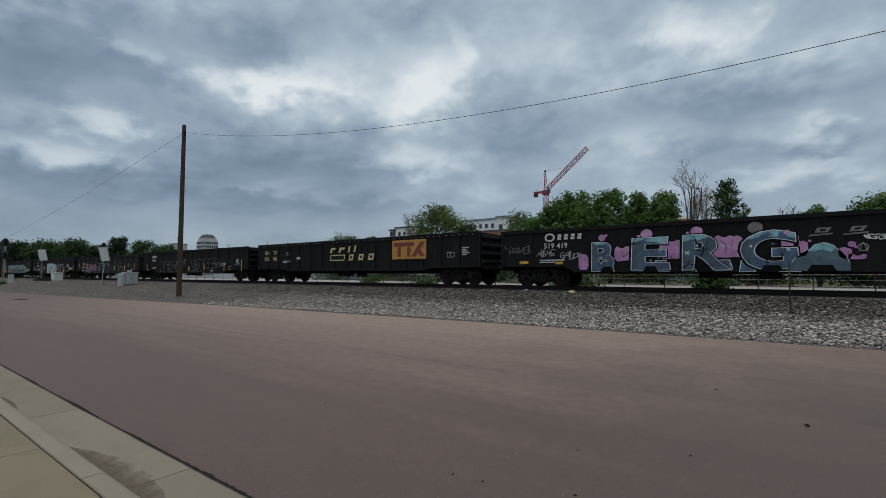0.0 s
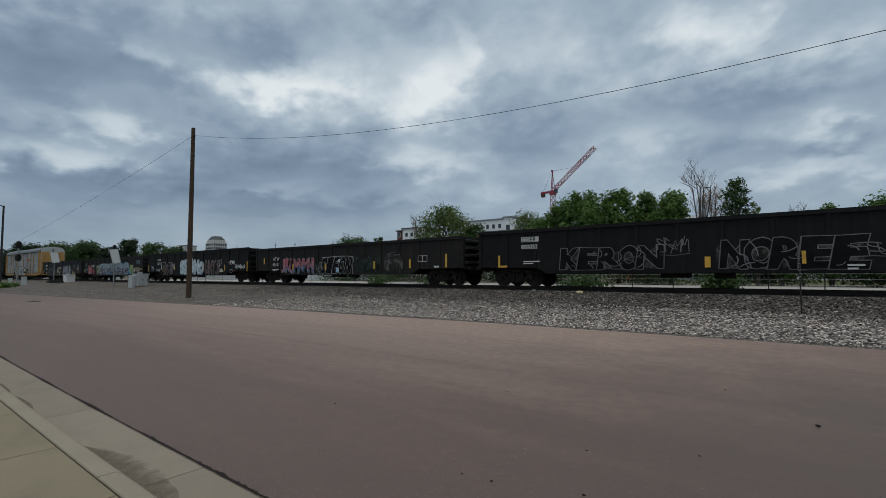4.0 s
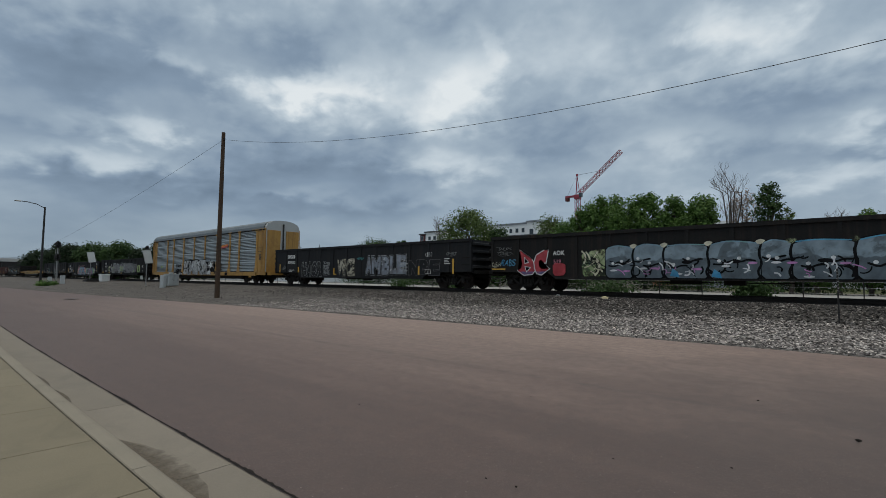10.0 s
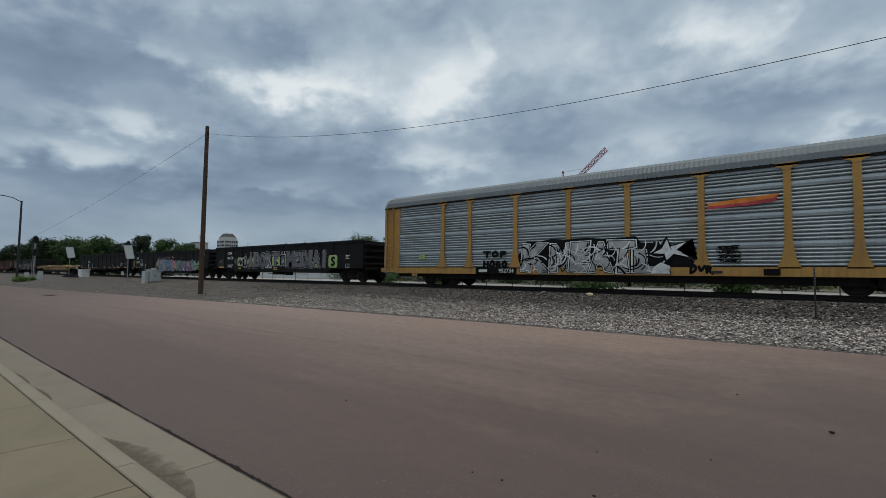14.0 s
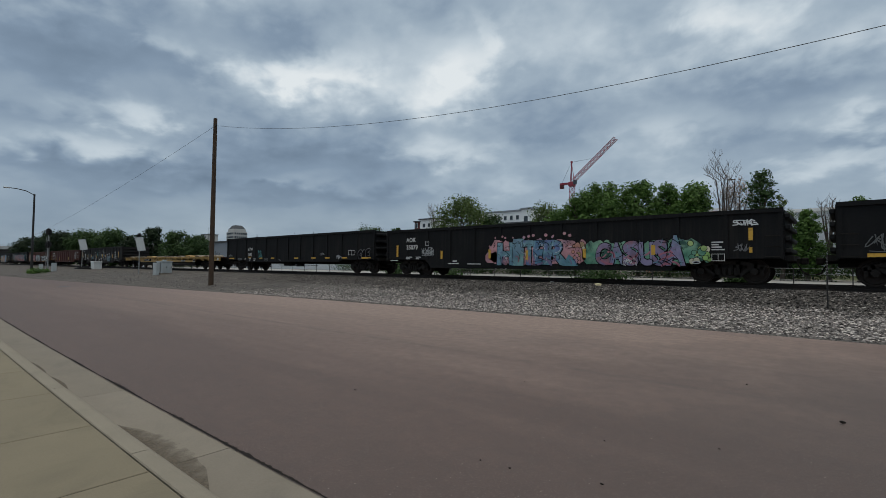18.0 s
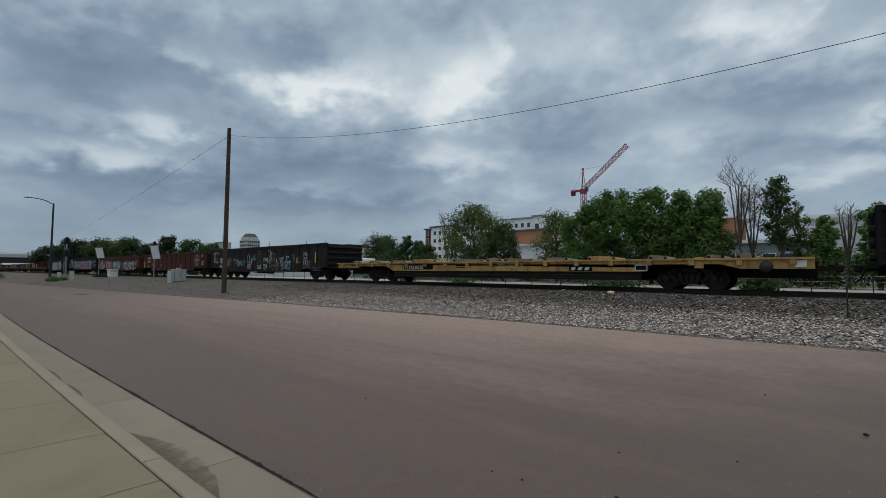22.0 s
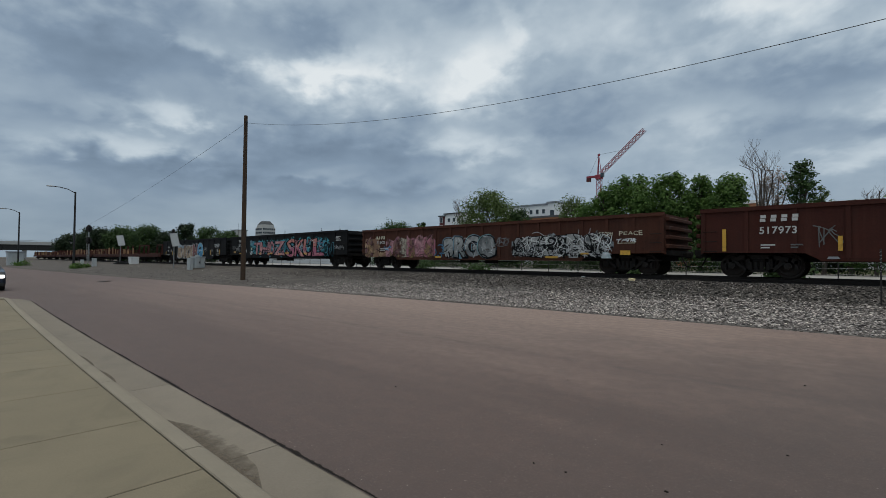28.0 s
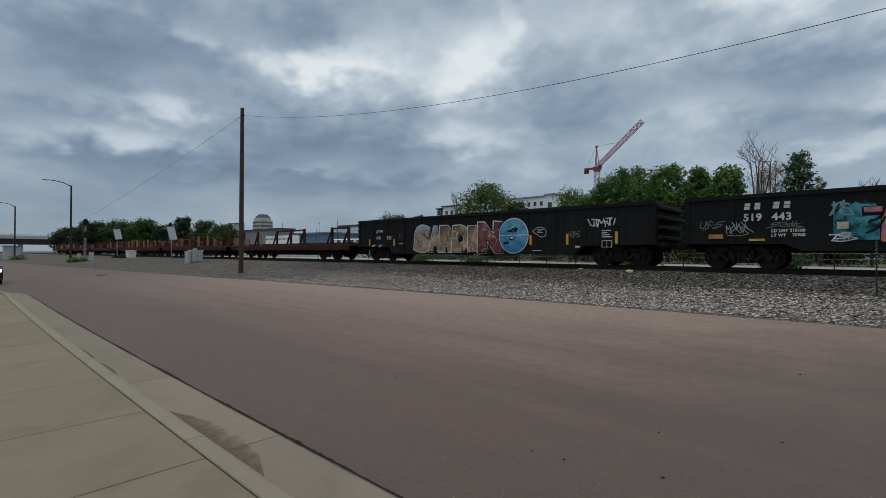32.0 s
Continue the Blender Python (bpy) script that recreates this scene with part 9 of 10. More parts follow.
def small_white_box(x, y):
    z = land(x, y)
    b = thing("switch_box", "small white equipment hut beside the track", "equipment box", at=(x, y, z - 0.04), turn=10)
    bm = bmesh.new()
    box(bm, -0.45, 0.45, -0.5, 0.55, 0.0, 0.95, bevel=0.06)
    part("body", bm, WHITE, b)
    bm = bmesh.new()
    box(bm, -0.5, 0.5, -0.55, 0.6, 0.95, 1.1, bevel=0.05)
    part("lid", bm, WHITE, b)
    bm = boxes((-0.5, 0.4, -2.4, -0.75, 0.02, 0.22), (-0.3, 0.3, -2.2, -1.0, 0.22, 0.34))
    part("switch_machine", bm, DARK, b, "flat dark switch machine")


small_white_box(-80.2, 19.2)


def striped_post():
    x, y = -0.46, 18.5
    z = land(x, y)
    p = thing("marker_post", "thin dark marker post with spiral grey bands", "marker post", at=(x, y, z - 0.1))
    bm = bmesh.new()
    rod(bm, (0, 0, 0), (0, 0, 2.09 - z + 0.1), 0.022, 8)
    part("shaft", bm, DARK, p)
    for i in range(7):
        zz = 2.09 - z - 0.02 - i * 0.095
        bm = bmesh.new()
        for a in range(5):
            rod(bm, (0.019 * math.cos(a * 1.05 + i), 0.019 * math.sin(a * 1.05 + i), zz + a * 0.009), (0.019 * math.cos(a * 1.05 + 1.05 + i), 0.019 * math.sin(a * 1.05 + 1.05 + i), zz + a * 0.009 + 0.012), 0.011, 6)
        part("band", bm, GALV, p)


striped_post()


# ---- loose stone, litter and weeds ----
def stones(name, count, place, size, material, seed, label):
    """Crushed stone as one mesh of small rough lumps."""
    rng = np.random.default_rng(seed)
    base = np.array([(1, 0, 0), (0.3, 0.95, 0), (-0.8, 0.6, 0), (-0.8, -0.6, 0), (0.3, -0.95, 0), (0.2, 0.1, 0.8), (-0.2, -0.1, -0.6)], float)
    tri = np.array([(0, 1, 5), (1, 2, 5), (2, 3, 5), (3, 4, 5), (4, 0, 5), (1, 0, 6), (2, 1, 6), (3, 2, 6), (4, 3, 6), (0, 4, 6)])
    at = np.array([place(rng) for _ in range(count)])
    s = size * rng.uniform(0.45, 1.35, count) ** 1.3
    ground = np.array([land(x, y) for x, y in at]) + s * 0.15
    p = base[None] * (1 + rng.uniform(-0.3, 0.3, (count, 7, 3))) * s[:, None, None]
    p[:, :, 1] *= rng.uniform(0.5, 1, (count, 1))
    p[:, :, 2] *= rng.uniform(0.35, 0.75, (count, 1))
    a, t = rng.uniform(0, 6.28, (count, 1)), rng.uniform(-0.7, 0.7, (count, 1))
    x, y = p[:, :, 0] * np.cos(a) - p[:, :, 1] * np.sin(a), p[:, :, 0] * np.sin(a) + p[:, :, 1] * np.cos(a)
    p = np.stack([x + at[:, :1], y * np.cos(t) - p[:, :, 2] * np.sin(t) + at[:, 1:], y * np.sin(t) + p[:, :, 2] * np.cos(t) + ground[:, None]], 2)
    verts = p.reshape(-1, 3).tolist()
    faces = (np.arange(count)[:, None, None] * 7 + tri[None]).reshape(-1, 3).tolist()
    ob = new(name, sheet(name, verts, faces, material))
    tagged(ob, label, "gravel", kind="stuff")


def stone_material(name, stops):
    m = bpy.data.materials.new(name)
    m.use_nodes = True
    n = Nodes(m.node_tree)
    r = n.add("ShaderNodeNewGeometry").outputs["Random Per Island"]
    v = n.add("ShaderNodeTexCoord").outputs["Object"]
    col = n.mix(n.span(n.noise(v, 30.0, 3.0), 0.3, 0.7, 0.0, 0.35), n.ramp(r, stops), (0.09, 0.085, 0.08, 1))
    p = n.add("ShaderNodeBsdfPrincipled", {"Base Color": col, "Roughness": 0.9, "Specular IOR Level": 0.25})
    n.add("ShaderNodeOutputMaterial", {0: p.outputs[0]})
    return m


LOOSE = stone_material("loose_pale_stone", [(0.0, (0.055, 0.050, 0.048)), (0.36, (0.148, 0.130, 0.122)), (0.66, (0.315, 0.280, 0.262)), (0.86, (0.47, 0.43, 0.40)), (1.0, (0.74, 0.67, 0.60))])
BALLAST = stone_material("ballast_stone", [(0.0, (0.028, 0.025, 0.023)), (0.5, (0.070, 0.062, 0.056)), (0.86, (0.150, 0.133, 0.121)), (1.0, (0.42, 0.385, 0.35))])


def near_verge(rng):
    x = -27 + 31 * rng.random() ** 0.7
    return x, edge(x) + 0.08 + (18.4 - edge(x)) * rng.random() ** float(np.interp(x, (-17, -4), (3.0, 1.0)))


def far_verge(rng):
    x = -75 + 52 * rng.random()
    return x, edge(x) + 0.2 + (18.5 - edge(x)) * rng.random()


def shoulder(rng):
    x = -36 + 40 * rng.random() ** 0.55
    return x, 17.8 + 3.4 * rng.random() ** 0.8


stones("loose_stone", 60000, near_verge, 0.040, LOOSE, 1, "pale crushed stone lying loose along the road edge")
stones("loose_stone_far", 1600, far_verge, 0.055, BALLAST, 2, "dull crushed stone lying loose along the verge")
stones("ballast_stone", 44000, shoulder, 0.040, BALLAST, 3, "dark crushed ballast heaped up to the rails")


def litter(name, x, y, r, material, label, seed):
    bm = bmesh.new()
    bmesh.ops.create_icosphere(bm, subdivisions=1, radius=r)
    rng = random.Random(seed)
    for v in bm.verts:
        v.co *= rng.uniform(0.6, 1.25)
        v.co.z *= 0.5
        v.co.y *= 0.55
    ob = new(name, mesh_of(name, bm, material))
    ob.location = (x, y, max(land(x, y), 0.02) + r * 0.25)
    tagged(ob, label, name.replace("_", " "))


litter("litter_paper", -8.32, 20.25, 0.17, surface("yellowed_paper", (0.55, 0.45, 0.26), (0.66, 0.57, 0.36), 0.8), "crumpled yellowish paper on the ballast slope", 1)
litter("litter_paper", -11.0, 21.1, 0.13, WHITE, "crumpled white paper on the ballast slope", 2)
for k, (x, y, r) in enumerate(((-2.36, 3.26, 0.013), (-2.09, 3.29, 0.015), (-0.06, 6.62, 0.034), (-1.42, 3.51, 0.018), (-1.75, 4.4, 0.012), (-4.9, 4.0, 0.015), (-3.5, 5.9, 0.012), (-0.9, 4.9, 0.014), (-6.2, 3.1, 0.012), (-1.1, 7.9, 0.018))):
    litter("pebble", x, y, r, TAR, "small dark clod lying on the asphalt", 10 + k)


# ---- trees and weeds ----
def foliage(centers, radii, count, size, seed, flat=0.85):
    """Many small leaf clumps scattered through lobes; denser towards the outside of each lobe."""
    rng = np.random.default_rng(seed)
    centers, radii = np.array(centers, float), np.array(radii, float)
    pick = rng.choice(len(centers), count, p=radii**2 / (radii**2).sum())
    d = rng.normal(size=(count, 3))
    d /= np.linalg.norm(d, axis=1, keepdims=True)
    lump = 1 + 0.22 * np.sin(d[:, :1] * 5 + pick[:, None]) * np.cos(d[:, 2:] * 6 + pick[:, None] * 1.7)
    p = centers[pick] + d * (radii[pick, None] * lump * rng.uniform(0.05, 1.62, (count, 1)) ** 0.62) * (1, 1, flat)
    face = d * 0.8 + (0, 0, 0.45) + rng.normal(size=(count, 3)) * 0.42
    face /= np.linalg.norm(face, axis=1, keepdims=True)
    a = np.cross(face, rng.normal(size=(count, 3)))
    a /= np.linalg.norm(a, axis=1, keepdims=True)
    b = np.cross(face, a)
    s = size * rng.uniform(0.5, 1.3, (count, 1))
    quad = np.stack([p - a * s, p + b * s * 0.55, p + a * s, p - b * s * 0.55], 1).reshape(-1, 3)
    return quad.tolist(), [(4 * i, 4 * i + 1, 4 * i + 2, 4 * i + 3) for i in range(count)]


def branch(bm, p0, p1, r0, r1, rng, bend=0.12, n=6, steps=3):
    p0, p1 = Vector(p0), Vector(p1)
    pts = [p0.lerp(p1, i / steps) for i in range(steps + 1)]
    for q in pts[1:-1]:
        q += Vector((rng.uniform(-1, 1), rng.uniform(-1, 1), rng.uniform(-0.3, 0.6))) * (p1 - p0).length * bend
    for i, (a, b) in enumerate(zip(pts, pts[1:])):
        ra, rb = r0 + (r1 - r0) * i / steps, r0 + (r1 - r0) * (i + 1) / steps
        rod(bm, a, b, ra, n, rb)
    return pts


def tree(x, y, height, width, leaf, seed, label, clear=0.18, leaves=5200, size=0.26, lobes=38, shape_pow=0.8, lean=0.0, base=None, sparse=1.0, puff=1.0):
    rng = random.Random(seed)
    z = land(x, y) if base is None else base
    t = thing("tree", label, "tree", "trees behind the track", (x, y, z - 0.1))
    centers, radii = [], []
    for i in range(lobes):
        u = (i + 0.5) / lobes
        zz = height * (clear + (1 - clear) * (0.10 + 0.82 * u))
        env = math.sin(math.pi * min(max(0.12 + 0.80 * u, 0), 1)) ** shape_pow
        a = i * 2.4 + rng.uniform(-0.5, 0.5)
        rr = width / 2 * env * rng.uniform(0.35, 0.85) / puff**0.5
        r = puff * width * rng.uniform(0.08, 0.185) * (0.75 + 0.35 * env)
        centers.append((rr * math.cos(a) + lean * zz, rr * math.sin(a), min(zz, height - r * 0.85)))
        radii.append(r)
    bm = bmesh.new()
    top = Vector((lean * height * 0.8, 0, height * 0.8))
    trunk_r = 0.020 * height + 0.05
    branch(bm, (0, 0, 0), top, trunk_r, 0.04, rng, 0.03, 8, 5)
    part("trunk", bm, BARK, t)
    for c, r in zip(centers, radii):
        bm = bmesh.new()
        s = Vector((lean * c[2] * 0.6, 0, max(c[2] - rng.uniform(1.0, 2.6), height * clear * 0.6)))
        branch(bm, s, c, 0.07 + 0.004 * height, 0.02, rng, 0.1, 5, 2)
        part("limb", bm, BARK, t)
    v, f = foliage(centers, radii, int(leaves * 2.1 * sparse), size * 0.66, seed)
    part("crown", sheet("crown", v, f, leaf), leaf, t)
    return t


def bare_tree(x, y, height, width, seed, label, leaf=None, twigs=900, lean=0.0, forks=6):
    """A vase of curved limbs from a low fork, each with finer and finer twigs."""
    rng = random.Random(seed)
    t = thing("tree", label, "tree", "trees behind the track", (x, y, land(x, y) - 0.1))
    bm = bmesh.new()
    fork = Vector((lean * 0.55, 0, height * 0.30))
    branch(bm, (lean, 0, 0), fork, 0.16, 0.12, rng, 0.03, 8, 3)
    part("trunk", bm, BARK, t)
    limbs, fine = [], bmesh.new()
    for i in range(forks):
        a = i * 2.4 + rng.uniform(-0.4, 0.4)
        out = width * 0.5 * (0.25 + 0.75 * ((i * 0.618) % 1.0))
        top = height * (1.0 - 0.16 * out / (width * 0.5) - rng.uniform(0, 0.12))
        e = Vector((math.cos(a) * out, math.sin(a) * out, 0))
        pts = [fork, fork + e * 0.55 + Vector((0, 0, height * 0.24)), fork + e * 0.95 + Vector((0, 0, height * 0.46)), Vector((e.x, e.y, top))]
        limb = bmesh.new()
        for k in range(3):
            branch(limb, pts[k], pts[k + 1], 0.11 - 0.036 * k, 0.074 - 0.029 * k, rng, 0.04, 6, 2)
        part("limb", limb, BARK, t)
        for k in range(15):
            u = rng.uniform(0.9, 2.98)
            q = pts[int(u)].lerp(pts[int(u) + 1], u % 1.0)
            side = Vector((rng.uniform(-1, 1), rng.uniform(-1, 1), rng.uniform(0.9, 2.2))).normalized() * height * rng.uniform(0.05, 0.12)
            tip = q + side + e * 0.12
            tip.z = min(tip.z, height)
            branch(fine, q, tip, 0.018, 0.009, rng, 0.08, 4, 2)
            limbs.append((q, tip))
    for i in range(twigs):
        a, b = rng.choice(limbs)
        q = a.lerp(b, rng.uniform(0.4, 1.0))
        e = q + Vector((rng.uniform(-1, 1), rng.uniform(-1, 1), rng.uniform(0.6, 2.2))).normalized() * height * rng.uniform(0.025, 0.07)
        e.z = min(e.z, height)
        branch(fine, q, e, 0.009, 0.005, rng, 0.10, 3, 2)
    part("twig", fine, DEADWOOD, t)
    if leaf:
        c = [tuple(b) for a, b in limbs]
        v, f = foliage(c, [width * 0.20] * len(c), 1100, 0.12, seed)
        part("crown", sheet("crown", v, f, leaf), leaf, t)
    return t


def weed(x, y, w, h, seed, leaf=None, label="green weeds growing in the gravel", n=700, base=None):
    z = land(x, y) if base is None else base
    rng = random.Random(seed)
    c = [(rng.uniform(-w, w) * 0.42, rng.uniform(-w, w) * 0.3, h * rng.uniform(0.25, 0.62)) for _ in range(7)]
    v, f = foliage(c, [0.30 * max(w, h)] * 7, n, 0.12, seed, 0.75)
    v = [(a, b, max(d, 0.01)) for a, b, d in v]
    ob = new("bush", sheet("bush", v, f, leaf or LEAF))
    ob.location = (x, y, z - 0.02)
    tagged(ob, label, "bush", "bushes")


GREEN_T, OLIVE_T = "leafy green tree behind the tracks", "olive-green tree with a loose crown behind the tracks"
tree(-46.9, 60, 12.7, 10.8, LEAF_O, 1, OLIVE_T, 0.10, 6500, 0.28)
tree(-41.2, 60, 9.4, 5.6, LEAF_D, 2, OLIVE_T, 0.10, 3600, 0.26, sparse=0.8)
tree(-32.3, 60, 10.6, 6.6, LEAF_O, 3, OLIVE_T, 0.10, 4000, 0.24, sparse=0.75)
tree(-26.8, 58, 10.9, 6.6, LEAF, 4, GREEN_T, 0.06, 6000, 0.28)
tree(-23.2, 58, 12.5, 7.6, LEAF, 5, GREEN_T, 0.08, 7000, 0.28)
tree(-19.6, 60, 12.6, 6.6, LEAF, 6, GREEN_T, 0.08, 6500, 0.28)
tree(-16.4, 61, 12.0, 4.6, LEAF, 7, GREEN_T, 0.08, 4000, 0.26)
tree(-13.6, 60, 11.3, 6.2, LEAF, 8, GREEN_T, 0.06, 6000, 0.28)
bare_tree(-11.1, 58, 14.2, 2.7, 9, "bare grey dead tree with fine twigs behind the tracks", None, 420, 2.2, 5)
bare_tree(-9.1, 60, 11.3, 2.5, 10, "half-dead tree with withered brown leaves", LEAF_B, 220)
tree(-6.45, 58, 12.1, 3.3, LEAF_D, 11, "tall narrow dark green tree with gaps in its crown", 0.30, 2500, 0.21, 17, 0.5, 0.0, puff=1.45)
tree(-5.0, 58.5, 9.3, 2.4, LEAF_O, 12, "small dull green tree with thin foliage", 0.25, 1300, 0.17, 13, 0.6, puff=1.5)
tree(-2.9, 58, 7.5, 3.2, LEAF, 13, "low green tree behind the tracks", 0.05, 3800, 0.22)
bare_tree(-1.2, 58, 8.6, 2.0, 14, "small bare tree with fine twigs", None, 160)
tree(0.9, 58, 8.2, 3.8, LEAF, 15, "low green tree behind the tracks", 0.05, 4500, 0.24)
tree(5.0, 56, 8.6, 6.0, LEAF, 16, "low green tree behind the tracks", 0.05, 4500, 0.26)
tree(9.5, 57, 9.5, 7.0, LEAF, 17, "leafy green tree behind the tracks", 0.05, 4500, 0.28)
tree(-101.0, 88, 12.1, 13.5, LEAF_D, 18, "broad dark green tree among distant buildings", 0.06, 6500, 0.36)
tree(-91.5, 88, 11.8, 5.2, LEAF_D, 31, "slim dark green tree among distant buildings", 0.06, 3000, 0.34)
tree(-87.0, 88, 10.0, 4.6, LEAF_D, 19, "dark green tree among distant buildings", 0.06, 3000, 0.34)
tree(-80.0, 84, 8.4, 6.0, LEAF_D, 20, "dark green tree among distant buildings", 0.06, 3000, 0.34)
bare_tree(-61.3, 70, 14.0, 4.6, 21, "bare grey tree beside the leafy one", None, 700)
tree(-194, 30, 9.0, 11, LEAF_F, 23, "dark green roadside tree far down the line", 0.02, 5000, 0.5)
tree(-178, 33, 10.5, 12, LEAF_F, 24, "dark green roadside tree far down the line", 0.02, 5000, 0.5)
tree(-171, 38, 10.8, 12, LEAF_D, 25, "green roadside tree far down the line", 0.02, 5000, 0.5)
tree(-164, 43, 11.0, 13, LEAF_D, 26, "green roadside tree far down the line", 0.02, 5000, 0.5)
tree(-157, 47, 9.6, 10, LEAF_F, 27, "dark green roadside tree far down the line", 0.02, 4500, 0.5)
tree(-152, 50, 11.8, 7, LEAF_F, 28, "slim dark green tree far down the line", 0.10, 3000, 0.45)
tree(-143, 53, 10.4, 10, LEAF_D, 29, "green roadside tree far down the line", 0.02, 4500, 0.45)
tree(-137, 56, 9.2, 8, LEAF_D, 30, "green roadside tree far down the line", 0.02, 4000, 0.45)
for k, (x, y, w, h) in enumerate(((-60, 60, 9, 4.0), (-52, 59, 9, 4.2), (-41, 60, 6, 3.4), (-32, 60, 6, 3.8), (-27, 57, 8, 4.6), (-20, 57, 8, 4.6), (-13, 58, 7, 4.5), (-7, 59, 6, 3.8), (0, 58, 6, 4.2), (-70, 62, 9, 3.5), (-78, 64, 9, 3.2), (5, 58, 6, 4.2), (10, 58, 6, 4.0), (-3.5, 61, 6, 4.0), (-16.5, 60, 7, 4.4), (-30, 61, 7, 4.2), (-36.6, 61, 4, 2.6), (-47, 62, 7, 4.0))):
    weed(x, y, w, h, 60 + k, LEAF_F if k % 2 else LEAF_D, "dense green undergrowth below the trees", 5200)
weed(-4.1, 31, 2.3, 1.5, 40, LEAF_D, n=1500), weed(-12.8, 31, 3.4, 1.3, 41, LEAF_D, n=1600), weed(-26, 32, 2.4, 1.1, 42, LEAF_D), weed(-34, 33, 3.0, 1.2, 43, LEAF_D)
weed(-79.0, 12.6, 1.6, 0.6, 44, label="low weeds at the foot of a street lamp"), weed(-110.4, 9.8, 2.4, 0.8, 45, label="low weeds at the foot of a street lamp"), weed(-83.5, 14.2, 0.8, 0.5, 46)


# ---- fence and pale lane behind the track ----
def build_fence():
    fence = thing("fence", "low wire fence on dark posts behind the track", "fence")
    y = 36.0
    me = None
    for i in range(46):
        x = 14 - 2.75 * i
        if me is None:
            bm = bmesh.new()
            rod(bm, (0, 0, 0), (0, 0, 1.25), 0.035, 6)
            me = mesh_of("post", bm, DARK)
        p = part("post", me, DARK, fence)
        p.location = (x, y, land(x, y) - 0.05)
    for zz in (0.5, 0.85, 1.18):
        bm = bmesh.new()
        rod(bm, (14, y, 0.54 + zz), (14 - 2.75 * 45, y, 0.54 + zz), 0.008, 5)
        part("strand", bm, GALV, fence)


build_fence()
LANE = surface("pale_gravel_lane", (0.25, 0.24, 0.225), (0.33, 0.32, 0.30), 0.95, 0, 0.3, 6, 0.01)
lane = new("lane", sheet("lane", [(-160, 42, 0.56), (40, 39, 0.56), (40, 60, 0.56), (-160, 64, 0.56)], [(0, 1, 2, 3)], LANE))
tagged(lane, "pale gravel lane behind the fence", "lane", kind="structure")


# ---- distant buildings ----
STUCCO = surface("white_stucco", (0.80, 0.80, 0.79), (0.86, 0.86, 0.85), 0.9, 0, 0.3, 4, 0.003, (0.62, 0.62, 0.61), 0.3, 0.2)
GREYW = surface("grey_cladding", (0.20, 0.22, 0.25), (0.26, 0.28, 0.31), 0.8, 0, 0.3, 4, 0.003)
BRICKW = surface("orange_brown_cladding", (0.30, 0.135, 0.07), (0.37, 0.175, 0.095), 0.9, 0, 0.4, 4, 0.003)
MAROON = surface("maroon_cladding", (0.085, 0.018, 0.02), (0.12, 0.03, 0.03), 0.8, 0, 0.4, 4, 0.003)
PANE = surface("dark_window_glass", (0.03, 0.04, 0.05), (0.06, 0.075, 0.09), 0.15, 0, 0.5, 3, 0.0)
STEELW = surface("pale_corrugated_wall", (0.52, 0.545, 0.56), (0.60, 0.62, 0.635), 0.6, 0.1, 0.3, 5, 0.004)
BLUEW = surface("blue_metal_wall", (0.10, 0.19, 0.31), (0.15, 0.26, 0.39), 0.6, 0.1, 0.2, 3, 0.003)
TOWERW = surface("beige_office_stone", (0.40, 0.395, 0.38), (0.50, 0.49, 0.47), 0.9, 0, 0.1, 1, 0.01)
ROOFM = surface("dark_flat_roof", (0.05, 0.055, 0.06), (0.09, 0.095, 0.10), 0.9, 0, 0.3, 4, 0.003)
TARP = surface("white_membrane", (0.62, 0.62, 0.62), (0.70, 0.70, 0.70), 0.7, 0, 0.3, 4, 0.003)


def building(name, label, x0, x1, y0, depth, z1, wall, windows=(), roof=ROOFM, trim=0.5, zb=0.4):
    """A block with its front at y0; windows are (columns, rows, x from, x to, z from, z to, pane share)."""
    b = thing(name, label, "building", "", ((x0 + x1) / 2, y0, zb))
    w = (x1 - x0) / 2
    part("wall", boxes((-w, w, 0, depth, -1.0, z1 - zb)), wall, b)
    part("roof", boxes((-w - trim, w + trim, -trim, depth + trim, z1 - zb, z1 - zb + 0.5)), roof, b)
    for cols, rows, xa, xb, za, zc, fill in windows:
        cw, rh = (xb - xa) / cols, (zc - za) / rows
        frame_me = mesh_of("window", boxes((-cw * fill / 2 - 0.12, cw * fill / 2 + 0.12, -0.10, 0.05, -rh * fill / 2 - 0.12, rh * fill / 2 + 0.12)), WHITE)
        pane_me = mesh_of("pane", boxes((-cw * fill / 2, cw * fill / 2, -0.16, -0.11, -rh * fill / 2, rh * fill / 2)), PANE)
        for i in range(cols):
            for j in range(rows):
                f = part("window", frame_me, WHITE, b)
                f.location = (xa + cw * (i + 0.5) - (x0 + x1) / 2, 0, za + rh * (j + 0.5) - zb)
                part("pane", pane_me, PANE, f)
    return b


building("apartment_building", "white apartment block with dark windows and flat roof", -96, -75.4, 130, 20, 19.4, STUCCO, [(8, 2, -94.5, -76.2, 12.8, 19.0, 0.42)], GREYW, 0.25)
building("apartment_wing", "white stair tower with a grey-blue cap", -77.6, -74.4, 129.0, 12, 19.7, STUCCO, [(1, 2, -77.2, -74.8, 12, 18.2, 0.55)], GREYW, 0.3)
building("market_hall", "orange-brown hall with a white awning below", -92, -70, 122, 6, 14.6, BRICKW)
building("awning_hall", "low hall with white membrane roof", -88, -64, 116, 5, 9.8, TARP, (), TARP)
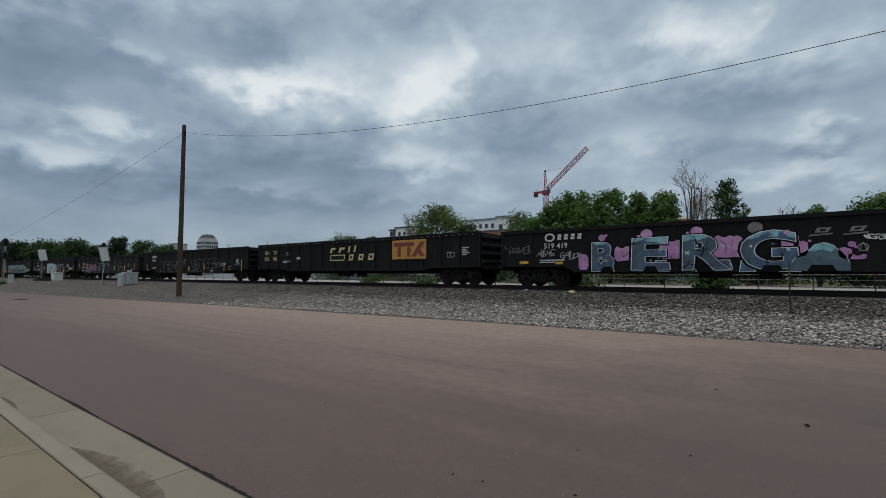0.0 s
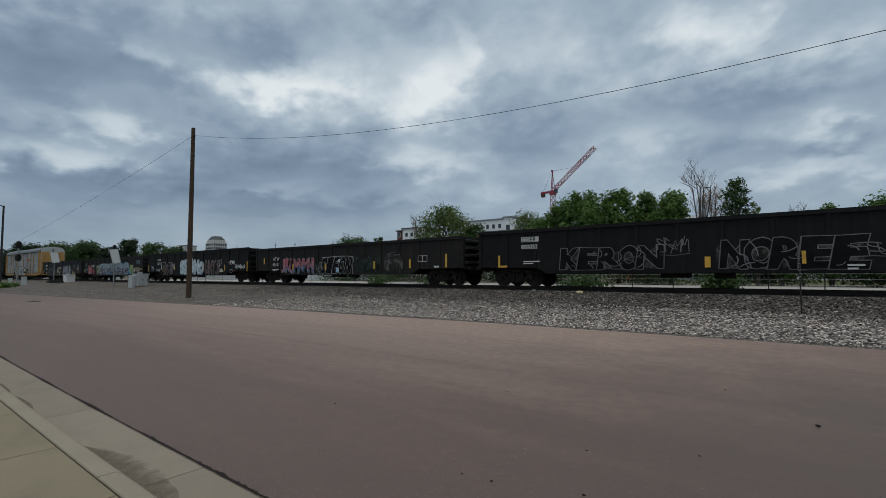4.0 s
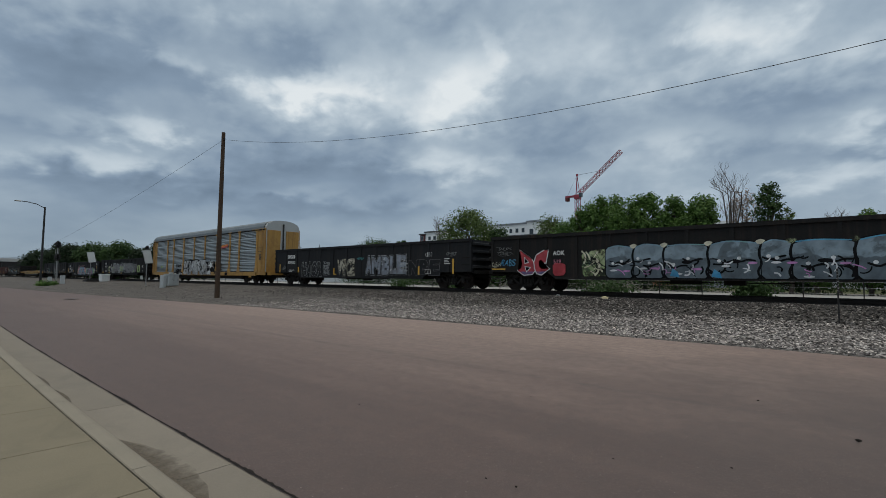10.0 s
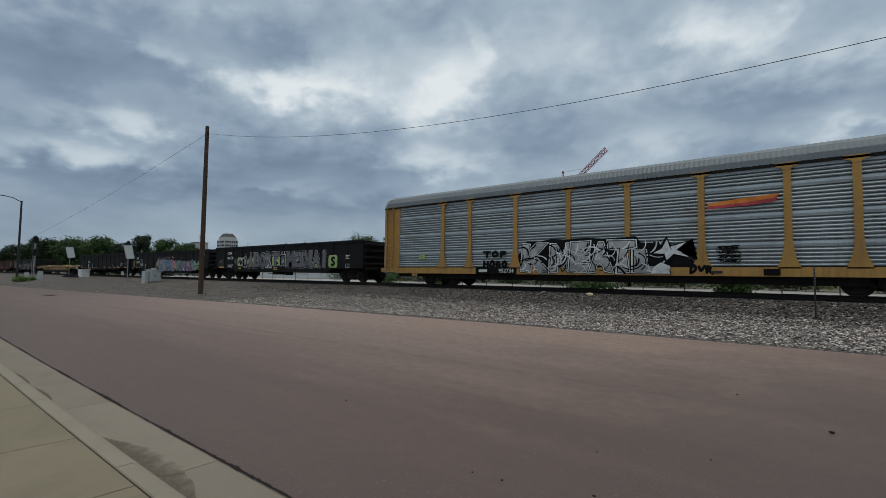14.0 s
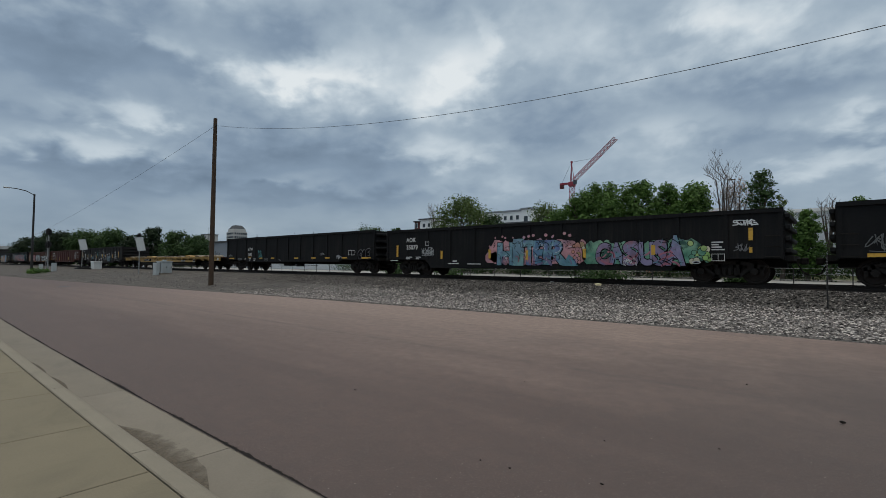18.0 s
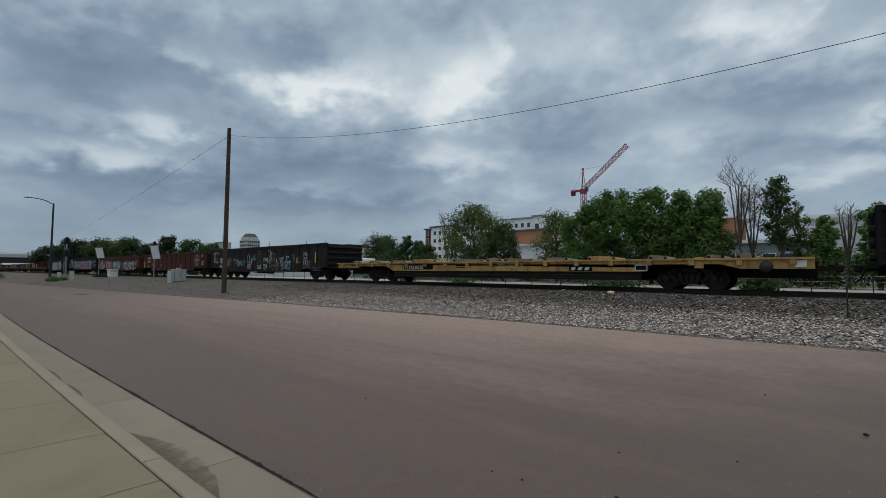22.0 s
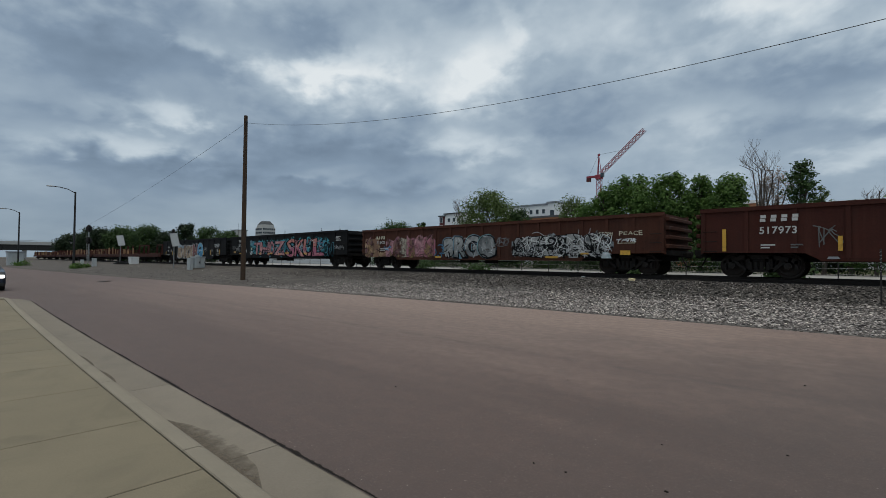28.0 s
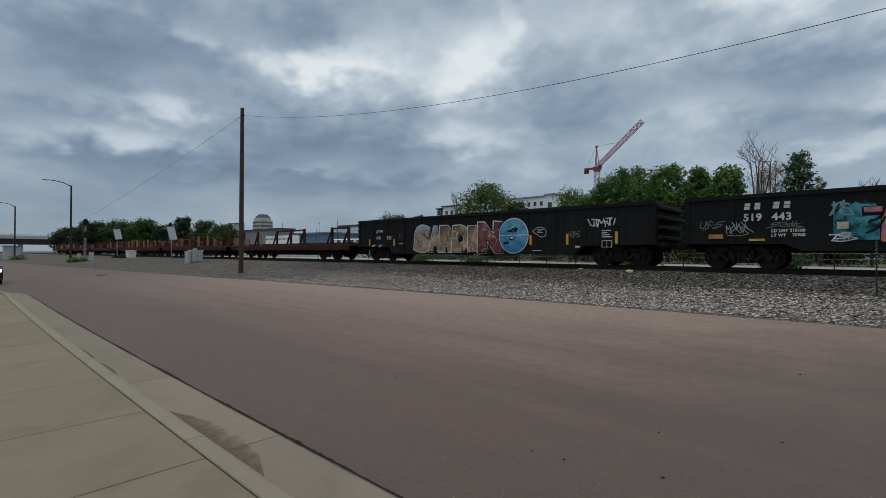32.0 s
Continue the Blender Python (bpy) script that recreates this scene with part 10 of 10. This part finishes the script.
building("corner_block", "white and maroon apartment block with glass balconies", -141.0, -130.5, 150, 14, 21.6, STUCCO, [(3, 5, -140, -131.2, 4, 20.8, 0.45)])
building("maroon_block", "maroon side wing of an apartment block", -144.2, -141.1, 150, 14, 20.8, MAROON, [(1, 5, -144, -142, 4, 21, 0.6)])
building("warehouse", "large pale steel warehouse with plain walls", -10.5, 40, 96, 40, 11.0, STEELW, (), TARP)
building("warehouse_annex", "low blue-grey workshop with flat dark roof", -22, -4.5, 86, 8, 6.8, GREYW, [(5, 1, -20, -7, 3.2, 5.6, 0.6)], TARP)
building("brown_hall", "brown brick hall behind the trees", -30, -17.0, 96, 10, 12.0, BRICKW, (), TARP)
building("blue_warehouse", "long low blue metal warehouse with a pale roof", -225, -145.5, 95, 20, 8.6, BLUEW, [(11, 1, -222, -147, 2.5, 4.0, 0.5)], GREYW)
building("dark_shed", "dark flat-roofed metal shed among warehouses", -226, -167, 88, 6, 10.4, GREYW, (), ROOFM)
building("hangar", "low white angular hall with a plain wall", -175, -157, 118, 5, 11.4, STUCCO, (), TARP)
building("dark_block", "dark glazed block with a flat roof behind the white hall", -184, -167, 126, 8, 13.6, GREYW, [(6, 1, -183, -168, 10.5, 13.0, 0.8)], ROOFM)
building("grey_hall", "plain grey hall with a flat roof", -167, -152, 125, 8, 12.2, STEELW, (), ROOFM, 0.2)
building("long_white_hall", "long pale hall with flat roof", -118, -80, 140, 12, 12.0, STEELW, (), TARP)
building("office_block", "square beige office block on the skyline", -529, -517, 220, 12, 33.0, TOWERW, [(4, 7, -528.5, -517.5, 4, 32, 0.5)])


def office_tower():
    b = thing("office_tower", "beige office tower with a stepped dark hipped roof", "building", "", (-512, 243, 0))
    part("wall", boxes((-8.5, 8.5, 0, 15, 0, 37.0)), TOWERW, b)
    part("upper_wall", boxes((-7.4, 7.4, 1.2, 13.8, 37.0, 40.2)), TOWERW, b)
    bm = bmesh.new()
    v = [bm.verts.new(p) for p in ((-7, 1.4, 40.2), (7, 1.4, 40.2), (7, 13.6, 40.2), (-7, 13.6, 40.2), (-4, 4, 44.2), (4, 4, 44.2), (4, 11, 44.2), (-4, 11, 44.2))]
    for f in ((0, 1, 5, 4), (1, 2, 6, 5), (2, 3, 7, 6), (3, 0, 4, 7), (4, 5, 6, 7)):
        bm.faces.new([v[i] for i in f])
    part("roof", bm, ROOFM, b)
    me = mesh_of("window", boxes((-0.8, 0.8, -0.3, 0.1, -1.0, 1.0)), PANE)
    for j in range(9):
        for i in range(6):
            w = part("window", me, PANE, b)
            w.location = (-6.6 + 2.64 * i, 0, 3 + 4.0 * j)
            w = part("window", me, PANE, b)
            w.location, w.rotation_euler = (8.5, 1.5 + 2.4 * i, 3 + 4.0 * j), (0, 0, radians(90))


office_tower()


def loading_yard():
    bank = new("loading_bank", mesh_of("loading_bank", boxes((-158, -84, 68.5, 79.5, -0.5, 3.0)), STEELW))
    tagged(bank, "raised concrete yard where trailers and vans are parked", "loading bank", kind="structure")
    for i in range(6):
        t = thing("trailer", "white box trailer parked in a row", "trailer", "parked trailers", (-152.2 + i * 2.75, 76, 3.0))
        bm = bmesh.new()
        box(bm, -1.25, 1.25, 0, 3.2, 1.25, 4.1, bevel=0.05)
        part("box", bm, WHITE, t)
        part("side_band", boxes((-1.05, 1.05, -0.03, 0.0, 2.75, 3.3)), GREYW, t)
        part("underframe", boxes((-1.1, 1.1, 0.3, 2.9, 0.55, 1.25)), DARK, t)
        for y in (0.7, 2.4):
            bm = bmesh.new()
            rod(bm, (-1.1, y, 0.5), (1.1, y, 0.5), 0.5, 14)
            part("wheel_pair", bm, DARK, t)
    for i in range(7):
        v = thing("van", "white van parked in a row", "van", "parked vans", (-105.0 + i * 2.75, 70, 3.0))
        bm = bmesh.new()
        box(bm, -1.0, 1.0, 0, 4.0, 0.4, 2.15, bevel=0.22)
        part("body", bm, WHITE, v)
        part("windscreen", boxes((-0.8, 0.8, -0.03, 0.02, 1.25, 1.85)), PANE, v)
        for y in (0.8, 3.2):
            bm = bmesh.new()
            rod(bm, (-1.02, y, 0.34), (1.02, y, 0.34), 0.34, 14)
            part("wheel_pair", bm, DARK, v)


loading_yard()


def overpass():
    b = thing("road_overpass", "concrete road bridge over the railway far off", "bridge", "", (-460, 0, 0))
    conc = surface("bridge_concrete", (0.36, 0.36, 0.35), (0.45, 0.45, 0.44), 0.9, 0, 0.1, 2, 0.01)
    part("deck", boxes((-7, 7, -160, 75, 10.6, 12.1)), conc, b)
    for y in range(-150, 75, 9):
        part("girder", boxes((-6, 6, y, y + 8.8, 6.6, 10.5)), DARK, b)
    part("parapet", boxes((6.6, 7.0, -160, 75, 12.1, 12.9)), conc, b)
    part("railing", boxes((6.7, 6.9, -160, 75, 13.5, 13.7)), GALV, b)
    me = mesh_of("rail_post", boxes((6.7, 6.9, -0.1, 0.1, 12.9, 13.5)), GALV)
    for y in range(-60, 75, 4):
        p = part("rail_post", me, GALV, b)
        p.location.y = y
    for y in (-60, -28, 4, 42, 70):
        part("pier", boxes((-3, 3, y - 1, y + 1, -1, 6.6)), conc, b)


overpass()


def utility_hut():
    h = thing("utility_hut", "pale grey utility hut beside the far road", "hut", "", (-120, 9.6, 0.0))
    part("wall", boxes((-1.6, 1.6, -1.1, 1.1, 0, 2.5)), GREYP, h)
    part("roof", boxes((-1.8, 1.8, -1.3, 1.3, 2.5, 2.7)), GREYW, h)
    part("door", boxes((1.602, 1.65, -0.5, 0.45, 0.1, 2.1)), SIGNB, h)


utility_hut()


def skyline_pole(x, y, h, arm, label, name="mast"):
    m = thing(name, label, "mast", "masts on the skyline", (x, y, 0.4))
    bm = bmesh.new()
    rod(bm, (0, 0, 0), (0, 0, h), 0.10, 6, 0.05)
    part("shaft", bm, DARK, m)
    part("crossarm", boxes((-arm, arm, -0.06, 0.06, h - 0.9, h - 0.78)), DARK, m)


for x, y, h, a in ((-214, 92, 17.5, 0.3), (-172, 92, 12.8, 0.4), (-143, 90, 12.2, 0.4), (-132, 90, 12.1, 0.5), (-144.5, 90, 9.5, 0.3)):
    skyline_pole(x, y, h, a, "thin dark utility mast on the skyline")
skyline_pole(-390, 22, 20, 3.0, "thin floodlight mast beyond the overpass")
skyline_pole(-395, 18, 18, 2.5, "thin floodlight mast beyond the overpass")


# ---- tower crane ----
def lattice(bm, p0, p1, w, bays, r=0.09):
    p0, p1 = Vector(p0), Vector(p1)
    d = (p1 - p0).normalized()
    side = d.cross(Vector((0, 1, 0))).normalized()
    up = Vector((0, 1, 0))
    cs = [side * a * w / 2 + up * b * w / 2 for a, b in ((-1, -1), (1, -1), (1, 1), (-1, 1))]
    for c in cs:
        rod(bm, p0 + c, p1 + c, r, 5)
    for i in range(bays):
        a, b = p0.lerp(p1, i / bays), p0.lerp(p1, (i + 1) / bays)
        for k in range(4):
            rod(bm, a + cs[k], b + cs[(k + 1) % 4] if i % 2 else b + cs[k - 1], r * 0.7, 4)


def tower_crane():
    c = thing("tower_crane", "red luffing tower crane with a raised lattice jib", "tower crane", "", (-122.3, 260, 0.4))
    bm = bmesh.new()
    lattice(bm, (0, 0, 0), (0, 0, 49), 2.4, 30, 0.16)
    part("mast", bm, CRANE, c)
    bm = boxes((-1.6, 1.6, -1.6, 1.6, 49, 51.5))
    part("slewing_ring", bm, CRANE, c)
    bm = bmesh.new()
    lattice(bm, (0.8, 0, 52), (25.8, 0, 73.2), 1.9, 26, 0.15)
    part("jib", bm, CRANE, c)
    bm = bmesh.new()
    rod(bm, (-0.8, -0.7, 51.5), (-0.3, 0, 63.2), 0.22, 6), rod(bm, (-0.8, 0.7, 51.5), (-0.3, 0, 63.2), 0.22, 6), rod(bm, (1.3, 0, 52), (-0.3, 0, 63.2), 0.2, 6)
    box(bm, -0.8, 0.3, -0.4, 0.4, 62.6, 63.8)
    part("a_frame", bm, CRANE, c)
    part("counter_jib", boxes((-7.4, 0.5, -1.0, 1.0, 50.3, 51.3)), CRANE, c)
    part("counterweight", boxes((-7.4, -5.4, -1.0, 1.0, 48.2, 50.3)), MAROON, c)
    part("cab", boxes((1.6, 3.2, -1.9, -0.2, 49.8, 52.2)), PANE, c)
    bm = bmesh.new()
    rod(bm, (-0.3, 0, 63.2), (13, 0, 63.8), 0.06, 4), rod(bm, (-0.3, 0, 63.2), (-6.5, 0, 51.3), 0.06, 4)
    part("pendant_line", bm, DARK, c)


tower_crane()


# ---- the car waiting in the side street ----
CARPAINT = surface("dark_blue_car_paint", (0.010, 0.013, 0.022), (0.014, 0.018, 0.030), 0.25, 0.2, 0.5, 5, 0.0)
CHROME = surface("chrome_trim", (0.5, 0.5, 0.5), (0.6, 0.6, 0.6), 0.2, 0.9)


def parked_car():
    car = thing("car", "dark blue car with bright headlights waiting at the corner", "car", "", (-33.6, 1.22, 0.0))
    bm = bmesh.new()
    prof = [(-2.25, 0.32), (-2.3, 0.75), (-2.2, 1.0), (-1.7, 1.08), (-1.1, 1.5), (0.2, 1.52), (1.0, 1.05), (1.95, 0.92), (2.22, 0.72), (2.25, 0.35), (1.9, 0.22), (-1.9, 0.22)]
    rings = []
    for y, k in ((-0.92, 0.97), (-0.80, 1.0), (0.80, 1.0), (0.92, 0.97)):
        rings.append([bm.verts.new((x * k, y * (0.62 if z > 1.2 else 1.0), z * (0.98 if abs(y) > 0.85 else 1.0))) for x, z in prof])
    for a, b in zip(rings, rings[1:]):
        for i in range(len(prof)):
            bm.faces.new((a[i], a[(i + 1) % len(prof)], b[(i + 1) % len(prof)], b[i]))
    bm.faces.new(rings[0]), bm.faces.new(rings[-1][::-1])
    bmesh.ops.recalc_face_normals(bm, faces=bm.faces[:])
    part("body", bm, CARPAINT, car)
    glow = bpy.data.materials.new("headlight_glow")
    glow.use_nodes = True
    n = Nodes(glow.node_tree)
    e = n.add("ShaderNodeEmission", {0: (1.0, 0.97, 0.9, 1), 1: 2.2})
    n.add("ShaderNodeOutputMaterial", {0: e.outputs[0]})
    for s in (-1, 1):
        bm = bmesh.new()
        box(bm, 2.08, 2.27, s * 0.70 - 0.17, s * 0.70 + 0.17, 0.62, 0.78, bevel=0.03)
        part("headlight", bm, glow, car, "lit white headlight")
        for x in (-1.4, 1.4):
            bm = bmesh.new()
            rod(bm, (x, s * 0.72, 0.33), (x, s * 0.93, 0.33), 0.33, 24)
            w = part("wheel", bm, DARK, car)
            bm = bmesh.new()
            rod(bm, (x, s * 0.932, 0.33), (x, s * 0.945, 0.33), 0.21, 16)
            part("rim", bm, CHROME, w)
    part("grille", boxes((2.2, 2.285, -0.45, 0.45, 0.42, 0.66)), DARK, car)
    part("bumper", boxes((2.15, 2.30, -0.85, 0.85, 0.26, 0.40)), DARK, car)
    bm = bmesh.new()
    v = [bm.verts.new(p) for p in ((0.26, -0.45, 1.485), (0.26, 0.45, 1.485), (0.98, 0.70, 1.085), (0.98, -0.70, 1.085))]
    bm.faces.new(v)
    part("windscreen", bm, PANE, car)


parked_car()


# ---- what moves: the train rolls past, its wheels turn while the car is near ----
def motions():
    for car, x0 in CARS:
        walk(car, [(t, pose(x0 + run(t), TRACK_Y, RAIL_Z)) for t in (0, 2, 5, 8, 11, 14, 17, 20, 23, 26, 29, 32)])
    offset = dict(CARS)
    last_frame = round(32 * FPS)
    grid = [run(i / FPS) for i in range(last_frame + 1)]
    for axle, car in WHEELSETS:
        x0 = offset[car] + axle.location.x
        near = [i for i in range(last_frame + 1) if -40.0 < x0 + grid[i] < 3.0]
        if not near:
            continue
        turned, last, rows = 0.0, grid[near[0]], []
        for i in near:
            turned, last = turned + math.degrees((grid[i] - last) / 0.457), grid[i]
            rows.append((i / FPS, turned))
        at = axle.location
        ends = ([(0.0, 0.0)] if near[0] > 0 else []), ([(32.0, turned)] if near[-1] < last_frame else [])
        walk(axle, [(t, pose(at[0], at[1], at[2], 0, a, 0)) for t, a in ends[0] + rows + ends[1]])


motions()
